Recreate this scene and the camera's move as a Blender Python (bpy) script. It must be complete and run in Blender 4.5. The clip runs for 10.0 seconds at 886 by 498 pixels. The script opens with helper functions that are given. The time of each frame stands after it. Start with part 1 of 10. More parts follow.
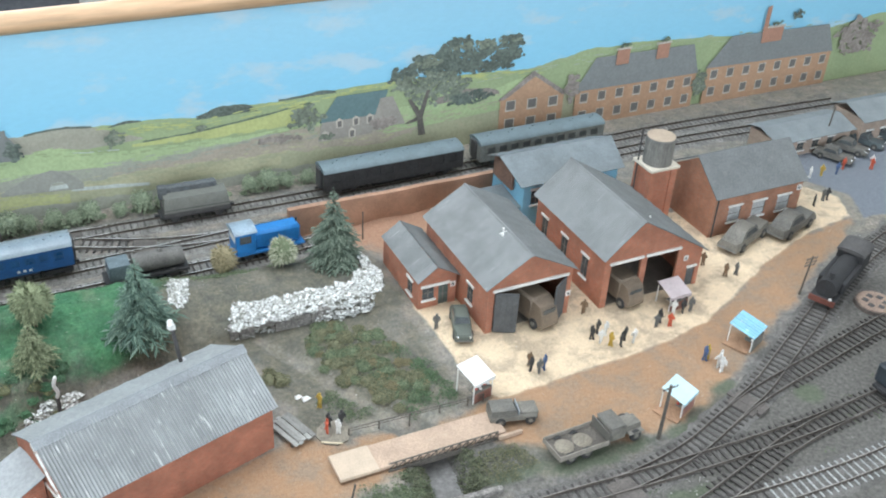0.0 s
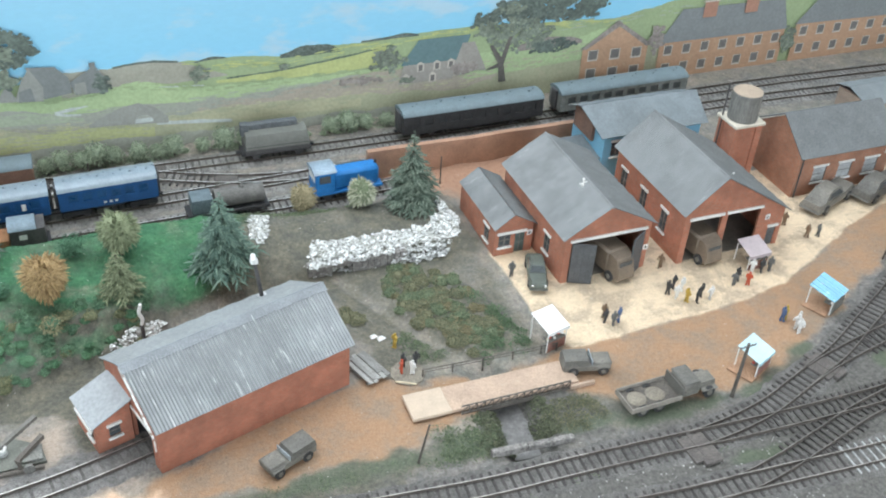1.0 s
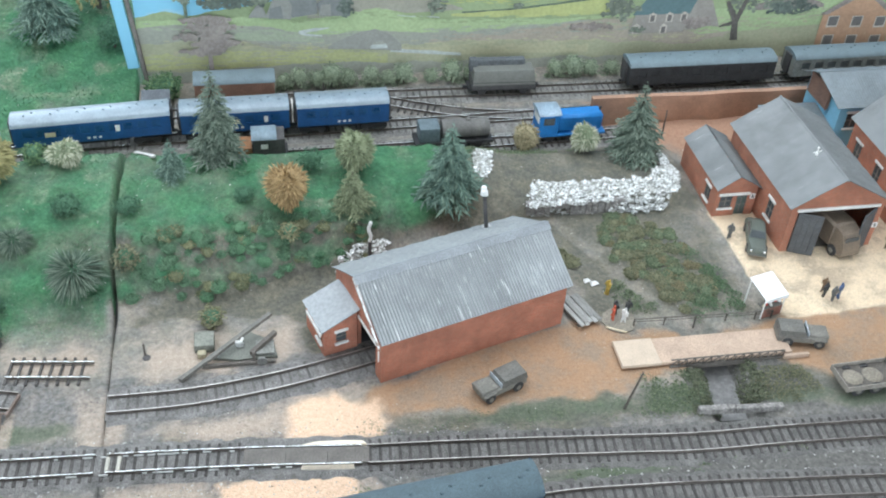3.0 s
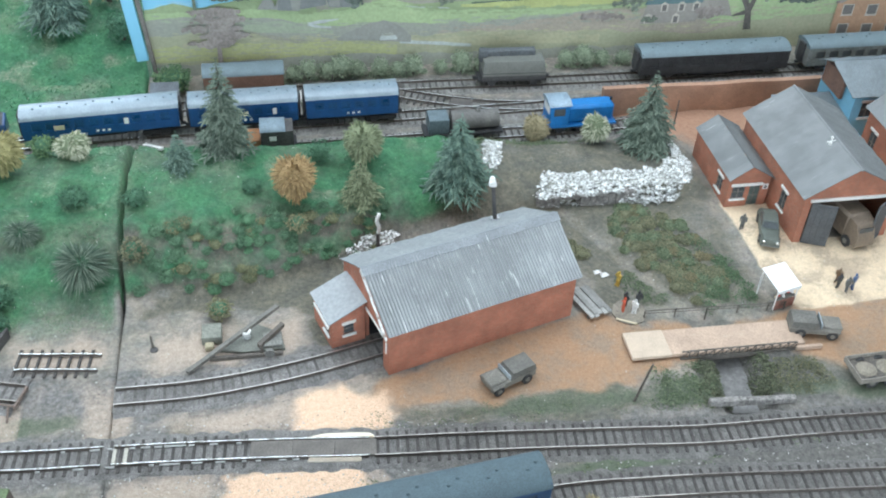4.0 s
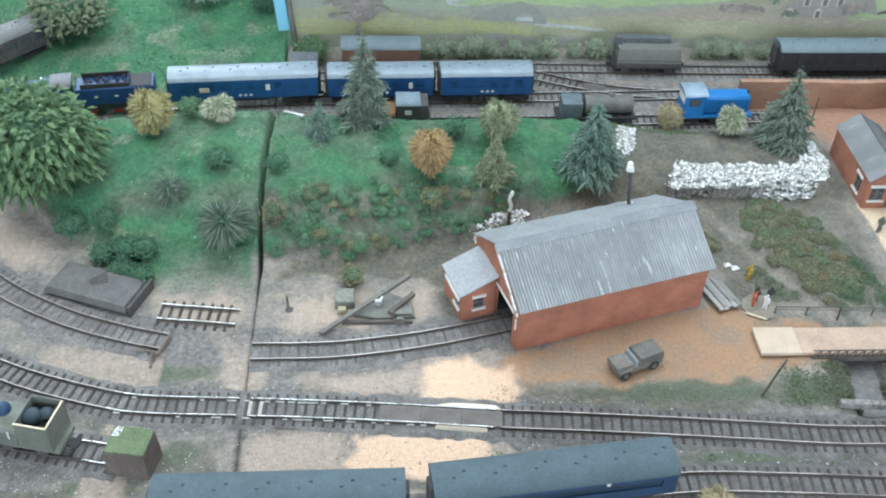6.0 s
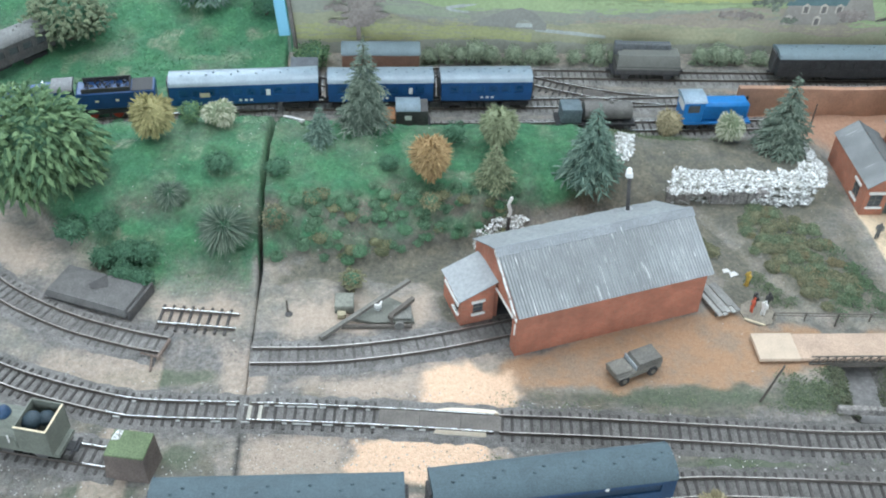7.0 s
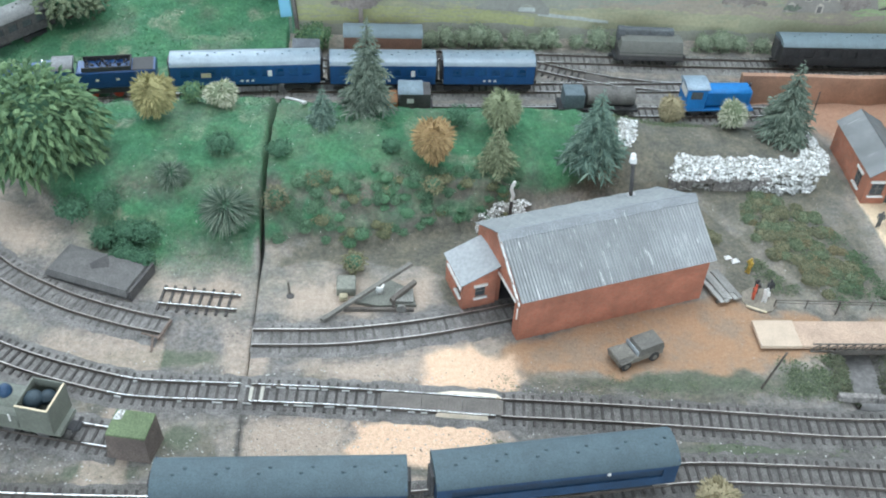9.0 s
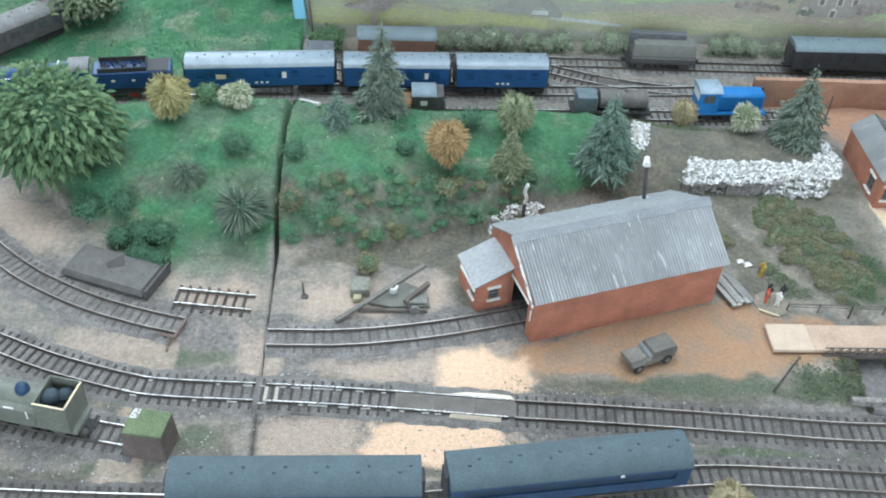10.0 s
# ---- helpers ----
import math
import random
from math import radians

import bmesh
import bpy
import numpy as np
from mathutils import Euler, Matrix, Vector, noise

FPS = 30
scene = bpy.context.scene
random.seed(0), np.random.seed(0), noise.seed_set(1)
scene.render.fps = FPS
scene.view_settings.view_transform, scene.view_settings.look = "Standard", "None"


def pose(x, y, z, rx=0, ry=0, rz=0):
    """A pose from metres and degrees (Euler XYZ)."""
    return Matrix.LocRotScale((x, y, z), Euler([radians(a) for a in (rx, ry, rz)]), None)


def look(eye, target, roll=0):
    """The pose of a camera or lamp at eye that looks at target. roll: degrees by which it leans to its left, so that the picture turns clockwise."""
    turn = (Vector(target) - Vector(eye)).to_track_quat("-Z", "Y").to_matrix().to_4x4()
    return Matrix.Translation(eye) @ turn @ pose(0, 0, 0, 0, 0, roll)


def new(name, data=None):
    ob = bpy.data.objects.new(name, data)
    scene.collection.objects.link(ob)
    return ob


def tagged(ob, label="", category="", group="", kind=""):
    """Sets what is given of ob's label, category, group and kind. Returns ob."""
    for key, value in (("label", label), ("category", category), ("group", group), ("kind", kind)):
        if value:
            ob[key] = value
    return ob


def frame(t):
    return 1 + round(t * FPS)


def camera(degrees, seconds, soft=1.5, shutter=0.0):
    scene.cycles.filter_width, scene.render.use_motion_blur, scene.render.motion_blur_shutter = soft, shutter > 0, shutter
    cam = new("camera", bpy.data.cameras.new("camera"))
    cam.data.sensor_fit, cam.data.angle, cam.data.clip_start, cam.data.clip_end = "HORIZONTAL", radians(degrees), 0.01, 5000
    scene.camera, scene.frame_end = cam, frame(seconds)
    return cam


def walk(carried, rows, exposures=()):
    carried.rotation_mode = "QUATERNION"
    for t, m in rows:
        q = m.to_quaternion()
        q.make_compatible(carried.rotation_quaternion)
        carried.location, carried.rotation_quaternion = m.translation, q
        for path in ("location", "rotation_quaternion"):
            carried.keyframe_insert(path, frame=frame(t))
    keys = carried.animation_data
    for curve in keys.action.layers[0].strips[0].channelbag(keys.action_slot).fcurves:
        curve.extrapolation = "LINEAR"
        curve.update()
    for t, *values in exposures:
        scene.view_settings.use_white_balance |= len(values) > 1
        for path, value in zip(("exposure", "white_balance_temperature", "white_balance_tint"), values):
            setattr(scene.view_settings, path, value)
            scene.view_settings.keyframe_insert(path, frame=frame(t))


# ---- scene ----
cam = camera(47.32, 10.0, soft=2.0)
PATH = [
    (0, (0.11799, 0.00829, 0.60254), (0.50479, 0.75006, 0.05466), 3.53),
    (0.5, (0.10521, 0.00937, 0.59762), (0.45953, 0.74831, 0.02453), 3.74),
    (1, (0.10142, 0.01188, 0.59920), (0.42458, 0.75069, 0.00782), 3.87),
    (1.5, (0.09539, 0.00954, 0.59846), (0.39985, 0.75325, 0.00331), 3.68),
    (2, (0.07913, 0.00837, 0.60148), (0.35479, 0.75638, -0.00226), 3.89),
    (2.5, (0.04096, 0.01242, 0.59261), (0.24575, 0.76494, -0.03331), 4.39),
    (2.7, (0.04194, 0.00949, 0.60237), (0.20839, 0.76140, -0.03553), 4.00),
    (3.8, (0.05437, 0.01577, 0.59438), (0.21894, 0.76386, -0.04849), 3.11),
    (4, (0.05281, 0.01224, 0.59516), (0.20092, 0.76195, -0.04982), 2.81),
    (4.5, (0.04215, 0.00655, 0.59520), (0.16278, 0.76313, -0.04747), 2.55),
    (5, (0.02805, 0.00426, 0.59449), (0.11811, 0.76141, -0.05251), 2.67),
    (5.5, (0.01822, 0.00793, 0.58794), (0.09404, 0.75658, -0.07068), 2.94),
    (5.7, (0.01570, 0.00647, 0.59153), (0.07716, 0.75617, -0.06739), 2.34),
    (7, (0.01432, 0.00224, 0.59515), (0.07623, 0.75627, -0.05876), 2.64),
    (7.5, (0.01092, 0.00359, 0.59048), (0.07362, 0.74905, -0.07312), 3.16),
    (8, (0.00780, 0.00372, 0.58862), (0.06712, 0.74731, -0.07739), 3.21),
    (8.5, (0.00597, 0.00596, 0.59074), (0.07137, 0.74692, -0.07763), 3.64),
    (9, (0.00607, 0.00277, 0.59200), (0.07532, 0.74726, -0.07203), 3.70),
    (9.5, (0.00357, -0.00088, 0.59357), (0.06450, 0.74529, -0.06939), 3.37),
    (10, (0.00009, 0.00005, 0.59389), (0.06260, 0.74630, -0.06882), 3.71),
]
walk(cam, [(t, look(eye, target, roll)) for t, eye, target, roll in PATH], [(0.0, 0.10, 6850, 8), (2.5, 0.06, 6730, 8), (4.0, 0.04, 6500, 6), (10.0, 0.03, 6500, 6)])

# ---- world and light ----
world = bpy.data.worlds.new("sky")
scene.world = world
world.use_nodes = True
wn = world.node_tree
sky = wn.nodes.new("ShaderNodeTexSky")
sky.sky_type, sky.sun_disc = "NISHITA", False
sky.sun_elevation, sky.sun_rotation = radians(40), radians(150)
wn.links.new(sky.outputs[0], wn.nodes["Background"].inputs[0])
wn.nodes["Background"].inputs[1].default_value = 0.1


def area(name, eye, target, w, h, power, colour):
    lamp = bpy.data.lights.new(name, "AREA")
    lamp.shape, lamp.size, lamp.size_y, lamp.energy, lamp.color = "RECTANGLE", w, h, power, colour
    ob = new(name, lamp)
    ob.matrix_world = look(eye, target)
    return ob


# daylight in the openings of the room's windows, and an added broad fill lamp overhead
area("window_light", (-0.6, 2.16, 0.85), (-0.3, 0.0, -0.1), 2.2, 1.0, 36, (0.75, 0.87, 1.0))
area("window_light", (-0.05, -1.55, 0.75), (0.1, 1.0, 0.0), 3.0, 1.1, 43, (0.75, 0.86, 1.0))
area("overhead_fill", (0.15, 0.9, 1.43), (0.15, 0.9, 0.0), 2.6, 1.3, 36, (0.79, 0.87, 1.0))

# ---- helpers for geometry ----


class Geo:
    """Points and faces of one mesh, put together from simple solids."""

    def __init__(self):
        self.v, self.f, self.m = [], [], Matrix.Identity(4)

    def add(self, pts, faces):
        n = len(self.v)
        self.v += [tuple(self.m @ Vector(p)) for p in pts]
        self.f += [tuple(n + i for i in f) for f in faces]
        return self

    def box(self, x0, x1, y0, y1, z0, z1, b=0.0):
        """A box with its edges chamfered by b."""
        if b <= 0:
            p = [(x, y, z) for z in (z0, z1) for y in (y0, y1) for x in (x0, x1)]
            return self.add(p, [(0, 2, 3, 1), (4, 5, 7, 6), (0, 1, 5, 4), (2, 6, 7, 3), (0, 4, 6, 2), (1, 3, 7, 5)])
        b = min(b, (x1 - x0) * 0.45, (y1 - y0) * 0.45, (z1 - z0) * 0.45)
        bm = bmesh.new()
        for sx in (0, 1):
            for sy in (0, 1):
                for sz in (0, 1):
                    c = (x1 if sx else x0, y1 if sy else y0, z1 if sz else z0)
                    d = (-b if sx else b, -b if sy else b, -b if sz else b)
                    for k in range(3):
                        bm.verts.new([c[j] + (d[j] if j != k else 0) for j in range(3)])
        return self.hull(bm)

    def hull(self, bm):
        out = bmesh.ops.convex_hull(bm, input=bm.verts)
        loose = [v for v in bm.verts if not v.link_faces]
        for v in loose:
            bm.verts.remove(v)
        bmesh.ops.dissolve_limit(bm, angle_limit=0.02, verts=bm.verts, edges=bm.edges)
        bm.verts.index_update()
        self.add([v.co[:] for v in bm.verts], [[v.index for v in f.verts] for f in bm.faces])
        bm.free()
        return self

    def solid(self, pts):
        bm = bmesh.new()
        for p in pts:
            bm.verts.new(p)
        return self.hull(bm)

    def tube(self, a, b, r0, r1=None, n=10, caps=True):
        r1 = r0 if r1 is None else r1
        a, b = Vector(a), Vector(b)
        q = (b - a).to_track_quat("Z", "Y")
        ring = [(math.cos(2 * math.pi * k / n), math.sin(2 * math.pi * k / n)) for k in range(n)]
        pts = [a + q @ Vector((r0 * c, r0 * s, 0)) for c, s in ring] + [b + q @ Vector((r1 * c, r1 * s, 0)) for c, s in ring]
        faces = [(k, (k + 1) % n, n + (k + 1) % n, n + k) for k in range(n)]
        if caps:
            faces += [tuple(range(n - 1, -1, -1)), tuple(range(n, 2 * n))]
        return self.add([p[:] for p in pts], faces)

    def prism(self, profile, x0, x1):
        """A closed outline of (y, z), counter-clockwise seen from +x, drawn out along x."""
        n = len(profile)
        pts = [(x0, y, z) for y, z in profile] + [(x1, y, z) for y, z in profile]
        return self.add(pts, [(k, (k + 1) % n, n + (k + 1) % n, n + k)[::-1] for k in range(n)] + [tuple(range(n)), tuple(range(2 * n - 1, n - 1, -1))])

    def ball(self, c, r, rz=None, n=8, m=6):
        rz = rz or r
        pts = [(c[0], c[1], c[2] + rz)]
        for i in range(1, m):
            a = math.pi * i / m
            pts += [(c[0] + r * math.sin(a) * math.cos(2 * math.pi * k / n), c[1] + r * math.sin(a) * math.sin(2 * math.pi * k / n), c[2] + rz * math.cos(a)) for k in range(n)]
        pts.append((c[0], c[1], c[2] - rz))
        faces = [(0, 1 + k, 1 + (k + 1) % n) for k in range(n)]
        for i in range(m - 2):
            faces += [(1 + i * n + k, 1 + (i + 1) * n + k, 1 + (i + 1) * n + (k + 1) % n, 1 + i * n + (k + 1) % n) for k in range(n)]
        last = 1 + (m - 2) * n
        faces += [(last + k, len(pts) - 1, last + (k + 1) % n) for k in range(n)]
        return self.add(pts, faces)

    def mesh(self, name, material, smooth=True):
        me = bpy.data.meshes.new(name)
        me.from_pydata(self.v, [], self.f)
        me.update()
        bm = bmesh.new()
        bm.from_mesh(me)
        bmesh.ops.recalc_face_normals(bm, faces=bm.faces)
        bm.to_mesh(me)
        bm.free()
        if smooth:
            me.polygons.foreach_set("use_smooth", [True] * len(me.polygons))
            me.set_sharp_from_angle(angle=radians(38))
        if material:
            me.materials.append(material)
        return me


def part(name, geo, material, parent=None, label="", smooth=True):
    ob = new(name, geo.mesh(name, material, smooth))
    if parent:
        ob.parent = parent
    if label:
        tagged(ob, label)
    return ob


def thing(name, m, label, category, group=""):
    ob = new(name)
    ob.empty_display_size = 0.01
    ob.matrix_world = m
    return tagged(ob, label, category, group)


def lattice(ix, iy, seed):
    h = np.sin(ix * 127.1 + iy * 311.7 + seed * 74.7) * 43758.5453
    return h - np.floor(h)


def vnoise(x, y, scale, seed=0):
    """Smooth value noise in 0..1 over arrays, with cells of the given size in metres."""
    x, y = np.asarray(x) / scale, np.asarray(y) / scale
    ix, iy = np.floor(x), np.floor(y)
    u, v = x - ix, y - iy
    u, v = u * u * (3 - 2 * u), v * v * (3 - 2 * v)
    a, b = lattice(ix, iy, seed), lattice(ix + 1, iy, seed)
    c, d = lattice(ix, iy + 1, seed), lattice(ix + 1, iy + 1, seed)
    return (a * (1 - u) + b * u) * (1 - v) + (c * (1 - u) + d * u) * v


def step(a, b, t):
    t = np.clip((np.asarray(t) - a) / (b - a), 0, 1)
    return t * t * (3 - 2 * t)


# ---- materials ----
def nodes_of(name):
    m = bpy.data.materials.new(name)
    m.use_nodes = True
    return m, m.node_tree.nodes, m.node_tree.links


def noise_node(n, l, scale, coord, detail=4.0, rough=0.6):
    t = n.new("ShaderNodeTexNoise")
    t.inputs["Scale"].default_value, t.inputs["Detail"].default_value, t.inputs["Roughness"].default_value = scale, detail, rough
    l.new(coord, t.inputs["Vector"])
    return t.outputs["Fac"]


def ramp(n, l, value, a, b):
    r = n.new("ShaderNodeMapRange")
    r.interpolation_type = "SMOOTHSTEP"
    r.inputs["From Min"].default_value, r.inputs["From Max"].default_value = a, b
    l.new(value, r.inputs["Value"])
    return r.outputs["Result"]


def blend(n, l, fac, a, b, mode="MIX"):
    x = n.new("ShaderNodeMix")
    x.data_type, x.blend_type = "RGBA", mode
    for sock, v in ((x.inputs["Factor"], fac), (x.inputs["A"], a), (x.inputs["B"], b)):
        if isinstance(v, (int, float)):
            sock.default_value = v
        elif isinstance(v, tuple):
            sock.default_value = (*v[:3], 1)
        else:
            l.new(v, sock)
    return x.outputs["Result"]


def mat(name, col, rough=0.7, metal=0.0, var=0.3, fine=900, big=70, bump=0.25, dirt=None, dirt_at=(0.55, 0.75), rnd=0.0, dist=0.0005, stretch=None):
    """A painted or natural surface: grain and stains at two scales, dirt of another colour, fine relief."""
    m, n, l = nodes_of(name)
    s = n["Principled BSDF"]
    tc = n.new("ShaderNodeTexCoord")
    coord = tc.outputs["Object"]
    if stretch:
        mp = n.new("ShaderNodeMapping")
        mp.inputs["Scale"].default_value = stretch
        l.new(coord, mp.inputs["Vector"])
        coord = mp.outputs["Vector"]
    f, b = noise_node(n, l, fine, coord), noise_node(n, l, big, coord)
    lo, hi = tuple(c * (1 - var) for c in col), tuple(min(1, c * (1 + var)) for c in col)
    c = blend(n, l, ramp(n, l, f, 0.3, 0.7), lo, hi)
    c = blend(n, l, blend(n, l, ramp(n, l, b, 0.3, 0.7), (0.35,) * 3, (0.65,) * 3), c, c, "MIX")
    big_tone = blend(n, l, ramp(n, l, b, 0.3, 0.7), (1 - var * 0.7,) * 3, (1 + var * 0.5,) * 3)
    c = blend(n, l, 1.0, c, big_tone, "MULTIPLY")
    if rnd:
        oi = n.new("ShaderNodeObjectInfo")
        tone = blend(n, l, oi.outputs["Random"], (1 - rnd,) * 3, (1 + rnd,) * 3)
        c = blend(n, l, 1.0, c, tone, "MULTIPLY")
    if dirt:
        d = noise_node(n, l, big * 2.3, coord, 6.0, 0.7)
        c = blend(n, l, ramp(n, l, d, *dirt_at), c, dirt)
    l.new(c, s.inputs["Base Color"])
    s.inputs["Roughness"].default_value, s.inputs["Metallic"].default_value = rough, metal
    rr = n.new("ShaderNodeMapRange")
    rr.inputs["To Min"].default_value, rr.inputs["To Max"].default_value = max(0.05, rough - 0.12), min(1, rough + 0.12)
    l.new(b, rr.inputs["Value"])
    l.new(rr.outputs["Result"], s.inputs["Roughness"])
    if bump:
        bp = n.new("ShaderNodeBump")
        bp.inputs["Strength"].default_value, bp.inputs["Distance"].default_value = bump, dist
        l.new(f, bp.inputs["Height"])
        l.new(bp.outputs["Normal"], s.inputs["Normal"])
    return m


def brick_mat(name, col, mortar):
    """Model brickwork, courses of about a millimetre, with soot and uneven fading."""
    m, n, l = nodes_of(name)
    s = n["Principled BSDF"]
    tc = n.new("ShaderNodeTexCoord")
    geo = n.new("ShaderNodeNewGeometry")
    sep, comb, nrm = n.new("ShaderNodeSeparateXYZ"), n.new("ShaderNodeCombineXYZ"), n.new("ShaderNodeSeparateXYZ")
    l.new(tc.outputs["Object"], sep.inputs[0])
    l.new(geo.outputs["Normal"], nrm.inputs[0])
    add = n.new("ShaderNodeMath")
    add.operation = "ADD"
    l.new(sep.outputs["X"], add.inputs[0])
    l.new(sep.outputs["Y"], add.inputs[1])
    l.new(add.outputs[0], comb.inputs["X"])
    l.new(sep.outputs["Z"], comb.inputs["Y"])
    br = n.new("ShaderNodeTexBrick")
    br.inputs["Scale"].default_value = 1.0
    br.inputs["Brick Width"].default_value, br.inputs["Row Height"].default_value = 0.0031, 0.0011
    br.inputs["Mortar Size"].default_value = 0.00014
    br.inputs["Color1"].default_value = (*[c * 0.88 for c in col], 1)
    br.inputs["Color2"].default_value = (*[min(1, c * 1.12) for c in col], 1)
    br.inputs["Mortar"].default_value = (*mortar, 1)
    l.new(comb.outputs[0], br.inputs["Vector"])
    b, d = noise_node(n, l, 45, tc.outputs["Object"]), noise_node(n, l, 160, tc.outputs["Object"], 6, 0.7)
    c = blend(n, l, 1.0, br.outputs["Color"], blend(n, l, ramp(n, l, b, 0.3, 0.7), (0.8, 0.78, 0.78), (1.15, 1.12, 1.1)), "MULTIPLY")
    c = blend(n, l, ramp(n, l, d, 0.6, 0.85), c, tuple(x * 0.6 + 0.06 for x in col))
    l.new(c, s.inputs["Base Color"])
    s.inputs["Roughness"].default_value = 0.8
    bp = n.new("ShaderNodeBump")
    bp.inputs["Strength"].default_value, bp.inputs["Distance"].default_value = 0.2, 0.0002
    l.new(br.outputs["Fac"], bp.inputs["Height"])
    bp.invert = True
    l.new(bp.outputs["Normal"], s.inputs["Normal"])
    return m


def ground_mat(name):
    """Earth, ballast, grass, sand and clay of the layout, mixed by the zones of the ground sheet."""
    m, n, l = nodes_of(name)
    s = n["Principled BSDF"]
    tc = n.new("ShaderNodeTexCoord")
    co = tc.outputs["Object"]
    fine, mid, big = noise_node(n, l, 1100, co, 3, 0.7), noise_node(n, l, 260, co, 5, 0.65), noise_node(n, l, 28, co, 5, 0.6)
    vor = n.new("ShaderNodeTexVoronoi")
    vor.inputs["Scale"].default_value = 700
    l.new(co, vor.inputs["Vector"])

    smear = noise_node(n, l, 34, co, 6, 0.7)

    def tone(a, b):
        return blend(n, l, ramp(n, l, mid, 0.3, 0.7), a, b)

    grain = blend(n, l, ramp(n, l, fine, 0.25, 0.75), (0.72,) * 3, (1.28,) * 3)
    base = blend(n, l, ramp(n, l, big, 0.35, 0.65), tone((0.225, 0.205, 0.18), (0.325, 0.295, 0.265)), tone((0.185, 0.18, 0.155), (0.275, 0.265, 0.235)))
    zones = {
        "ballast": (tone((0.128, 0.122, 0.116), (0.248, 0.238, 0.226)), 0.5),
        "dull": (tone((0.100, 0.100, 0.080), (0.168, 0.160, 0.130)), 0.45),
        "grass": (tone((0.038, 0.138, 0.066), (0.068, 0.205, 0.104)), 0.4),
        "red": (tone((0.36, 0.20, 0.13), (0.43, 0.26, 0.175)), 0.3),
        "clay": (blend(n, l, ramp(n, l, smear, 0.4, 0.65), tone((0.36, 0.215, 0.125), (0.41, 0.255, 0.155)), tone((0.275, 0.20, 0.14), (0.335, 0.245, 0.175))), 0.3),
        "sand": (blend(n, l, ramp(n, l, smear, 0.44, 0.62), tone((0.69, 0.54, 0.37), (0.77, 0.62, 0.44)), tone((0.42, 0.33, 0.24), (0.53, 0.42, 0.30))), 0.2),
        # sandy ground with the sunlit brightness put into its colour
        "pale": (tone((0.66, 0.45, 0.31), (0.78, 0.555, 0.395)), 0.45),
        "grime": (tone((0.088, 0.084, 0.076), (0.172, 0.164, 0.150)), 0.4),
        "moss": (tone((0.084, 0.106, 0.070), (0.134, 0.150, 0.106)), 0.6),
        "tar": (tone((0.16, 0.18, 0.21), (0.21, 0.23, 0.26)), 0.15),
        "bare": (tone((0.37, 0.295, 0.235), (0.465, 0.38, 0.31)), 0.6),
    }
    edge = noise_node(n, l, 150, co, 8, 0.75)
    c = base
    for zone, (col, soft) in zones.items():
        if zone == "red":
            stain, dust = noise_node(n, l, 42, co, 7, 0.72), noise_node(n, l, 75, co, 6, 0.7)
            c = blend(n, l, 1.0, c, blend(n, l, ramp(n, l, stain, 0.34, 0.66), (0.84, 0.86, 0.88), (1.16, 1.10, 1.02)), "MULTIPLY")
            c = blend(n, l, 1.0, c, blend(n, l, ramp(n, l, dust, 0.36, 0.64), (0.86, 0.88, 0.88), (1.14, 1.12, 1.12)), "MULTIPLY")
        at = n.new("ShaderNodeAttribute")
        at.attribute_name = zone
        mix = n.new("ShaderNodeMath")
        mix.operation = "MULTIPLY_ADD"
        l.new(edge, mix.inputs[0])
        mix.inputs[1].default_value = soft * 1.4
        l.new(at.outputs["Fac"], mix.inputs[2])
        c = blend(n, l, ramp(n, l, mix.outputs[0], 0.15 + soft * 0.7, 0.85 + soft * 0.7), c, col)
    c = blend(n, l, 1.0, c, grain, "MULTIPLY")
    speck = noise_node(n, l, 380, co, 2, 0.5)
    c = blend(n, l, ramp(n, l, speck, 0.73, 0.755), c, (0.60, 0.58, 0.54))
    l.new(c, s.inputs["Base Color"])
    s.inputs["Roughness"].default_value = 0.92
    bp = n.new("ShaderNodeBump")
    bp.inputs["Strength"].default_value, bp.inputs["Distance"].default_value = 0.5, 0.0008
    l.new(vor.outputs["Distance"], bp.inputs["Height"])
    bp2 = n.new("ShaderNodeBump")
    bp2.inputs["Strength"].default_value, bp2.inputs["Distance"].default_value = 0.5, 0.001
    l.new(mid, bp2.inputs["Height"])
    l.new(bp.outputs["Normal"], bp2.inputs["Normal"])
    l.new(bp2.outputs["Normal"], s.inputs["Normal"])
    return m


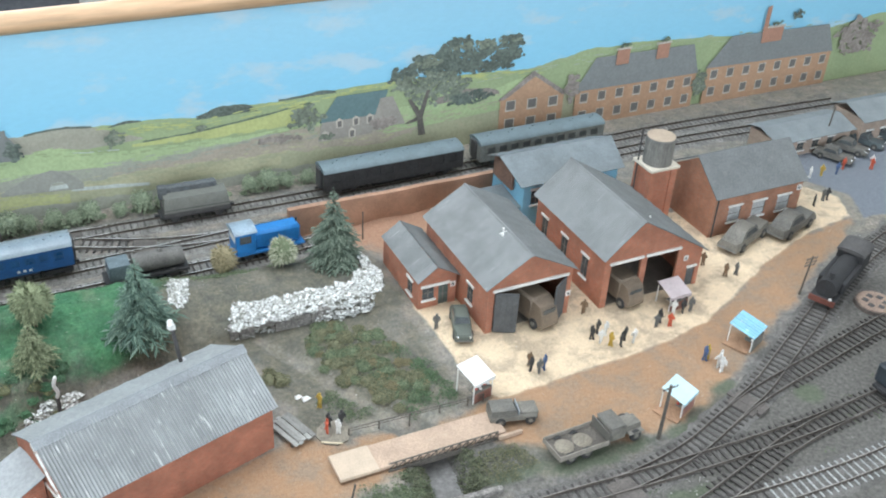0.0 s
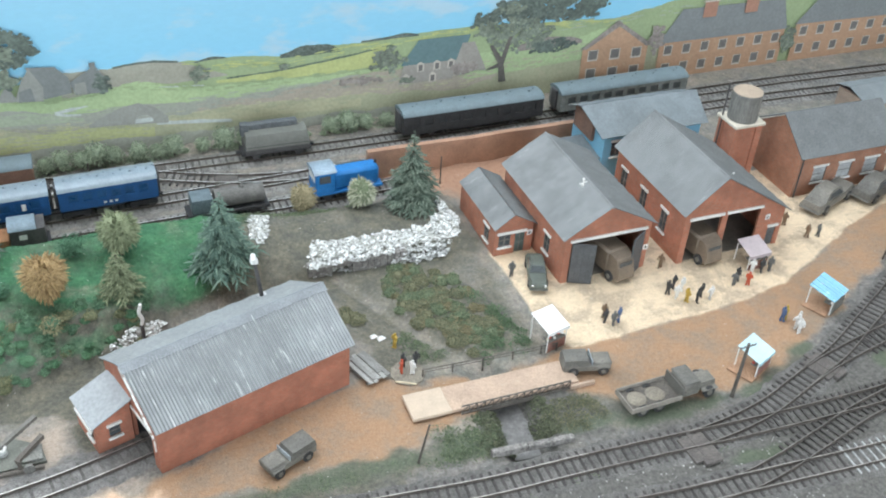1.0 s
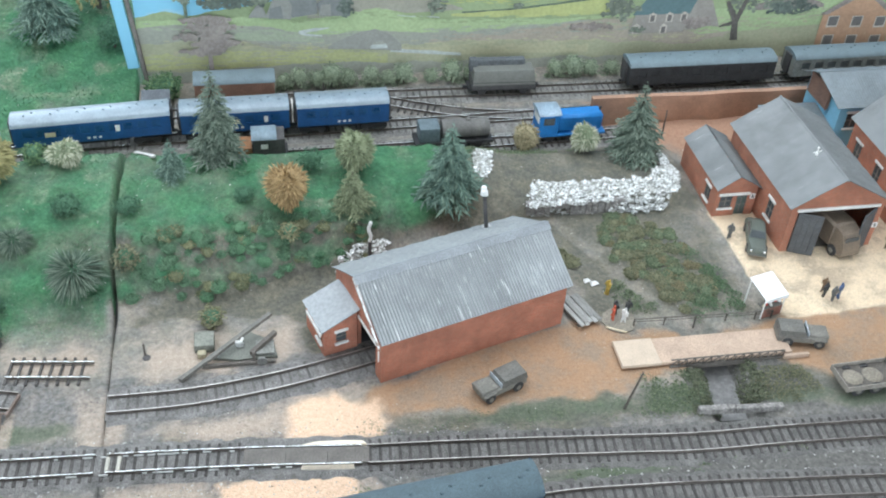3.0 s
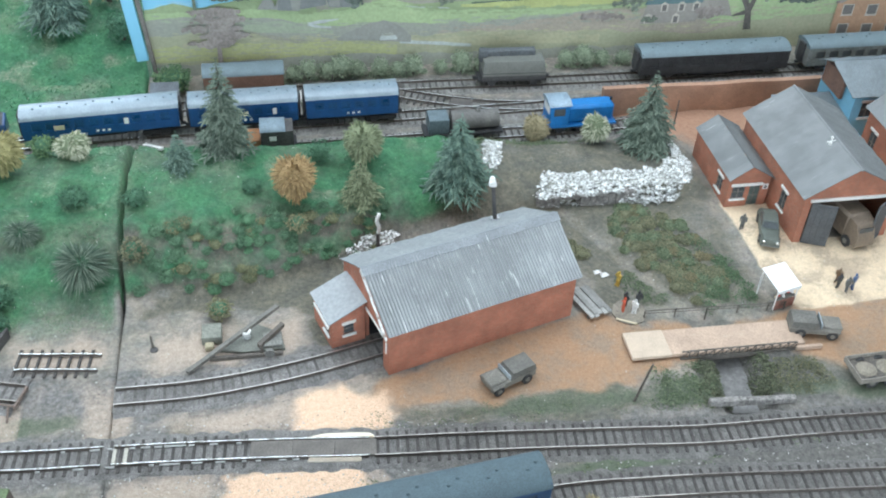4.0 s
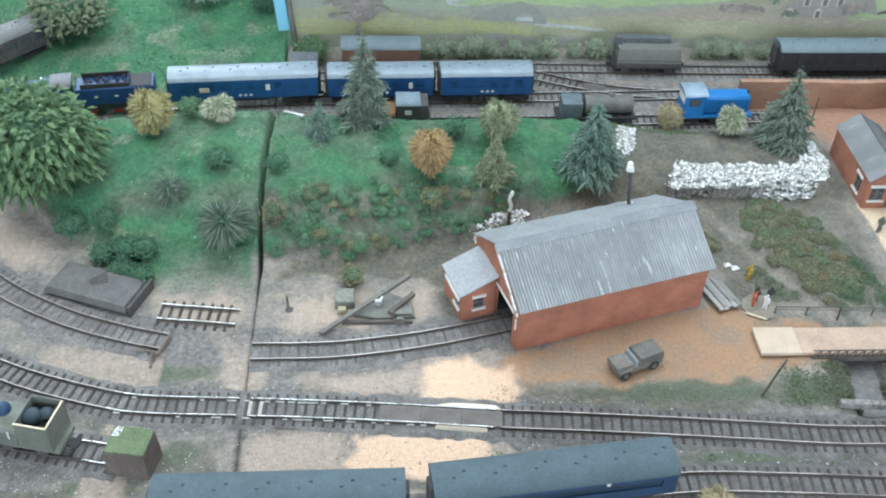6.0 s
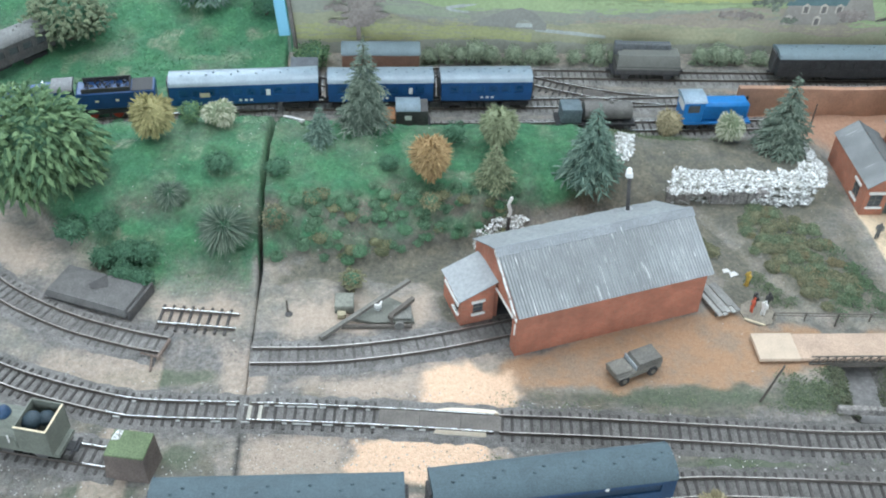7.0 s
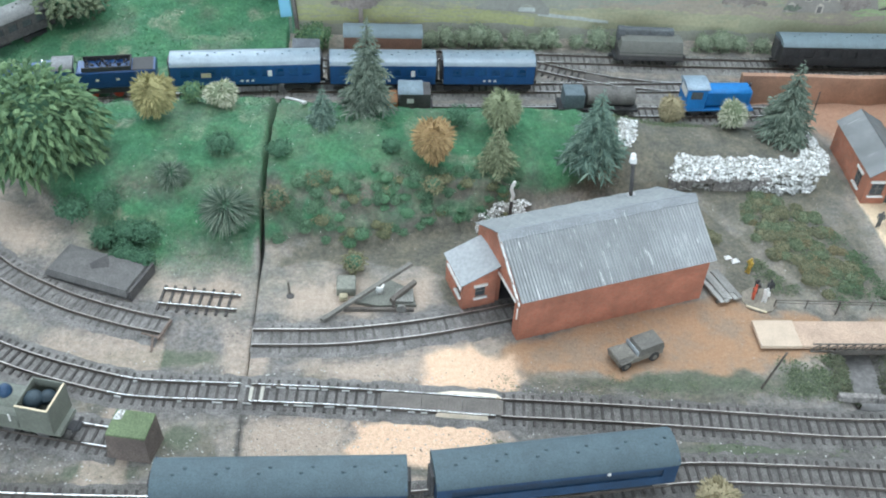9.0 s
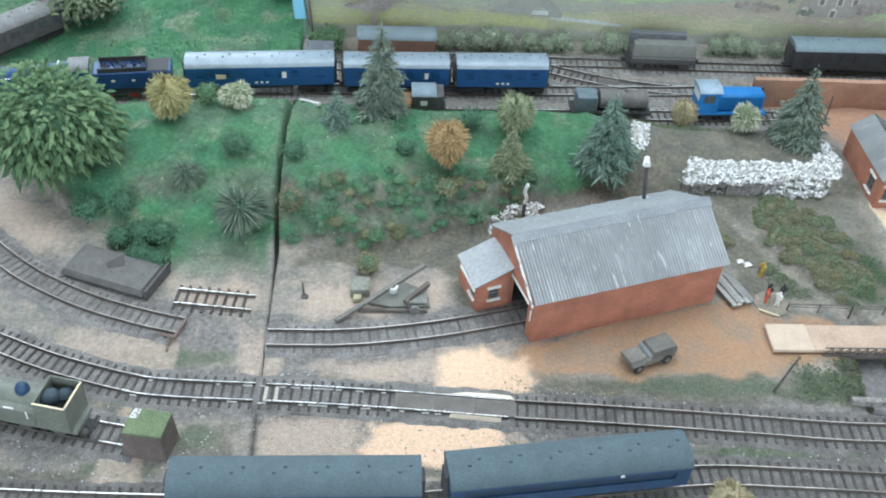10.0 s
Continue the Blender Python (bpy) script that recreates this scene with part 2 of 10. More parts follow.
def roof_mat(name, col, streak, along, rough_=0.6, metal=0.1, pitch=0.00273, start=0.0, wear=1.0):
    """Painted corrugated sheet: dull stains, patchy pale worn streaks, and rib shading put into the colour, crests
    light and troughs dark. along: the axis across the ribs.
    """
    m, n, l = nodes_of(name)
    s = n["Principled BSDF"]
    tc = n.new("ShaderNodeTexCoord")
    mp = n.new("ShaderNodeMapping")
    mp.inputs["Scale"].default_value = [1.0 if k == along else 0.05 for k in range(3)]
    l.new(tc.outputs["Object"], mp.inputs["Vector"])
    rib = noise_node(n, l, 620, mp.outputs["Vector"], 2, 0.5)
    patch = noise_node(n, l, 55, tc.outputs["Object"], 5, 0.65)
    stain = noise_node(n, l, 24, tc.outputs["Object"], 4, 0.6)
    c = blend(n, l, ramp(n, l, stain, 0.3, 0.7), tuple(x * 0.78 for x in col), tuple(x * 1.15 for x in col))
    c = blend(n, l, blend(n, l, ramp(n, l, rib, 0.42, 0.58), (0.0,) * 3, (0.45 * wear,) * 3), c, tuple(x * 0.62 for x in col))
    sep = n.new("ShaderNodeSeparateXYZ")
    l.new(tc.outputs["Object"], sep.inputs[0])
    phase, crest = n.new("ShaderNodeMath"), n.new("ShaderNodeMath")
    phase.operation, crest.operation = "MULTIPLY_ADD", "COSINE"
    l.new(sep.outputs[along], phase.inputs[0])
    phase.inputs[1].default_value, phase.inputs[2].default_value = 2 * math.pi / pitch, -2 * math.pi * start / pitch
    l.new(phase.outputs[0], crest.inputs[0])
    # light on the rib crests, painted in and uneven from patch to patch
    crest_light = blend(n, l, ramp(n, l, patch, 0.35, 0.65), (0.12,) * 3, (0.5,) * 3)
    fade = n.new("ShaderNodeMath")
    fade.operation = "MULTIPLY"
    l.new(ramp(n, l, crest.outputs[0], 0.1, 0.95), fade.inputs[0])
    l.new(crest_light, fade.inputs[1])
    # shade in the troughs, mixed in as a darker colour
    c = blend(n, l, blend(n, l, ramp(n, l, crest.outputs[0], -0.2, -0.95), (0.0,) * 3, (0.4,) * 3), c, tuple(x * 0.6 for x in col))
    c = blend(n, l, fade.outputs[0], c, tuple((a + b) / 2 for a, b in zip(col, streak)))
    worn = n.new("ShaderNodeMath")
    worn.operation = "MULTIPLY"
    l.new(ramp(n, l, rib, 0.68 - 0.08 * wear, 0.76 - 0.08 * wear), worn.inputs[0])
    l.new(ramp(n, l, patch, 0.40, 0.62), worn.inputs[1])
    c = blend(n, l, worn.outputs[0], c, streak)
    l.new(c, s.inputs["Base Color"])
    s.inputs["Roughness"].default_value, s.inputs["Metallic"].default_value = rough_, metal
    s.inputs["Specular IOR Level"].default_value = 0.3
    return m


GROUND = ground_mat("layout_ground")
BALLAST = mat("ballast", (0.205, 0.197, 0.188), 0.95, var=0.45, fine=1300, big=60, bump=0.8, dist=0.001, dirt=(0.13, 0.115, 0.10))
BALLAST_GRIMY = mat("grimy_ballast", (0.158, 0.151, 0.142), 0.95, var=0.45, fine=1300, big=60, bump=0.8, dist=0.001, dirt=(0.125, 0.115, 0.105))
BALLAST_BROWN = mat("brown_ballast", (0.245, 0.236, 0.220), 0.95, var=0.45, fine=1300, big=60, bump=0.8, dist=0.001, dirt=(0.20, 0.18, 0.16))
SLEEPER = mat("sleeper_brown", (0.080, 0.073, 0.068), 0.85, rnd=0.3)
SLEEPER_DUSTY = mat("sleeper_dusty", (0.150, 0.142, 0.132), 0.9, rnd=0.3)
SLEEPER_PALE = mat("sleeper_pale", (0.43, 0.44, 0.43), 0.8, rnd=0.15)
RAIL_WEB = mat("rail_web_rust", (0.105, 0.088, 0.076), 0.75, 0.2, var=0.3, bump=0.1)
# dirt colour here breaks the polished rail into dashes, painted-in broken highlights
RAIL_BRIGHT = mat("rail_polished", (0.88, 0.88, 0.86), 0.24, 1.0, var=0.25, big=90, bump=0.0, dirt=(0.34, 0.31, 0.28), dirt_at=(0.54, 0.62))
# glint of the overhead light put into a near-white, barely metallic rail colour
RAIL_GLINT = mat("rail_painted_glint", (0.86, 0.86, 0.83), 0.3, 0.35, var=0.2, big=90, bump=0.0, dirt=(0.36, 0.33, 0.30), dirt_at=(0.56, 0.62))
RAIL_DULL = mat("rail_rusty", (0.47, 0.445, 0.41), 0.40, 0.75, var=0.25, bump=0.1, dirt=(0.22, 0.18, 0.15))
RAIL_DARK = mat("rail_dark", (0.27, 0.25, 0.23), 0.45, 0.7, var=0.3, bump=0.1, dirt=(0.15, 0.12, 0.10))
BRICK = brick_mat("red_brick", (0.44, 0.165, 0.10), (0.36, 0.22, 0.16))
BRICK_SHED = brick_mat("orange_brick", (0.43, 0.155, 0.098), (0.40, 0.22, 0.15))
BRICK_BROWN = brick_mat("brown_brick", (0.40, 0.185, 0.115), (0.33, 0.22, 0.16))
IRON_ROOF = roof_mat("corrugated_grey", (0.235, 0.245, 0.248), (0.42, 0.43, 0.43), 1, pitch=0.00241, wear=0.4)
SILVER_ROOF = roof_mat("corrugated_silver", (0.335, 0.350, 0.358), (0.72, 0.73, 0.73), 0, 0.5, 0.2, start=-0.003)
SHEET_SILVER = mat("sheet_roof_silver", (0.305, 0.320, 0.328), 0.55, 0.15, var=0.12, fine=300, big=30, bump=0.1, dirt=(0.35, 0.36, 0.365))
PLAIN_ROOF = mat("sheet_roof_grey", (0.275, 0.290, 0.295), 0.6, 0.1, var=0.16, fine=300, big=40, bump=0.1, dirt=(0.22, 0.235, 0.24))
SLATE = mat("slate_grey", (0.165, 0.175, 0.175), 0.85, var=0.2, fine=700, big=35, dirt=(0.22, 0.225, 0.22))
BLUE_ROOF = mat("blue_grey_roof", (0.19, 0.22, 0.235), 0.8, var=0.2, big=40, dirt=(0.24, 0.265, 0.275))
PALE_ROOF = mat("pale_grey_roof", (0.215, 0.24, 0.25), 0.8, var=0.15, big=40, dirt=(0.25, 0.27, 0.275))
WHITE = mat("white_paint", (0.78, 0.77, 0.74), 0.55, var=0.08, bump=0.05)
GLASS_DARK = mat("window_glass", (0.085, 0.095, 0.10), 0.12, var=0.3, bump=0.0)
DARK_INSIDE = mat("shade_and_soot_black", (0.070, 0.069, 0.070), 0.85)
DOOR_GREY = mat("grey_door", (0.10, 0.105, 0.11), 0.7)
SKY_BLUE = mat("sky_blue_wall", (0.22, 0.50, 0.68), 0.6, var=0.1)
BLACK_LOCO = mat("black_enamel", (0.036, 0.036, 0.038), 0.70, var=0.3)
DARK_WAGON = mat("sooty_wagon", (0.088, 0.084, 0.083), 0.85, dirt=(0.13, 0.115, 0.10))
BLUE_LOCO = mat("royal_blue_enamel", (0.010, 0.055, 0.165), 0.38, var=0.2, bump=0.03)
BLUE_COACH = mat("coach_blue", (0.012, 0.085, 0.24), 0.5, var=0.2, bump=0.05)
BRIGHT_BLUE = mat("bright_blue", (0.012, 0.18, 0.48), 0.5, var=0.15, bump=0.05)
NAVY = mat("navy_blue", (0.022, 0.060, 0.125), 0.5, var=0.3)
GREY_BLUE_ROOF = mat("coach_roof_grey_blue", (0.165, 0.215, 0.235), 0.75, var=0.15, big=50)
TEAL_ROOF = mat("coach_roof_teal", (0.072, 0.108, 0.125), 0.7, var=0.2, big=60, dirt=(0.05, 0.08, 0.10), dirt_at=(0.62, 0.7))
SILVER_BLUE = mat("roof_silver_blue", (0.245, 0.30, 0.34), 0.36, 0.15, var=0.15)
RED = mat("red_paint", (0.50, 0.05, 0.03), 0.5, var=0.2)
CREAM = mat("cream_paint", (0.70, 0.60, 0.42), 0.6, var=0.1)
ARMY = mat("drab_grey_paint", (0.195, 0.183, 0.158), 0.6, var=0.3, dirt=(0.22, 0.20, 0.16))
ARMY_DARK = mat("dark_drab_paint", (0.148, 0.142, 0.126), 0.6, var=0.3, dirt=(0.17, 0.15, 0.12))
TYRE = mat("rubber", (0.05, 0.05, 0.05), 0.85)
WOOD_DARK = mat("weathered_timber", (0.125, 0.11, 0.095), 0.85, var=0.35, dirt=(0.17, 0.15, 0.13))
WOOD_GREY = mat("grey_timber", (0.19, 0.18, 0.16), 0.85, var=0.3)
WOOD_PALE = mat("varnished_pine", (0.62, 0.40, 0.24), 0.45, var=0.15, fine=160, big=20, stretch=(0.1, 1, 1))
DECK = mat("sandy_deck", (0.50, 0.365, 0.275), 0.85, var=0.18, big=45, dirt=(0.56, 0.44, 0.345))
STONE = mat("grey_stone", (0.24, 0.225, 0.21), 0.9, var=0.4, fine=500, big=150, bump=0.6, dist=0.001)
ROCK_DUSTY = mat("dusty_plaster_rock", (0.60, 0.60, 0.57), 0.9, var=0.3, fine=700, big=150, bump=0.7, dist=0.0012, dirt=(0.22, 0.22, 0.19), dirt_at=(0.46, 0.54))
ROCK = mat("white_plaster_rock", (0.86, 0.87, 0.86), 0.85, var=0.12, fine=700, big=190, bump=0.7, dist=0.0012, dirt=(0.27, 0.27, 0.24), dirt_at=(0.47, 0.55))
WATER = mat("stream_resin", (0.17, 0.165, 0.16), 0.35, var=0.25, fine=300, big=60, bump=0.2, dirt=(0.25, 0.245, 0.24))
TAN_TOP = mat("tan_water_cover", (0.42, 0.33, 0.25), 0.7, var=0.15)
TANK_GREY = mat("iron_tank_grey", (0.20, 0.195, 0.18), 0.6, var=0.25, dirt=(0.15, 0.12, 0.10), stretch=(1, 1, 0.15))
RUST = mat("rusty_wood", (0.33, 0.16, 0.075), 0.8)
BROWN_VAN = mat("van_brown", (0.29, 0.16, 0.11), 0.7, var=0.2)
GREEN_BOX = mat("moss_green_top", (0.135, 0.18, 0.095), 0.9, var=0.3, bump=0.5)
BROWN_BOX = mat("brown_plinth", (0.16, 0.13, 0.115), 0.85)
OLIVE_TANK = mat("olive_grey_loco", (0.17, 0.185, 0.155), 0.6, var=0.2)
AQUA = mat("aqua_sheet", (0.27, 0.58, 0.76), 0.55, var=0.15, dirt=(0.68, 0.78, 0.84))
ICE = mat("pale_blue_canvas", (0.54, 0.75, 0.81), 0.7, var=0.08)
LILAC = mat("faded_lilac_canvas", (0.55, 0.47, 0.48), 0.75, var=0.12)

# ---- the baseboards and their ground ----
JOINT = -0.0895  # the cut between the two baseboards


def dist_line(x, y, pts):
    """Distance to a line of points."""
    best = np.full(np.shape(x), 9.0)
    for (ax, ay), (bx, by) in zip(pts, pts[1:]):
        dx, dy = bx - ax, by - ay
        t = np.clip(((x - ax) * dx + (y - ay) * dy) / (dx * dx + dy * dy), 0, 1)
        best = np.minimum(best, np.hypot(x - ax - t * dx, y - ay - t * dy))
    return best


def inside(x, y, poly):
    """Signed distance to an outline, positive inside."""
    d = dist_line(x, y, poly + poly[:1])
    odd = np.zeros(np.shape(x), bool)
    for (ax, ay), (bx, by) in zip(poly, poly[1:] + poly[:1]):
        if ay != by:
            odd ^= ((ay > y) != (by > y)) & (x < (bx - ax) * (y - ay) / (by - ay) + ax)
    return np.where(odd, d, -d)


TRACKS = {
    "main": [(-0.40, 0.605), (-0.345, 0.575), (-0.293, 0.5505), (-0.2455, 0.5295), (-0.1885, 0.511), (-0.1565, 0.5055), (-0.0905, 0.5015), (-0.03, 0.4975), (0.0385, 0.4915), (0.101, 0.485), (0.1615, 0.4805), (0.2255, 0.475), (0.2885, 0.469), (0.352, 0.463), (0.42, 0.4608), (0.46, 0.459), (0.50, 0.4568), (0.536, 0.4555), (0.577, 0.460), (0.618, 0.4695), (0.675, 0.491), (0.718, 0.5075), (0.769, 0.534), (0.819, 0.560), (0.903, 0.604), (0.99, 0.643), (1.10, 0.675), (1.25, 0.70)],
    "branch": [(0.64, 0.4775), (0.675, 0.4895), (0.72, 0.5020), (0.80, 0.5180), (0.90, 0.537), (1.05, 0.56), (1.25, 0.583)],
    "straight": [(0.48, 0.4579), (0.52, 0.4555), (0.55, 0.4535), (0.60, 0.451), (0.66, 0.449), (0.72, 0.4485), (0.80, 0.452), (0.90, 0.459), (1.05, 0.47), (1.25, 0.48)],
    "front": [(-0.45, 0.425), (-0.30, 0.4105), (-0.15, 0.402), (0.0, 0.4015), (0.08, 0.408), (0.16, 0.4165), (0.232, 0.424), (0.298, 0.4215), (0.365, 0.4165), (0.40, 0.4130), (0.45, 0.4085), (0.49, 0.4050)],
    "crossover": [(0.42, 0.4112), (0.45, 0.4085), (0.50, 0.4040), (0.54, 0.4030), (0.58, 0.4097), (0.63, 0.4225), (0.68, 0.436), (0.73, 0.445), (0.79, 0.4512)],
    "yard": [(0.49, 0.4050), (0.55, 0.402), (0.60, 0.3988), (0.66, 0.3950), (0.72, 0.3935), (0.80, 0.396), (1.0, 0.41), (1.25, 0.43)],
    "curve": [(-0.42, 0.75), (-0.36, 0.69), (-0.318, 0.6505), (-0.2865, 0.6255), (-0.239, 0.5985), (-0.1925, 0.5805), (-0.158, 0.5705)],
    "shed": [(-0.0885, 0.558), (-0.032, 0.558), (0.013, 0.5625), (0.059, 0.5705), (0.114, 0.584), (0.18, 0.603)],
    "loading": [(-0.42, 0.525), (-0.33, 0.497), (-0.272, 0.4825), (-0.246, 0.475), (-0.1815, 0.4608), (-0.17, 0.4585)],
    "main_rear": [(-0.60, 0.82), (-0.45, 0.872), (-0.302, 0.898), (-0.21, 0.9105), (-0.125, 0.917), (-0.086, 0.9195), (0.0, 0.9205), (0.14, 0.9235), (0.30, 0.9275), (0.50, 0.935), (0.70, 0.942), (0.90, 0.9455), (1.05, 0.94), (1.25, 0.925)],
    "rear": [(0.095, 0.9868), (0.18, 0.9855), (0.27, 0.983), (0.36, 0.9805), (0.55, 0.979), (0.80, 0.981), (1.0, 0.981), (1.25, 0.97)],
    "turnout": [(-0.01, 0.990), (0.03, 0.9895), (0.072, 0.988), (0.129, 0.9825), (0.172, 0.974), (0.218, 0.9555), (0.269, 0.9385), (0.325, 0.9295), (0.37, 0.930)],
    "siding": [(-0.055, 0.9665), (0.0, 0.9675), (0.06, 0.969), (0.075, 0.9695)],
    "goods": [(-0.06, 0.876), (0.05, 0.876), (0.20, 0.879), (0.33, 0.881), (0.44, 0.884)],
    "spare": [(-0.1665, 0.6045), (-0.135, 0.6005), (-0.103, 0.5965)],
    "left_back": [(-0.65, 1.02), (-0.45, 1.10), (-0.30, 1.155), (-0.20, 1.20), (-0.05, 1.26)],
}
ROAD = [(0.10, 0.53), (0.2, 0.522), (0.31, 0.525), (0.33, 0.54), (0.47, 0.54), (0.494, 0.522), (0.588, 0.499), (0.673, 0.52), (0.758, 0.566), (0.849, 0.612), (0.948, 0.666), (1.0, 0.695), (1.019, 0.707), (0.94, 0.697), (0.857, 0.668), (0.786, 0.629), (0.733, 0.608), (0.653, 0.593), (0.555, 0.588), (0.486, 0.588), (0.46, 0.575), (0.33, 0.585), (0.30, 0.60), (0.285, 0.60), (0.12, 0.55)]
YARD = [(0.468, 0.740), (0.471, 0.684), (0.471, 0.648), (0.484, 0.586), (0.555, 0.588), (0.653, 0.593), (0.733, 0.608), (0.786, 0.629), (0.857, 0.668), (0.94, 0.697), (1.03, 0.712), (1.05, 0.755), (1.02, 0.80), (0.96, 0.80), (0.83, 0.80), (0.80, 0.83), (0.62, 0.85), (0.50, 0.80)]
STREAM = [(0.318, 0.742), (0.334, 0.705), (0.356, 0.660), (0.382, 0.615), (0.399, 0.588), (0.404, 0.549), (0.398, 0.490)]


def height(x, y):
    """The lie of the land over the boards, without the fine roughness."""
    x, y = np.asarray(x, float), np.asarray(y, float)
    foot = np.interp(x, [-0.6, -0.33, -0.27, -0.2, -0.09, 0.0, 0.1, 0.2, 0.28, 0.30, 0.46, 0.5], [0.84, 0.77, 0.70, 0.668, 0.655, 0.665, 0.69, 0.735, 0.752, 0.757, 0.757, 0.76])
    top = np.interp(x, [-0.6, -0.4, -0.3, -0.2, 0.0, 0.13, 0.22, 0.29, 0.44, 0.475], [0.0, 0.015, 0.035, 0.047, 0.050, 0.046, 0.036, 0.021, 0.017, 0.0])
    back = np.interp(x, [-0.3, -0.1, 0.0, 0.5], [0.872, 0.888, 0.866, 0.862])
    u = (y - foot) / np.maximum(back - foot, 0.02)
    steep = np.interp(x, [0.25, 0.31], [0.0, 1.0])
    soft = np.interp(u, [0, 0.18, 0.36, 0.56, 0.75, 0.88, 1.0], [0, 0.66, 0.86, 1.0, 0.92, 0.6, 0.0])
    hard = np.interp(u, [0, 0.02, 0.3, 0.7, 1.0], [0, 0.75, 1.0, 0.9, 0.0])
    z = top * (soft * (1 - steep) + hard * steep)
    far = step(0.945, 1.25, y) * 0.05 * (x < JOINT)
    gully = -np.interp(y, [0.56, 0.60], [0.016, 0.0035]) * (1 - step(0.004, np.interp(y, [0.56, 0.62], [0.026, 0.013]), dist_line(x, y, STREAM))) * step(0.758, 0.735, y) * step(0.470, 0.490, y)
    return z + far + gully


def rough(x, y):
    z = height(x, y)
    green = zone_grass(x, y)
    face = step(0.655, 0.675, y) * step(0.745, 0.715, y) * step(-0.25, -0.2, x) * step(0.17, 0.12, x)
    lumps = (vnoise(x * 0.55, y, 0.011, 61) - 0.5) * 0.012 + (vnoise(x * 0.7, y, 0.005, 62) - 0.5) * 0.006
    return z + face * lumps * step(0.003, 0.012, z) + green * ((vnoise(x, y, 0.017, 3) - 0.5) * 0.006 + (vnoise(x, y, 0.006, 4) - 0.5) * 0.0022) + (vnoise(x, y, 0.008, 5) - 0.5) * 0.0006


def zone_grass(x, y):
    up = step(0.006, 0.016, height(x, y))
    low_face = step(0.742, 0.715, y) * (x > JOINT)
    right = step(0.27 - 0.06 * low_face, 0.16 - 0.07 * low_face, x + 0.1 * (vnoise(x, y, 0.06, 8) - 0.5)) * (1 - 0.36 * low_face * step(0.3, 0.6, vnoise(x, y, 0.016, 9)))
    low = step(0.60, 0.67, y - 0.02 * (x < -0.25)) * step(JOINT, JOINT - 0.01, x) * step(-0.29, -0.22, x + (y - 0.7) * 0.5)
    far = step(0.942, 0.965, y) * (x < JOINT)
    return np.clip(np.maximum(np.maximum(up * right, low * 0.9), far), 0, 1)


def zones_at(x, y):
    w = 0.014 * (vnoise(x, y, 0.02, 11) - 0.5) + 0.006 * (vnoise(x, y, 0.006, 12) - 0.5)
    near = np.full(np.shape(x), 9.0)
    for k, pts in TRACKS.items():
        if k not in ("spare", "left_back"):
            near = np.minimum(near, dist_line(x, y, pts))
    z = {}
    z["ballast"] = step(0.036, 0.018, near + w) * np.where(y > 0.85, 0.6, 1.0)
    z["ballast"] = np.maximum(z["ballast"], step(-0.012, 0.022, inside(x, y, [(-0.178, 0.595), (-0.088, 0.588), (-0.088, 0.531), (-0.178, 0.545)]) + w))
    steepness = step(0.02, 0.03, height(x, y)) * step(0.75, 0.70, y)
    z["grass"] = zone_grass(x, y) * (0.72 + 0.5 * (vnoise(x, y, 0.03, 21) - 0.5) - 0.20 * steepness + steepness * (x > JOINT) * (0.95 * (vnoise(x * 0.55, y, 0.011, 61) - 0.5) + 0.5 * (vnoise(x * 0.7, y, 0.005, 62) - 0.5) - 0.10))
    dull = step(-0.012, 0.022, inside(x, y, [(0.18, 0.87), (0.20, 0.73), (0.29, 0.71), (0.31, 0.60), (0.46, 0.585), (0.472, 0.66), (0.468, 0.80), (0.46, 0.86)]) + w)
    dull = np.maximum(dull, step(-0.012, 0.02, inside(x, y, [(0.12, 0.525), (0.31, 0.52), (0.46, 0.535), (0.60, 0.50), (0.60, 0.482), (0.40, 0.485), (0.12, 0.502)]) + w) * 1.1)
    dull = np.maximum(dull, 1.15 * step(0.002, 0.012, height(x, y)))
    dull = np.maximum(dull, step(0.60, 0.72, vnoise(x, y, 0.035, 31)) * step(0.56, 0.52, y) * 0.9)
    dull = np.maximum(dull, 0.9 * step(0, 0.012, inside(x, y, [(-0.145, 0.478), (-0.095, 0.478), (-0.095, 0.43), (-0.145, 0.43)]) + w))
    z["dull"] = dull * (0.75 + 0.5 * (vnoise(x, y, 0.02, 32) - 0.5))
    z["red"] = step(-0.012, 0.022, inside(x, y, [(0.40, 0.955), (0.39, 0.905), (0.46, 0.86), (0.50, 0.80), (0.62, 0.84), (0.80, 0.86), (0.80, 0.96)]) + w)
    z["clay"] = step(-0.016, 0.006, inside(x, y, ROAD) + w * 0.9)
    z["sand"] = step(-0.002, 0.005, inside(x, y, YARD) + w * 0.35)
    soft = 0.7 + 0.6 * vnoise(x, y, 0.012, 73)
    # two sunlit patches beside the crossing, painted as paler ground
    z["pale"] = np.maximum(step(-0.010, 0.017, (inside(x, y, [(0.044, 0.540), (0.085, 0.552), (0.118, 0.540), (0.124, 0.497), (0.034, 0.501)]) + w) * soft), step(-0.008, 0.012, (inside(x, y, [(-0.012, 0.479), (0.092, 0.4765), (0.105, 0.436), (-0.014, 0.430)]) + w) * soft))
    moss = np.zeros(np.shape(x))
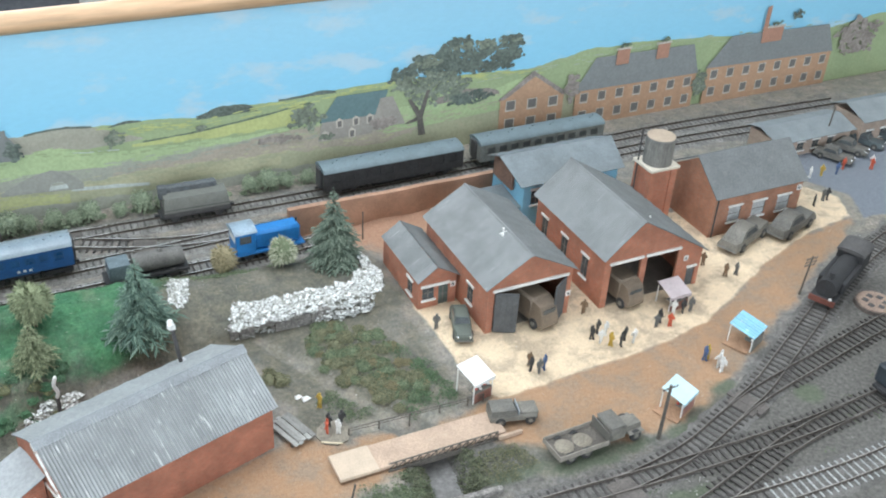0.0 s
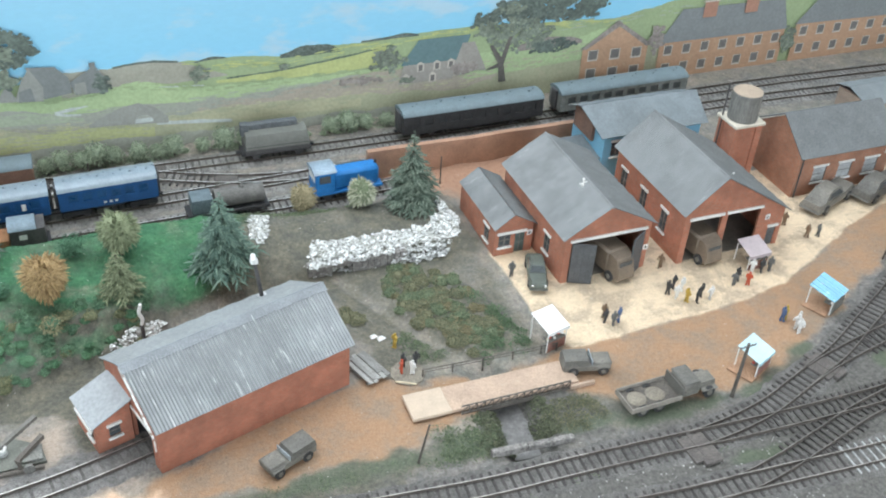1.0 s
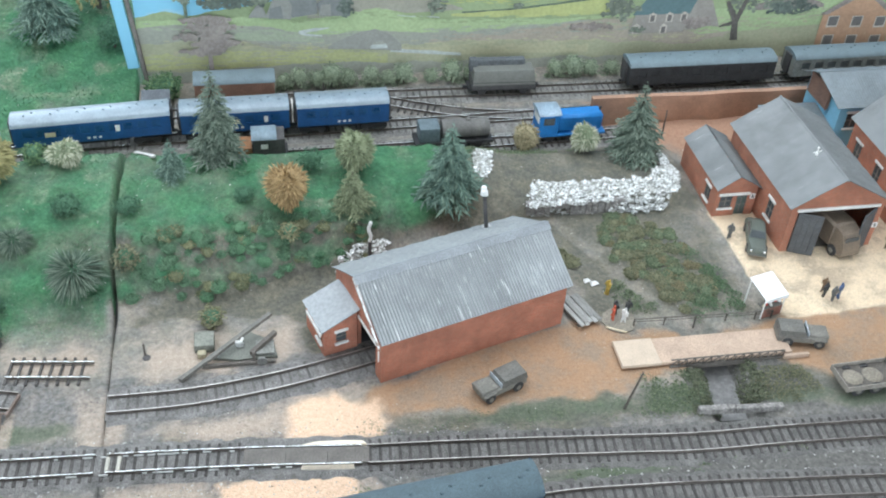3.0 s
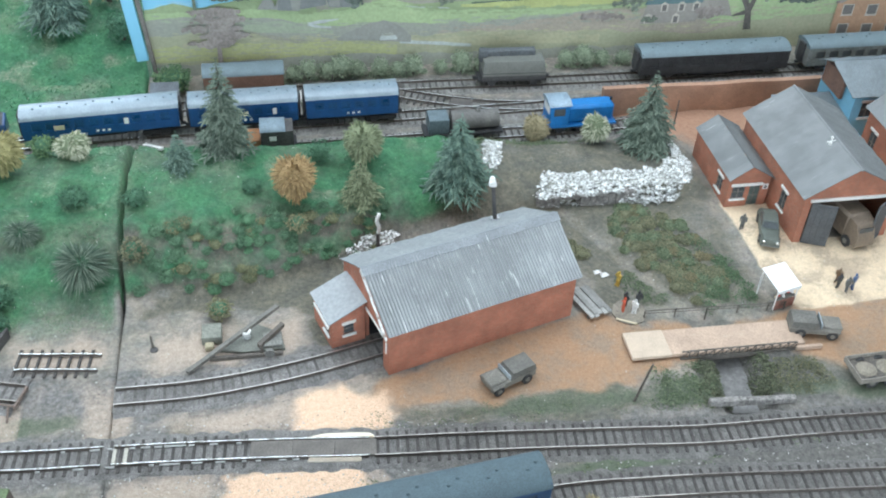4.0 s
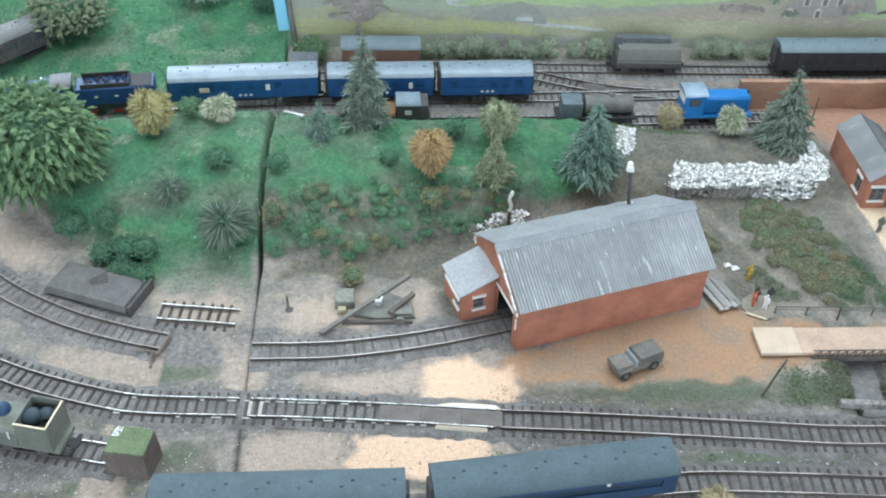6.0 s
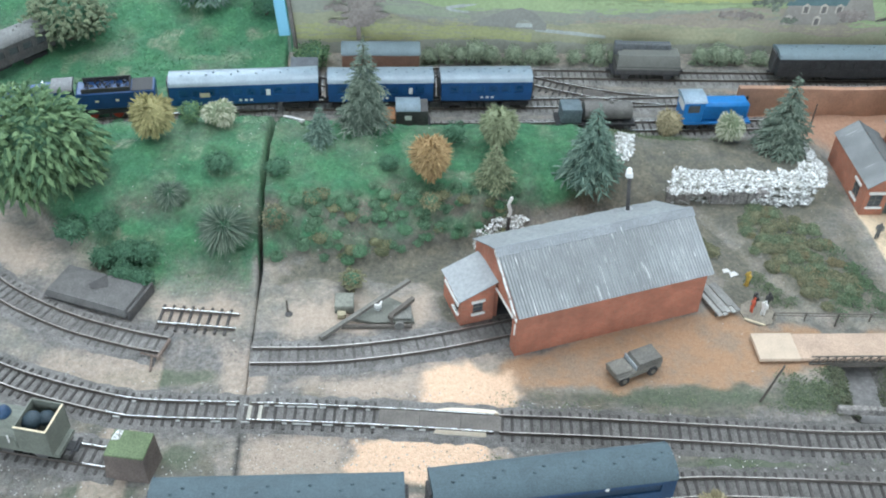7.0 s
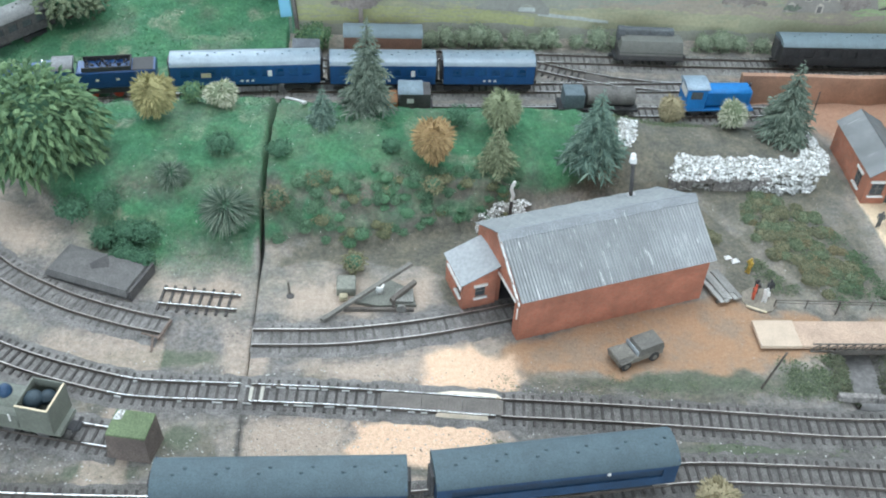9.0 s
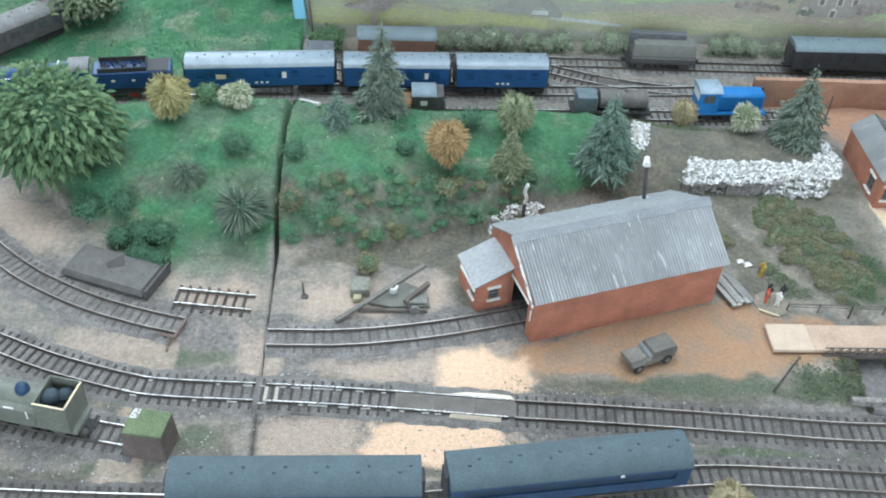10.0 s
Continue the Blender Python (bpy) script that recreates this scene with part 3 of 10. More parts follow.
    for mx, my, rx, ry in ((0.571, 0.425, 0.034, 0.010), (0.527, 0.492, 0.060, 0.013), (-0.159, 0.5386, 0.052, 0.012), (-0.1325, 0.4615, 0.018, 0.014), (-0.18, 0.432, 0.034, 0.010), (0.754, 0.483, 0.019, 0.015), (0.25, 0.511, 0.085, 0.013), (0.28, 0.446, 0.060, 0.007), (0.36, 0.51, 0.05, 0.016), (0.62, 0.492, 0.03, 0.012), (0.68, 0.525, 0.02, 0.012), (0.46, 0.500, 0.04, 0.010)):
        moss = np.maximum(moss, step(1.35, 0.35, np.hypot((x - mx) / rx, (y - my) / ry) + w * 22))
    z["grime"] = 1.1 * step(-0.012, 0.012, inside(x, y, [(0.375, 0.545), (0.36, 0.485), (0.475, 0.485), (0.455, 0.545)]) + w)
    z["grime"] = np.maximum(z["grime"], 0.95 * step(-0.03, 0.03, inside(x, y, [(0.27, 0.482), (0.40, 0.478), (0.50, 0.482), (0.6, 0.478), (0.75, 0.53), (1.0, 0.625), (1.4, 0.69), (1.4, 0.3), (0.24, 0.3)]) + w))
    z["grime"] = np.maximum(z["grime"], 0.9 * step(0.0046, 0.0022, abs(x - JOINT) + w * 0.15) * step(0.492, 0.484, y))
    z["moss"] = moss * 0.8 * (1 - 0.6 * z["clay"]) * (0.7 + 0.6 * vnoise(x, y, 0.012, 75))
    z["tar"] = step(0, 0.01, inside(x, y, [(1.035, 0.70), (1.06, 0.752), (1.03, 0.80), (1.06, 0.90), (1.5, 0.90), (1.5, 0.66)]) + w * 0.3)
    bare = step(-0.012, 0.022, inside(x, y, [(-0.075, 0.630), (-0.07, 0.578), (0.0, 0.578), (0.064, 0.598), (0.056, 0.632), (0.0, 0.634)]) + w) * (0.9 - 0.5 * step(0.03, 0.0, np.hypot(x - 0.005, y - 0.607)))
    bare = np.maximum(bare, 0.8 * step(-0.012, 0.022, inside(x, y, [(-0.06, 0.535), (0.02, 0.545), (0.09, 0.566), (0.128, 0.555), (0.14, 0.525), (0.12, 0.493), (-0.05, 0.512)]) + w))
    bare = np.maximum(bare, 0.75 * step(-0.012, 0.022, inside(x, y, [(-0.09, 0.488), (0.0, 0.485), (0.0, 0.43), (-0.09, 0.43)]) + w))
    bare = np.maximum(bare, 0.85 * step(-0.012, 0.022, inside(x, y, [(-0.40, 0.80), (-0.27, 0.69), (-0.25, 0.645), (-0.30, 0.66), (-0.40, 0.73)]) + w))
    bare = np.maximum(bare, 0.8 * step(-0.012, 0.02, inside(x, y, [(-0.185, 0.635), (-0.09, 0.625), (-0.09, 0.585), (-0.17, 0.592)]) + w))
    bare = np.maximum(bare, 0.6 * step(0.50, 0.68, vnoise(x, y, 0.045, 33)) * step(0.60, 0.55, y) * (x < 0.13))
    bare = np.maximum(bare, 0.30 * step(0.945, 0.955, y) * step(0.975, 0.955, y))
    bare = np.maximum(bare, 0.22 * step(0.925, 0.945, y) * (x > JOINT) * (x < 1.03))
    bare = np.maximum(bare, 0.35 * step(0, 0.01, inside(x, y, [(-0.08, 0.962), (0.30, 0.945), (0.30, 0.935), (-0.08, 0.932)])))
    mud = step(0.011, 0.005, dist_line(x, y, STREAM) + w * 0.9) * step(0.575, 0.60, y) * (0.45 + 0.5 * vnoise(x, y, 0.018, 71))
    z["dull"] = np.maximum(z["dull"], 1.1 * step(-0.010, 0.012, inside(x, y, [(-0.07, 0.646), (0.0, 0.648), (0.03, 0.640), (0.055, 0.644), (0.066, 0.632), (0.062, 0.602), (0.088, 0.598), (0.11, 0.66), (0.13, 0.71), (0.084, 0.72), (0.0, 0.68), (-0.07, 0.668)]) + w))
    z["dull"] = z["dull"] * (1 - 0.55 * mud)
    z["bare"] = np.maximum(bare, mud * 0.20)
    z["clay"] = np.maximum(z["clay"], 0.0)
    for k in ("clay", "sand", "red"):
        z[k] = z[k] * step(0.012, 0.02, dist_line(x, y, STREAM))
    z["bare"] = z["bare"] * (1 - np.clip(z["clay"] + z["sand"] + z["pale"] + z["tar"], 0, 1))
    z["bare"] = np.maximum(z["bare"], 0.42 * z["grass"] * step(0.55, 0.82, vnoise(x, y, 0.022, 41)) * (1 - 0.8 * steepness))
    return z


def joint_edge(y):
    """Where the cut runs and half its width: ragged and open in the hill, closed up along the front."""
    mid = JOINT + 0.0012 * np.interp(y, [0.62, 0.70, 0.78, 0.83, 0.87, 0.9], [0, -0.6, -0.4, 1.2, 2.2, 0.0]) + 0.0010 * (vnoise(y, y * 0, 0.03, 91) - 0.5) * step(0.63, 0.66, y)
    half = np.interp(y, [0.30, 0.50, 0.52, 0.62, 0.66, 0.80, 0.845, 0.865, 0.88, 0.95], [0.00025, 0.00025, 0.0006, 0.0008, 0.0023, 0.0032, 0.0046, 0.0040, 0.0012, 0.0008])
    return mid, half


def ground_sheet(name, x0, x1, y0, y1, cell, label):
    nx, ny = int((x1 - x0) / cell) + 1, int((y1 - y0) / cell) + 1
    gx, gy = np.meshgrid(np.linspace(x0, x1, nx), np.linspace(y0, y1, ny))
    mid, half = joint_edge(gy)
    side_ = 1 if x0 > JOINT - 0.01 else -1
    gx = gx + (mid + side_ * half - JOINT) * np.exp(-abs(gx - JOINT) / 0.010)
    gz = rough(gx, gy)
    co = np.stack([gx, gy, gz], -1).reshape(-1, 3)
    i = np.arange(nx * ny).reshape(ny, nx)
    quads = np.stack([i[:-1, :-1], i[:-1, 1:], i[1:, 1:], i[1:, :-1]], -1).reshape(-1, 4)
    # the board's sides below the scenery
    rim = np.concatenate([i[0, :], i[1:, -1], i[-1, -2::-1], i[-2:0:-1, 0]])
    low = co[rim].copy()
    low[:, 2] = -0.09
    n0 = len(co)
    k = np.arange(len(rim))
    side = np.stack([rim, n0 + k, n0 + (k + 1) % len(rim), np.roll(rim, -1)], -1)
    co, quads = np.concatenate([co, low]), np.concatenate([quads, side])
    me = bpy.data.meshes.new(name)
    me.from_pydata(co.tolist(), [], quads.tolist())
    me.polygons.foreach_set("use_smooth", [True] * len(me.polygons))
    for zone, v in zones_at(co[:, 0], co[:, 1]).items():
        at = me.attributes.new(zone, "FLOAT", "POINT")
        at.data.foreach_set("value", np.clip(v, 0, 1).astype(np.float32))
    me.materials.append(GROUND)
    return tagged(new(name, me), label, "ground", kind="structure")


ground_sheet("ground", JOINT, 1.45, 0.30, 1.036, 0.003, "model layout baseboard with earth, grass, sand yard and ballast")
ground_sheet("ground", -0.95, JOINT, 0.30, 1.75, 0.004, "model layout baseboard with green grassy hill and ballast")
# dark filler under the joint: the gap's deep shade as a solid colour
gap = Geo().box(JOINT - 0.008, JOINT + 0.008, 0.30, 1.03, -0.09, -0.012)
tagged(part("gap_shade", gap, DARK_INSIDE), "dark filler giving shade to the gap between the two baseboards", "gap", kind="structure")

water = Geo()
bed = []
for k, (x, y) in enumerate(STREAM):
    (ax, ay), (bx, by) = STREAM[max(k - 1, 0)], STREAM[min(k + 1, len(STREAM) - 1)]
    d = Vector((bx - ax, by - ay, 0)).normalized()
    if y > 0.57:
        continue
    w, zw = 0.0135, -0.0115
    bed += [(x + d.y * w, y - d.x * w, zw), (x - d.y * w, y + d.x * w, zw)]
water.add(bed, [(2 * k, 2 * k + 1, 2 * k + 3, 2 * k + 2) for k in range(len(bed) // 2 - 1)])
tagged(part("water", water, WATER, smooth=False), "pale grey resin stream running under the road bridge", "stream", kind="structure")

# ---- the room round the layout ----
ROOM_WALL = mat("room_plaster", (0.74, 0.73, 0.70), 0.9, var=0.06, fine=60, big=3, bump=0.05)
ROOM_FLOOR = mat("room_carpet", (0.22, 0.21, 0.21), 0.95, var=0.2, fine=200, big=5)
FRAME_WHITE = mat("window_frame_white", (0.75, 0.75, 0.74), 0.5, var=0.05, bump=0.0)
X0, X1, Y0, Y1, Z0, Z1 = -2.3, 3.0, -1.6, 2.2, -0.95, 1.5


def wall(name, along_x, at, thick, lo, hi, holes):
    g = Geo()
    cuts = sorted({lo, hi, *[h for q in holes for h in q[:2]]})
    for a, b in zip(cuts, cuts[1:]):
        spans = [(Z0, Z1)]
        for h0, h1, z0, z1 in holes:
            if a >= h0 and b <= h1:
                spans = [(Z0, z0), (z1, Z1)]
        for z0, z1 in spans:
            g.box(*((a, b, at, at + thick) if along_x else (at, at + thick, a, b)), z0, z1)
    return tagged(part(name, g, ROOM_WALL, smooth=False), "plain off-white plaster room wall", "wall", kind="structure")


wall("wall_north", True, Y1, 0.12, X0 - 0.12, X1 + 0.12, [(-1.7, 0.5, 0.35, 1.35)])
wall("wall_south", True, Y0 - 0.12, 0.12, X0 - 0.12, X1 + 0.12, [(-1.55, 1.45, 0.2, 1.3)])
wall("wall_west", False, X0 - 0.12, 0.12, Y0, Y1, [])
wall("wall_east", False, X1, 0.12, Y0, Y1, [])
tagged(part("floor", Geo().box(X0 - 0.12, X1 + 0.12, Y0 - 0.12, Y1 + 0.12, Z0 - 0.05, Z0), ROOM_FLOOR), "dark grey carpeted room floor", "floor", kind="structure")
tagged(part("ceiling", Geo().box(X0 - 0.12, X1 + 0.12, Y0 - 0.12, Y1 + 0.12, Z1, Z1 + 0.05), ROOM_WALL), "plain white ceiling", "ceiling", kind="structure")
for name, y, x0, x1, z0, z1 in (("window_1", Y1 + 0.03, -1.7, 0.5, 0.35, 1.35), ("window_2", Y0 - 0.09, -1.55, 1.45, 0.2, 1.3)):
    win = thing(name, pose(0, y, 0), "white framed room window letting in daylight", "window")
    win["kind"] = "structure"
    fr = Geo()
    for x in (x0, (x0 + x1) / 2 - 0.02, x1 - 0.04):
        fr.box(x, x + 0.04, 0, 0.05, z0, z1, 0.004)
    for z in (z0, z1 - 0.04):
        fr.box(x0, x1, 0.002, 0.048, z, z + 0.04, 0.004)
    part("window_frame", fr, FRAME_WHITE, win)

# two unseen strip lights, added as fixtures for the overhead fill lamp
glow = bpy.data.materials.new("diffuser_glow")
glow.use_nodes = True
glow.node_tree.nodes["Principled BSDF"].inputs["Emission Color"].default_value = (0.85, 0.93, 1.0, 1)
glow.node_tree.nodes["Principled BSDF"].inputs["Emission Strength"].default_value = 2.0
for x in (-0.5, 0.8):
    strip = thing("added_strip_light", pose(x, 0.9, Z1), "white ceiling strip light with frosted diffuser, unseen and added to go with the overhead fill", "ceiling light", "strip lights on the ceiling")
    part("frame", Geo().box(-0.55, 0.55, -0.06, 0.06, -0.03, 0.0, 0.004), FRAME_WHITE, strip)
    part("diffuser", Geo().box(-0.53, 0.53, -0.045, 0.045, -0.05, -0.03, 0.006), glow, strip)

# ---- the painted backdrop ----
def paint(name, col, var=0.08, fine=260, big=35, dirt=None, rough=0.75):
    return mat(name, col, rough, var=var, fine=fine, big=big, bump=0.04, dirt=dirt)


def sky_paint():
    """Blue sky paint, paler towards the hills, with a few soft clouds brushed in."""
    m, n, l = nodes_of("painted_sky")
    s = n["Principled BSDF"]
    tc = n.new("ShaderNodeTexCoord")
    mp = n.new("ShaderNodeMapping")
    mp.inputs["Scale"].default_value = (1, 1, 2.4)
    l.new(tc.outputs["Object"], mp.inputs["Vector"])
    cloud = noise_node(n, l, 11, mp.outputs["Vector"], 5, 0.55)
    brush = noise_node(n, l, 120, mp.outputs["Vector"], 3, 0.5)
    sep = n.new("ShaderNodeSeparateXYZ")
    l.new(tc.outputs["Object"], sep.inputs[0])
    c = blend(n, l, ramp(n, l, sep.outputs["Z"], 0.08, 0.24), (0.28, 0.645, 0.86), (0.345, 0.645, 0.83))
    c = blend(n, l, blend(n, l, ramp(n, l, cloud, 0.52, 0.66), (0, 0, 0), (0.75,) * 3), c, (0.52, 0.68, 0.78))
    c = blend(n, l, 1.0, c, blend(n, l, brush, (0.95,) * 3, (1.05,) * 3), "MULTIPLY")
    l.new(c, s.inputs["Base Color"])
    s.inputs["Roughness"].default_value = 0.6
    return m


BACK = 1.032
board = thing("backdrop", pose(0, BACK, 0), "painted landscape backdrop board of hills, trees and brick houses under blue sky", "backdrop")
board["kind"] = "structure"
part("board", Geo().box(-0.083, 1.6, 0.004, 0.012, -0.05, 0.212), sky_paint(), board)
layer = [0.0]


def flat(name, pts, material, dz=0.0):
    """A painted area: an outline in x and z as a skin of paint a fraction of a millimetre proud of the last one."""
    layer[0] += 1
    y = 0.0039 - 0.00003 * layer[0]
    g = Geo()
    g.add([(x, y, z) for x, z in pts], [tuple(range(len(pts)))])
    ob = part(name, g, material, board, smooth=False)
    bm = bmesh.new()
    bm.from_mesh(ob.data)
    bmesh.ops.triangulate(bm, faces=bm.faces)
    bm.normal_update()
    for f in bm.faces:
        if f.normal.y > 0:
            f.normal_flip()
    bm.to_mesh(ob.data)
    bm.free()
    return ob


def land(name, top, bottom, material, wob=0.002, seed=0):
    """A field between two lines through a few points, with a brushed, wavering edge."""
    x0, x1 = top[0][0], top[-1][0]
    xs = np.linspace(x0, x1, max(12, int((x1 - x0) / 0.004)))
    zt = np.interp(xs, *zip(*top)) + (vnoise(xs, xs * 0, 0.02, seed) - 0.5) * wob * 2 + (vnoise(xs, xs * 0, 0.006, seed + 1) - 0.5) * wob
    zb = np.interp(xs, *zip(*bottom)) + (vnoise(xs, xs * 0, 0.03, seed + 2) - 0.5) * wob
    zt = np.maximum(zt, zb + 0.0004)
    layer[0] += 1
    y = 0.0039 - 0.00003 * layer[0]
    n = len(xs)
    g = Geo().add([(x, y, z) for x, z in zip(xs, zb)] + [(x, y, z) for x, z in zip(xs, zt)], [(k, k + 1, n + k + 1, n + k) for k in range(n - 1)])
    ob = part(name, g, material, board, smooth=False)
    return ob


def dabs(name, cx, cz, rx, rz, count, material, seed, size=0.004, keep=None):
    """Foliage dabbed on with a brush: many small leaf-shaped touches of paint."""
    rng = random.Random(seed)
    layer[0] += 1
    y = 0.0039 - 0.00003 * layer[0]
    g = Geo()
    for _ in range(count):
        a, r = rng.uniform(0, 2 * math.pi), math.sqrt(rng.random())
        r *= 0.8 + 0.3 * math.sin(5 * a + seed) * rng.random()
        x, z = cx + rx * r * math.cos(a), cz + rz * r * math.sin(a)
        if keep and not keep(x, z):
            continue
        s, t = size * rng.uniform(0.5, 1.2), rng.uniform(0, math.pi)
        pts = [(x + s * rng.uniform(0.6, 1) * math.cos(t + k * math.pi / 3), y, z + s * 0.75 * rng.uniform(0.6, 1) * math.sin(t + k * math.pi / 3)) for k in range(6)]
        g.add(pts, [tuple(range(6))])
        y -= 0.0000002
    return part(name, g, material, board, smooth=False)


P_FAR = paint("paint_far_green", (0.371, 0.458, 0.262), dirt=(0.424, 0.494, 0.288))
P_MOOR = paint("paint_moor", (0.407, 0.394, 0.325), dirt=(0.456, 0.426, 0.346))
P_GREEN = paint("paint_meadow", (0.445, 0.560, 0.314), dirt=(0.518, 0.602, 0.346))
P_YELLOW = paint("paint_yellow_field", (0.512, 0.555, 0.244), dirt=(0.441, 0.502, 0.244))
P_OLIVE = paint("paint_olive", (0.448, 0.458, 0.313), dirt=(0.512, 0.475, 0.338))
P_BROWN = paint("paint_plough", (0.463, 0.410, 0.334), dirt=(0.497, 0.451, 0.354))
P_HEDGE = paint("paint_hedge", (0.145, 0.192, 0.140), var=0.3)
P_TRUNK = paint("paint_trunk", (0.145, 0.135, 0.12), var=0.25)
P_TREE = paint("paint_tree", (0.135, 0.168, 0.145), var=0.35)
P_TREE_L = paint("paint_tree_light", (0.225, 0.262, 0.205), var=0.35)
P_MAUVE = paint("paint_mauve_tree", (0.321, 0.284, 0.257), var=0.25)
P_STONE = paint("paint_stone", (0.37, 0.345, 0.31), dirt=(0.33, 0.33, 0.27))
P_SLATE = paint("paint_slate", (0.258, 0.276, 0.278), dirt=(0.296, 0.318, 0.316))
P_TEAL = paint("paint_teal_roof", (0.145, 0.234, 0.245))
P_BRICK = paint("paint_brick", (0.53, 0.33, 0.215), dirt=(0.58, 0.41, 0.27))
P_BRICK_D = paint("paint_brick_dark", (0.46, 0.25, 0.18))
P_WIN = paint("paint_window", (0.19, 0.18, 0.17))
P_WHITE = paint("paint_white", (0.58, 0.54, 0.47), var=0.1)
P_RIVER = paint("paint_river", (0.564, 0.609, 0.586), var=0.1)

P_SPRING = paint("paint_spring_green", (0.497, 0.520, 0.270), dirt=(0.463, 0.490, 0.275))
P_MIST = paint("paint_misty_green", (0.422, 0.479, 0.350), dirt=(0.448, 0.492, 0.371))
P_BAND = paint("paint_grey_band", (0.398, 0.410, 0.350), dirt=(0.422, 0.443, 0.362))
P_OCHRE = paint("paint_ochre", (0.512, 0.499, 0.334), dirt=(0.545, 0.508, 0.354))


def strokes(name, top, depth, count, material, seed, length=0.016):
    """Flat brush strokes laid along a line, to work one field into the next."""
    rng = random.Random(seed)
    layer[0] += 1
    y = 0.0039 - 0.00003 * layer[0]
    g = Geo()
    xs, zs = zip(*top)
    for _ in range(count):
        x = rng.uniform(xs[0], xs[-1])
        z = float(np.interp(x, xs, zs)) + rng.uniform(-depth, depth)
        a, b = length * rng.uniform(0.3, 1.0), rng.uniform(0.0003, 0.0011)
        slope = (float(np.interp(x + 0.01, xs, zs)) - float(np.interp(x - 0.01, xs, zs))) / 0.02
        ring = [(math.cos(2 * math.pi * k / 8), math.sin(2 * math.pi * k / 8)) for k in range(8)]
        g.add([(x + a * c / 2, y, z + slope * a * c / 2 + b * s * rng.uniform(0.7, 1.3)) for c, s in ring], [tuple(range(8))])
        y -= 0.0000002
    return part(name, g, material, board, smooth=False)


RIDGE = [(-0.083, 0.082), (-0.05, 0.088), (-0.03, 0.082), (0.02, 0.090), (0.10, 0.100), (0.148, 0.101), (0.167, 0.103), (0.198, 0.1045), (0.223, 0.1015), (0.249, 0.0995), (0.281, 0.1005), (0.338, 0.094), (0.38, 0.101), (0.437, 0.100), (0.488, 0.104), (0.57, 0.103), (0.65, 0.100), (0.76, 0.093), (0.85, 0.108), (0.94, 0.109), (1.08, 0.098), (1.24, 0.084), (1.37, 0.10), (1.6, 0.10)]
land("hill", RIDGE, [(-0.083, -0.05), (1.6, -0.05)], P_FAR, 0.0012, 1)
land("moor", [(0.10, 0.102), (0.148, 0.102), (0.167, 0.1035), (0.198, 0.105), (0.223, 0.1015), (0.24, 0.094), (0.275, 0.081)], [(0.10, 0.07), (0.178, 0.084), (0.212, 0.076), (0.275, 0.078)], P_MOOR, 0.0012, 3)
land("hedge_line", [(0.155, 0.1025), (0.167, 0.1045), (0.198, 0.106), (0.223, 0.103)], [(0.155, 0.1015), (0.167, 0.1025), (0.198, 0.1035), (0.223, 0.1005)], P_TREE, 0.001, 4)
land("hedge_line", [(0.24, 0.0985), (0.258, 0.1025), (0.275, 0.1005)], [(0.24, 0.0975), (0.258, 0.0995), (0.275, 0.0995)], P_TREE, 0.0006, 5)
land("hedge_line", [(0.335, 0.095), (0.36, 0.103), (0.385, 0.104), (0.398, 0.100), (0.405, 0.093)], [(0.335, 0.092), (0.405, 0.091)], P_TREE, 0.0015, 6)
land("hedge_line", [(0.43, 0.101), (0.488, 0.105), (0.50, 0.103)], [(0.43, 0.099), (0.50, 0.100)], P_TREE, 0.001, 7)
land("hedge_line", [(0.274, 0.0755), (0.328, 0.078), (0.38, 0.082), (0.47, 0.093)], [(0.274, 0.0735), (0.328, 0.0757), (0.38, 0.0795), (0.47, 0.0905)], P_HEDGE, 0.0006, 8)
land("field", [(0.262, 0.073), (0.328, 0.0757), (0.38, 0.0795), (0.46, 0.090)], [(0.262, 0.071), (0.328, 0.066), (0.391, 0.065), (0.46, 0.068)], P_YELLOW, 0.0008, 9)
land("field", [(-0.083, 0.078), (0.03, 0.078), (0.093, 0.071), (0.133, 0.0775), (0.162, 0.084), (0.184, 0.0835), (0.215, 0.0725), (0.261, 0.0675), (0.328, 0.0655), (0.412, 0.063), (0.47, 0.066), (0.60, 0.06)], [(-0.083, -0.05), (0.60, -0.05)], P_GREEN, 0.0012, 10)
land("field", [(0.20, 0.0745), (0.218, 0.073), (0.25, 0.0700)], [(0.20, 0.0735), (0.218, 0.0715), (0.25, 0.0690)], P_RIVER, 0.0004, 11)
land("field", [(-0.083, 0.070), (0.0, 0.072), (0.06, 0.064), (0.118, 0.0525), (0.156, 0.057), (0.195, 0.055), (0.237, 0.052), (0.294, 0.052), (0.363, 0.055), (0.42, 0.0595), (0.50, 0.060), (0.60, 0.045)], [(-0.083, -0.05), (0.60, -0.05)], P_BAND, 0.0015, 12)
land("field", [(0.02, 0.060), (0.06, 0.062), (0.09, 0.056), (0.118, 0.0495)], [(0.02, 0.050), (0.118, 0.045)], P_MIST, 0.0012, 13)
land("field", [(0.26, 0.0425), (0.321, 0.045), (0.363, 0.053), (0.412, 0.058), (0.47, 0.060), (0.56, 0.052), (0.62, 0.036)], [(0.26, -0.05), (0.62, -0.05)], P_BROWN, 0.002, 14)
land("field", [(-0.083, 0.050), (0.0, 0.052), (0.04, 0.045), (0.10, 0.040), (0.16, 0.036), (0.213, 0.038), (0.294, 0.040), (0.363, 0.036), (0.43, 0.033), (0.55, 0.024), (0.70, 0.05), (0.85, 0.055)], [(-0.083, -0.05), (0.85, -0.05)], P_OLIVE, 0.002, 15)
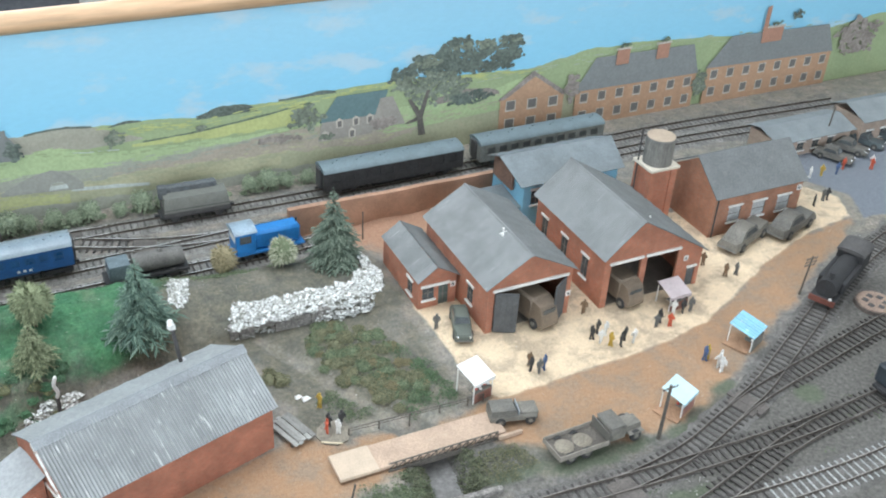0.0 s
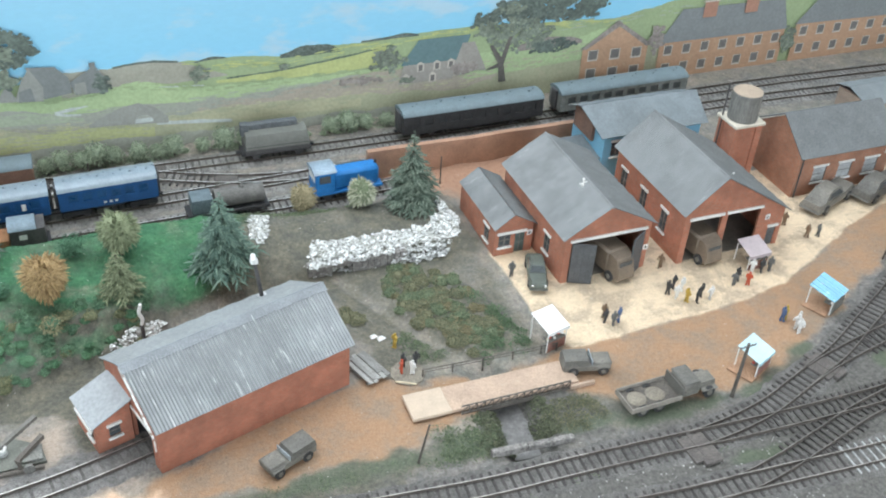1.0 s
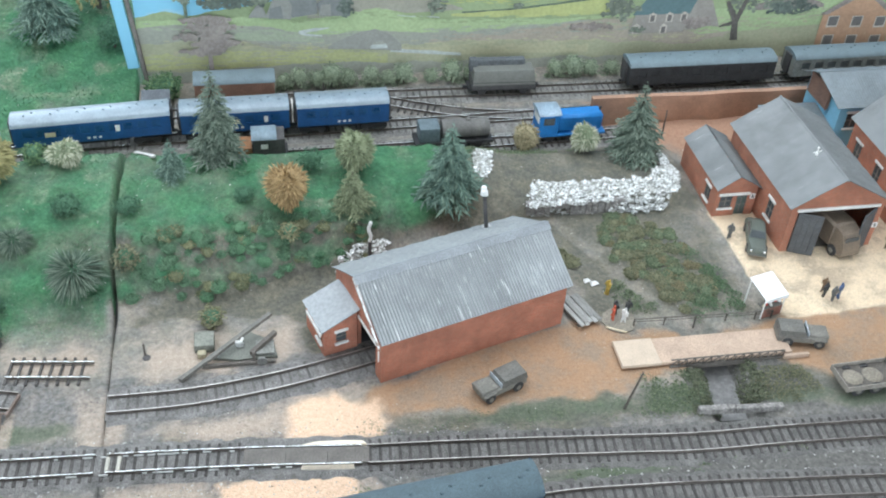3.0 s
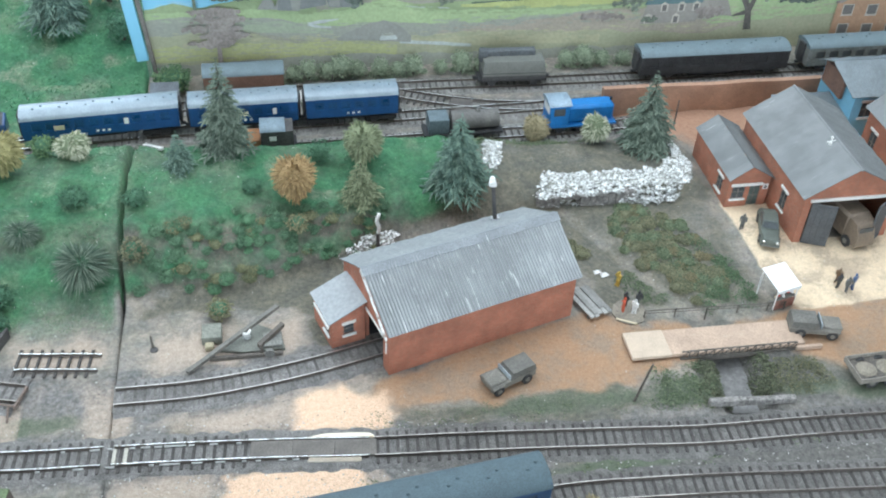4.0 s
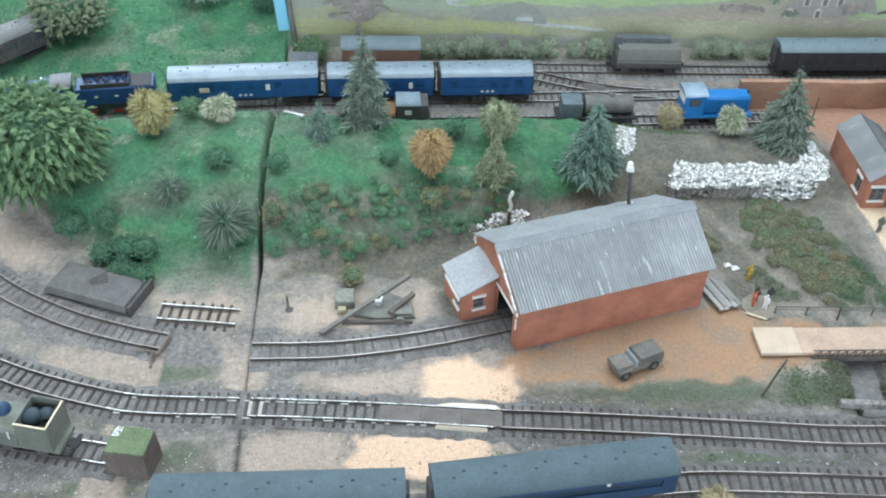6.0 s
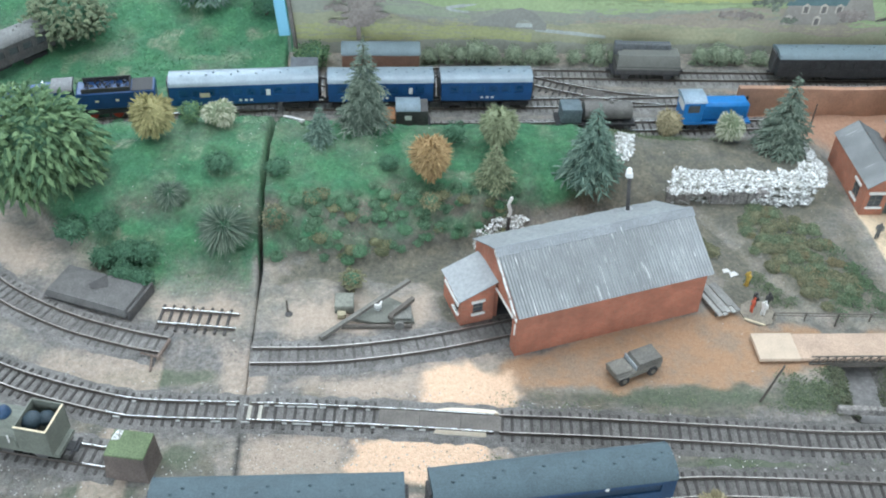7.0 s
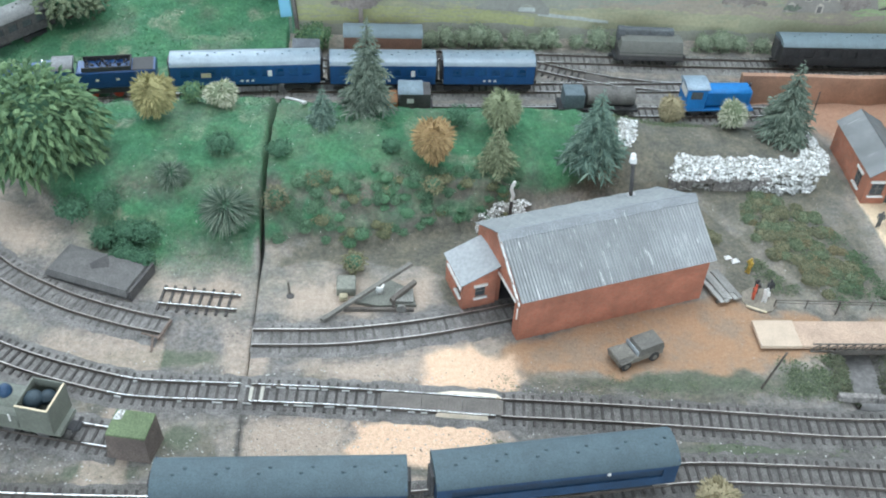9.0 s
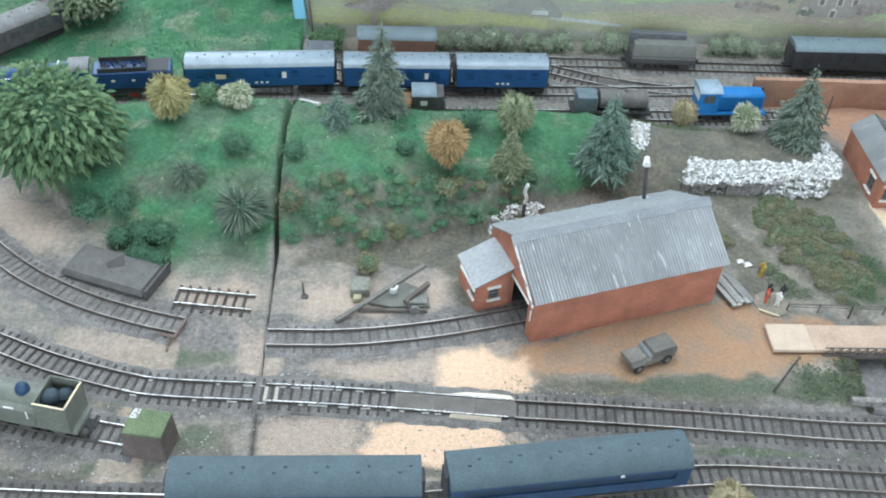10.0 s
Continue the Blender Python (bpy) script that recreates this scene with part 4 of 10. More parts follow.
land("field", [(0.20, 0.034), (0.294, 0.0375), (0.363, 0.033), (0.43, 0.029)], [(0.20, 0.024), (0.43, 0.018)], P_OCHRE, 0.002, 16)
land("field", [(-0.083, 0.036), (0.007, 0.037), (0.067, 0.037), (0.129, 0.035), (0.19, 0.029)], [(-0.083, 0.018), (0.19, 0.014)], P_SPRING, 0.003, 17)
strokes("brush_strokes", [(-0.08, 0.030), (0.19, 0.024)], 0.009, 120, P_OLIVE, 12)
land("field", [(-0.083, 0.014), (0.1, 0.018), (0.25, 0.014), (0.43, 0.012), (0.55, 0.014)], [(-0.083, -0.05), (0.55, -0.05)], P_BAND, 0.002, 18)
land("field", [(0.56, 0.060), (0.64, 0.078), (0.70, 0.071), (0.78, 0.088)], [(0.56, 0.035), (0.78, 0.045)], P_GREEN, 0.002, 19)
# strokes that work the fields into one another
strokes("brush_strokes", [(-0.08, 0.072), (0.12, 0.054), (0.24, 0.052), (0.36, 0.055), (0.58, 0.05)], 0.004, 130, P_MIST, 1)
strokes("brush_strokes", [(-0.08, 0.066), (0.12, 0.050), (0.24, 0.048), (0.36, 0.050), (0.58, 0.046)], 0.005, 120, P_BAND, 2)
strokes("brush_strokes", [(-0.08, 0.052), (0.04, 0.045), (0.20, 0.037), (0.36, 0.036), (0.58, 0.03)], 0.005, 120, P_OCHRE, 3)
strokes("brush_strokes", [(0.24, 0.043), (0.36, 0.046), (0.46, 0.050), (0.60, 0.036)], 0.006, 110, P_BROWN, 4)
strokes("brush_strokes", [(-0.08, 0.045), (0.10, 0.037), (0.30, 0.034), (0.50, 0.025)], 0.006, 130, P_OLIVE, 5)
strokes("brush_strokes", [(0.08, 0.073), (0.162, 0.080), (0.26, 0.066), (0.46, 0.063)], 0.004, 110, P_FAR, 6)
strokes("brush_strokes", [(0.11, 0.080), (0.19, 0.090), (0.25, 0.084)], 0.006, 70, P_MOOR, 7)
strokes("brush_strokes", [(0.23, 0.093), (0.34, 0.086), (0.46, 0.096), (0.60, 0.098), (0.78, 0.088)], 0.005, 120, P_YELLOW, 8, 0.022)
strokes("brush_strokes", [(0.45, 0.05), (0.60, 0.045), (0.80, 0.06)], 0.012, 130, P_OLIVE, 9, 0.02)
strokes("brush_strokes", [(0.60, 0.085), (0.80, 0.095), (1.05, 0.098), (1.3, 0.09)], 0.006, 120, P_MIST, 10, 0.022)
strokes("brush_strokes", [(-0.02, 0.062), (0.038, 0.048), (0.075, 0.0375), (0.12, 0.036)], 0.002, 40, P_MOOR, 11)
land("hedge_line", [(0.63, 0.072), (0.66, 0.079), (0.70, 0.074), (0.72, 0.066)], [(0.63, 0.066), (0.72, 0.064)], P_MAUVE, 0.004, 20)
# river and the little stone bridge
land("river", [(0.090, 0.0595), (0.107, 0.0625), (0.124, 0.0632)], [(0.090, 0.0565), (0.100, 0.0575), (0.124, 0.0618)], P_RIVER, 0.0004, 21)
land("river", [(0.090, 0.0585), (0.100, 0.0560), (0.116, 0.0535)], [(0.090, 0.0560), (0.100, 0.0528), (0.116, 0.0518)], P_RIVER, 0.0004, 22)
land("river", [(0.193, 0.0345), (0.226, 0.030), (0.276, 0.0245)], [(0.193, 0.029), (0.226, 0.0255), (0.276, 0.0205)], P_RIVER, 0.0006, 23)
land("stone_bridge", [(0.122, 0.040), (0.153, 0.0535), (0.176, 0.0585), (0.194, 0.051), (0.206, 0.038)], [(0.122, 0.036), (0.16, 0.034), (0.206, 0.030)], paint("paint_bridge_stone", (0.35, 0.355, 0.32)), 0.0006, 24)
flat("arch", [(0.180 + 0.010 * math.cos(a), 0.034 + 0.009 * math.sin(a)) for a in np.linspace(0, math.pi, 9)], P_RIVER)
flat("arch_shadow", [(0.180 + 0.009 * math.cos(a), 0.036 + 0.0068 * math.sin(a)) for a in np.linspace(0.5, math.pi - 0.5, 7)], P_BAND)


def house(x0, x1, z0, zw, zr, lean, rows, cols, wall_paint, roof_paint, hip=0.25, win=(0.006, 0.009)):
    """A painted house: front, hipped or gabled roof and its windows, all slightly out of square."""
    flat("house_front", [(x0, z0), (x1, z0 + lean), (x1, zw + lean), (x0, zw)], wall_paint)
    inset = (x1 - x0) * hip
    flat("house_roof", [(x0 - 0.003, zw), (x1 + 0.003, zw + lean), (x1 - inset * 0.5, zr + lean), (x0 + inset, zr)], roof_paint)
    for r in range(rows):
        for c in range(cols):
            u = (c + 0.5) / cols
            x = x0 + (x1 - x0) * u
            z = zw - 0.0035 - win[1] - r * 0.0255 + lean * u
            flat("window_surround", [(x - win[0] * 0.62, z - 0.0024), (x + win[0] * 0.62, z - 0.0024), (x + win[0] * 0.62, z + win[1]), (x - win[0] * 0.62, z + win[1])], P_WHITE)
            flat("window", [(x - win[0] / 2, z), (x + win[0] / 2, z), (x + win[0] / 2, z + win[1] - 0.001), (x - win[0] / 2, z + win[1] - 0.001)], P_WIN)


for k, (x, z, rx, rz, count) in enumerate(((0.586, 0.110, 0.020, 0.012, 150), (0.612, 0.122, 0.022, 0.012, 180), (0.645, 0.130, 0.020, 0.012, 170), (0.652, 0.143, 0.012, 0.006, 70), (0.671, 0.138, 0.006, 0.013, 80), (0.672, 0.118, 0.026, 0.016, 260), (0.698, 0.131, 0.016, 0.012, 150), (0.733, 0.134, 0.020, 0.011, 190), (0.728, 0.117, 0.026, 0.010, 220), (0.700, 0.106, 0.045, 0.008, 240), (0.640, 0.110, 0.034, 0.018, 320))):
    dabs("tree_crown", x, z, rx, rz, count, P_TREE, 40 + k, 0.0038)
for k, (x, z, rx, rz, count) in enumerate(((0.594, 0.097, 0.024, 0.014, 120), (0.630, 0.094, 0.034, 0.018, 190), (0.655, 0.083, 0.026, 0.020, 150), (0.615, 0.078, 0.030, 0.018, 90), (0.618, 0.121, 0.020, 0.008, 60), (0.69, 0.137, 0.05, 0.008, 60))):
    dabs("tree_crown", x, z, rx, rz, count, P_TREE_L, 60 + k, 0.0036)
dabs("shrub", 0.678, 0.067, 0.034, 0.010, 170, P_TREE, 71, 0.0036)
flat("tree_trunk", [(0.608, 0.026), (0.618, 0.026), (0.613, 0.050), (0.622, 0.086), (0.617, 0.086), (0.609, 0.060), (0.596, 0.078), (0.592, 0.077), (0.605, 0.052), (0.590, 0.046), (0.590, 0.044), (0.606, 0.046)], P_TRUNK)
# cottage with a teal roof and white windows
flat("house_front", [(0.476, 0.040), (0.545, 0.040), (0.552, 0.066), (0.482, 0.066)], P_STONE)
flat("house_roof", [(0.478, 0.064), (0.556, 0.064), (0.566, 0.095), (0.500, 0.095)], P_TEAL)
flat("house_roof", [(0.545, 0.050), (0.590, 0.045), (0.572, 0.085), (0.556, 0.085)], P_STONE)
for x, z in ((0.481, 0.046), (0.499, 0.060), (0.515, 0.045), (0.520, 0.060), (0.538, 0.060)):
    flat("window_surround", [(x, z - 0.006), (x + 0.009, z - 0.006), (x + 0.009, z + 0.004), (x + 0.004, z + 0.007), (x, z + 0.004)], P_WHITE)
    flat("window", [(x + 0.002, z - 0.005), (x + 0.007, z - 0.005), (x + 0.007, z + 0.003), (x + 0.002, z + 0.003)], P_WIN)
dabs("tree_crown", 0.462, 0.074, 0.024, 0.018, 130, P_TREE_L, 8, 0.004)
dabs("shrub", 0.560, 0.052, 0.022, 0.010, 90, P_MAUVE, 14, 0.004)
dabs("shrub", 0.487, 0.046, 0.010, 0.004, 30, P_TREE_L, 15, 0.003)
dabs("shrub", 0.425, 0.052, 0.03, 0.006, 60, P_MAUVE, 9, 0.004)
# brick houses
house(0.722, 0.818, 0.0, 0.058, 0.060, -0.004, 2, 3, P_BRICK, P_SLATE, 0.02, (0.012, 0.013))
flat("house_gable", [(0.722, 0.057), (0.818, 0.053), (0.768, 0.084)], P_BRICK)
flat("house_roof", [(0.718, 0.056), (0.728, 0.056), (0.771, 0.083), (0.815, 0.051), (0.824, 0.052), (0.768, 0.091)], P_MAUVE)
house(0.836, 1.035, -0.02, 0.051, 0.096, -0.001, 2, 7, P_BRICK, P_SLATE, 0.13, (0.0105, 0.0125))
house(1.052, 1.285, -0.02, 0.055, 0.099, -0.004, 2, 8, P_BRICK, P_SLATE, 0.15, (0.0105, 0.0125))
for x in (0.905, 0.97, 1.162):
    w = 0.012 if x < 1 else 0.022
    flat("chimney_stack", [(x - w, 0.082), (x + w * 0.7, 0.082), (x + w * 0.7, 0.104), (x - w, 0.104)], P_BRICK_D)
    flat("chimney_cap", [(x - w - 0.002, 0.103), (x + w * 0.7 + 0.002, 0.103), (x + w * 0.7 + 0.002, 0.106), (x - w - 0.002, 0.106)], P_WHITE)
    dabs("chimney_pots", x, 0.109, w * 0.7, 0.003, 16, P_HEDGE, int(x * 100), 0.003)
land("chimney_tall", [(1.139, 0.135), (1.147, 0.137)], [(1.136, 0.095), (1.146, 0.095)], P_BRICK_D, 0.0002, 23)
dabs("tree_crown", 0.828, 0.060, 0.012, 0.022, 110, P_MAUVE, 10, 0.004)
dabs("tree_crown", 1.043, 0.035, 0.014, 0.022, 110, P_TREE_L, 11, 0.004)
dabs("tree_crown", 1.33, 0.07, 0.05, 0.035, 220, P_MAUVE, 12, 0.006)
dabs("tree_crown", 1.20, 0.118, 0.012, 0.008, 60, P_TREE, 13, 0.003)
# farm in the mist and the old trees before it
P_FARM = paint("paint_farm_stone", (0.31, 0.315, 0.29))
P_FARM_D = paint("paint_farm_roof", (0.225, 0.24, 0.235))
flat("house_roof", [(0.070, 0.116), (0.098, 0.1135), (0.110, 0.100), (0.111, 0.082), (0.083, 0.078)], P_FARM_D)
flat("house_front", [(0.054, 0.079), (0.064, 0.102), (0.073, 0.1145), (0.084, 0.092), (0.082, 0.076)], P_FARM)
flat("house_front", [(0.036, 0.080), (0.045, 0.0935), (0.051, 0.0965), (0.057, 0.079)], P_FARM)
flat("barn_door", [(0.058, 0.078), (0.060, 0.090), (0.072, 0.093), (0.074, 0.077)], P_FARM_D)
flat("house_roof", [(0.110, 0.094), (0.137, 0.110), (0.148, 0.092), (0.147, 0.078), (0.114, 0.079)], P_FARM_D)
flat("house_front", [(0.113, 0.080), (0.115, 0.092), (0.126, 0.093), (0.126, 0.079)], P_FARM)
flat("chimney_stack", [(0.132, 0.108), (0.138, 0.108), (0.138, 0.114), (0.132, 0.114)], P_FARM_D)
dabs("tree_crown", 0.142, 0.088, 0.010, 0.012, 70, P_TREE, 17, 0.003)
dabs("tree_crown", 0.245, 0.086, 0.012, 0.011, 60, P_TREE_L, 18, 0.003)
dabs("tree_crown", 0.338, 0.083, 0.006, 0.005, 30, P_TREE_L, 25, 0.0025)
for k, (x, z, rx, rz, count) in enumerate(((-0.020, 0.125, 0.014, 0.018, 120), (0.022, 0.125, 0.014, 0.018, 120), (0.052, 0.152, 0.019, 0.009, 130), (0.070, 0.144, 0.014, 0.008, 100), (0.079, 0.133, 0.008, 0.004, 40), (0.040, 0.140, 0.018, 0.010, 120), (0.062, 0.128, 0.014, 0.012, 110), (-0.028, 0.140, 0.012, 0.008, 70), (0.010, 0.100, 0.030, 0.010, 150), (0.045, 0.102, 0.018, 0.012, 120))):
    dabs("tree_crown", x, z, rx, rz, count, P_TREE, 30 + k, 0.0034)
for k, (x, z, rx, rz, count) in enumerate(((0.006, 0.157, 0.011, 0.008, 90), (-0.001, 0.143, 0.014, 0.010, 120), (0.006, 0.128, 0.016, 0.012, 140), (0.000, 0.112, 0.018, 0.014, 150), (0.042, 0.147, 0.014, 0.008, 90), (0.047, 0.131, 0.016, 0.012, 130), (0.042, 0.115, 0.015, 0.012, 120), (0.050, 0.103, 0.014, 0.008, 80), (-0.032, 0.115, 0.014, 0.018, 140), (-0.030, 0.147, 0.008, 0.007, 40))):
    dabs("tree_crown", x, z, rx, rz, count, P_TREE_L, 50 + k, 0.0034)
for k, (x, z, rx, rz, count) in enumerate(((0.004, 0.136, 0.018, 0.006, 40), (0.002, 0.119, 0.020, 0.006, 45), (0.045, 0.140, 0.018, 0.004, 30), (0.045, 0.122, 0.018, 0.005, 40), (0.066, 0.148, 0.016, 0.006, 60), (0.076, 0.137, 0.010, 0.005, 40), (-0.018, 0.118, 0.010, 0.014, 60), (0.022, 0.118, 0.009, 0.016, 60), (0.008, 0.098, 0.030, 0.005, 60))):
    dabs("tree_crown", x, z, rx, rz, count, P_TREE, 80 + k, 0.0026)
flat("tree_trunk", [(-0.031, 0.078), (-0.027, 0.078), (-0.028, 0.10), (-0.031, 0.10)], P_HEDGE)
# mauve cedar near the corner
for k, (x, z, rx, rz) in enumerate(((-0.012, 0.079, 0.032, 0.005), (-0.004, 0.070, 0.034, 0.006), (-0.014, 0.060, 0.036, 0.006), (0.000, 0.051, 0.030, 0.005), (-0.012, 0.042, 0.026, 0.005))):
    dabs("tree_crown", x, z, rx, rz, 95, P_MAUVE, 20 + k, 0.0042)
flat("tree_trunk", [(-0.011, 0.010), (-0.005, 0.010), (-0.007, 0.07), (-0.010, 0.07)], P_MAUVE)

rail = Geo()
prof = [(0.010 + 0.013 * math.cos(a), 0.2225 + 0.0115 * math.sin(a)) for a in np.linspace(0, 2 * math.pi, 14)[:-1]]
rail.prism(prof, -0.083, 1.6)
part("top_rail", rail, WOOD_PALE, board, "varnished pine rail")
post = Geo().box(-0.0022, 0.0022, -0.004, 0.003, -0.005, 0.235, 0.001)
part("corner_batten", post, mat("grey_batten", (0.23, 0.205, 0.19), 0.8), board).matrix_local = pose(-0.079, 0, 0, 0, -5, 0)
wing = thing("backdrop_return", pose(-0.0815, BACK - 0.006, 0, 0, -5, 0), "narrow blue painted end board of the sky backdrop", "backdrop")
wing["kind"] = "structure"
part("board", Geo().box(-0.0135, -0.001, 0.0, 0.006, 0.027, 0.235, 0.0005), sky_paint(), wing)
shelf = thing("wall_panel", pose(0.14, Y1 - 0.02, 0.0), "dark grey board fixed on the white room wall", "panel")
part("panel", Geo().box(-0.6, 0.215, 0.0, 0.02, -0.60, 0.20, 0.004), mat("dark_grey_board", (0.13, 0.135, 0.15), 0.7), shelf)

# ---- railway tracks ----
def smooth_line(pts, gap_len):
    """A smooth curve through the points, in even steps."""
    p = np.array([pts[0], *pts, pts[-1]], float)
    p[0], p[-1] = 2 * p[1] - p[2], 2 * p[-2] - p[-3]
    out = []
    for k in range(1, len(p) - 2):
        a, b, c, d = p[k - 1 : k + 3]
        for t in np.linspace(0, 1, 24, endpoint=False):
            out.append(0.5 * (2 * b + (c - a) * t + (2 * a - 5 * b + 4 * c - d) * t * t + (3 * b - a - 3 * c + d) * t**3))
    out.append(p[-2])
    out = np.array(out)
    s = np.r_[0, np.cumsum(np.hypot(*np.diff(out, axis=0).T))]
    n = max(2, int(round(s[-1] / gap_len)))
    u = np.linspace(0, s[-1], n + 1)
    return np.stack([np.interp(u, s, out[:, 0]), np.interp(u, s, out[:, 1])], 1)


def along(name, x):
    """Place and heading on a track at the given x."""
    line = smooth_line(TRACKS[name], 0.004)
    k = int(np.argmin(abs(line[:, 0] - x)))
    k = min(max(k, 1), len(line) - 2)
    d = line[k + 1] - line[k - 1]
    y = np.interp(x, line[:, 0], line[:, 1])
    return x, float(y), math.degrees(math.atan2(d[1], d[0]))


sleeper_mesh = {m.name: Geo().box(-0.0011 if m != SLEEPER_PALE else -0.0008, 0.0011 if m != SLEEPER_PALE else 0.0008, -0.0148, 0.0148, 0.0, 0.0017, 0.0003).mesh("sleeper", m) for m in (SLEEPER, SLEEPER_PALE, SLEEPER_DUSTY)}


def track(name, lift, rail_parts, label, sleepers=SLEEPER, bed=BALLAST, ground=0.0, pitch=0.0074, jitter=0.05, apart_from=(), bare=(), bury=0.0):
    line = smooth_line(TRACKS[name], 0.004)
    ob = thing("railway_track", pose(0, 0, ground), label, "railway track", "tracks of the layout")
    if bed:
        d = np.gradient(line, axis=0)
        d /= np.hypot(*d.T)[:, None]
        s = np.stack([-d[:, 1], d[:, 0]], 1)
        rows = []
        for off, z in ((-0.021, -0.0006), (-0.0165, 0.0011 + lift), (0.0165, 0.0011 + lift), (0.021, -0.0006)):
            wob = (vnoise(line[:, 0], line[:, 1], 0.008, off * 900) - 0.5) * 0.006 * (abs(off) > 0.02)
            rows += [(x + a * (off + w), y + b * (off + w), z) for (x, y), (a, b), w in zip(line, s, wob)]
        n = len(line)
        for b0, b1, bed_mat in bed if isinstance(bed, list) else [(-9, 9, bed)]:
            g = Geo()
            g.add(rows, [(r * n + k, r * n + k + 1, (r + 1) * n + k + 1, (r + 1) * n + k) for r in range(3) for k in range(n - 1) if b0 <= line[k, 0] < b1])
            used = sorted({i for f in g.f for i in f})
            at = {i: m for m, i in enumerate(used)}
            g.v, g.f = [g.v[i] for i in used], [tuple(at[i] for i in f) for f in g.f]
            part("ballast_bed", g, bed_mat, ob)
    for x0, x1, material in rail_parts:
        sub = line[(line[:, 0] >= x0) & (line[:, 0] <= x1)]
        if len(sub) < 2:
            continue
        d = np.gradient(sub, axis=0)
        d /= np.hypot(*d.T)[:, None]
        s = np.stack([-d[:, 1], d[:, 0]], 1)
        for side in (-1, 1):
            g = Geo()
            n = len(sub)
            prof = [(-0.0011, 0.0016), (0.0011, 0.0016), (0.0004, 0.0022), (0.0004, 0.0034), (0.0004, 0.0040), (-0.0004, 0.0040), (-0.0004, 0.0034), (-0.0004, 0.0022)]
            pts = []
            for o, z in prof:
                pts += [(x + a * (side * 0.00825 + o), y + b * (side * 0.00825 + o), z + lift) for (x, y), (a, b) in zip(sub, s)]
            m = len(prof)
            faces = [(r * n + k, r * n + k + 1, ((r + 1) % m) * n + k + 1, ((r + 1) % m) * n + k) for r in range(m) for k in range(n - 1)]
            faces += [tuple(r * n for r in range(m)), tuple(r * n + n - 1 for r in range(m))]
            g.add(pts, faces)
            rail_ob = part("rail", g, material, ob)
            rail_ob.data.materials.append(RAIL_WEB)
            rail_ob.data.polygons.foreach_set("material_index", [0 if f.center.z > lift + (0.0033 if material == RAIL_BRIGHT else 0.0038) else 1 for f in rail_ob.data.polygons])
    rng = random.Random(name)
    ties = smooth_line(TRACKS[name], pitch)
    for k in range(0, len(ties) - 1):
        d = ties[min(k + 1, len(ties) - 1)] - ties[max(k - 1, 0)]
        if any(a < ties[k][0] < b for a, b in bare) or any(float(dist_line(ties[k][0], ties[k][1], TRACKS[o])) < 0.013 for o in apart_from):
            continue
        s = new("sleeper", sleeper_mesh[sleepers.name])
        s.parent = ob
        s.matrix_local = pose(*ties[k], 0.0003 + lift - bury, 0, 0, math.degrees(math.atan2(d[1], d[0])) + rng.uniform(-2, 2) * jitter * 10)
    return ob


B_, D_ = RAIL_BRIGHT, RAIL_DULL
track("main", 0.0, [(-0.9, -0.188, D_), (-0.189, -0.0912, B_), (-0.0882, 0.101, B_), (0.10, 0.44, D_), (0.436, 2, RAIL_DARK)], "front main line with bright and rusty rails on grey ballast", bed=[(-9, 0.12, BALLAST), (0.12, 9, BALLAST_GRIMY)], bare=((0.012, 0.104),))
track("front", 0.0002, [(-0.9, 0.03, B_), (0.03, 0.33, D_), (0.326, 2, RAIL_DARK)], "front line with rusty rails under the dark coaches", bed=BALLAST_GRIMY)
track("straight", 0.0003, [(-1, 2, RAIL_DARK)], "dark-railed line running straight on from the main line", bed=None, apart_from=("main",))
track("branch", 0.0003, [(-1, 2, RAIL_DARK)], "rusty branch line curving off the main line", bed=None, apart_from=("main",))
track("crossover", 0.0004, [(-1, 2, RAIL_DARK)], "rusty crossover between two front lines", bed=None, apart_from=("straight", "front", "yard"))
track("yard", 0.0001, [(-1, 2, D_)], "yard line on pale whitewashed sleepers", SLEEPER_PALE, bed=BALLAST_GRIMY, bare=((0.0, 0.632),))
track("yard", 0.0, [], "dark-sleepered near end of the yard line", bed=None, bare=((0.632, 9),))
track("curve", 0.0, [(-1, 2, mat("rail_brown", (0.40, 0.365, 0.33), 0.4, 0.6, var=0.25, bump=0.1))], "curved siding ending at a rail stop", SLEEPER_DUSTY, bury=0.0003)
track("shed", 0.0, [(-1, 2, mat("rail_worn", (0.62, 0.58, 0.54), 0.35, 0.85, var=0.2, bump=0.05))], "siding leading into the engine shed", SLEEPER_DUSTY, bury=0.0006)
track("loading", 0.0, [(-1, 2, B_)], "siding with bright rails ending at the green-topped block")
track("main_rear", 0.0, [(-1, -0.0912, B_), (-0.0882, 0.18, D_), (0.178, 0.36, RAIL_GLINT), (0.358, 2, D_)], "rear main line carrying the blue express train", SLEEPER_DUSTY, bed=BALLAST_BROWN, bury=0.0003)
track("rear", 0.0001, [(-1, 0.05, D_), (0.048, 0.22, RAIL_GLINT), (0.218, 2, D_)], "rear siding below the painted backdrop", SLEEPER_DUSTY, bed=BALLAST_BROWN, bury=0.0003)
track("turnout", 0.0003, [(-1, 2, RAIL_GLINT)], "turnout linking the two rear lines", bed=None, apart_from=("main_rear", "rear"))
track("siding", 0.0002, [(-1, 0.0, SLEEPER_PALE), (0, 2, D_)], "short siding on whitish sleepers", SLEEPER_PALE, bed=None)
track("goods", 0.0, [(-1, 0.13, D_), (0.128, 2, RAIL_GLINT)], "goods siding behind the grassy bank", bed=BALLAST_BROWN)
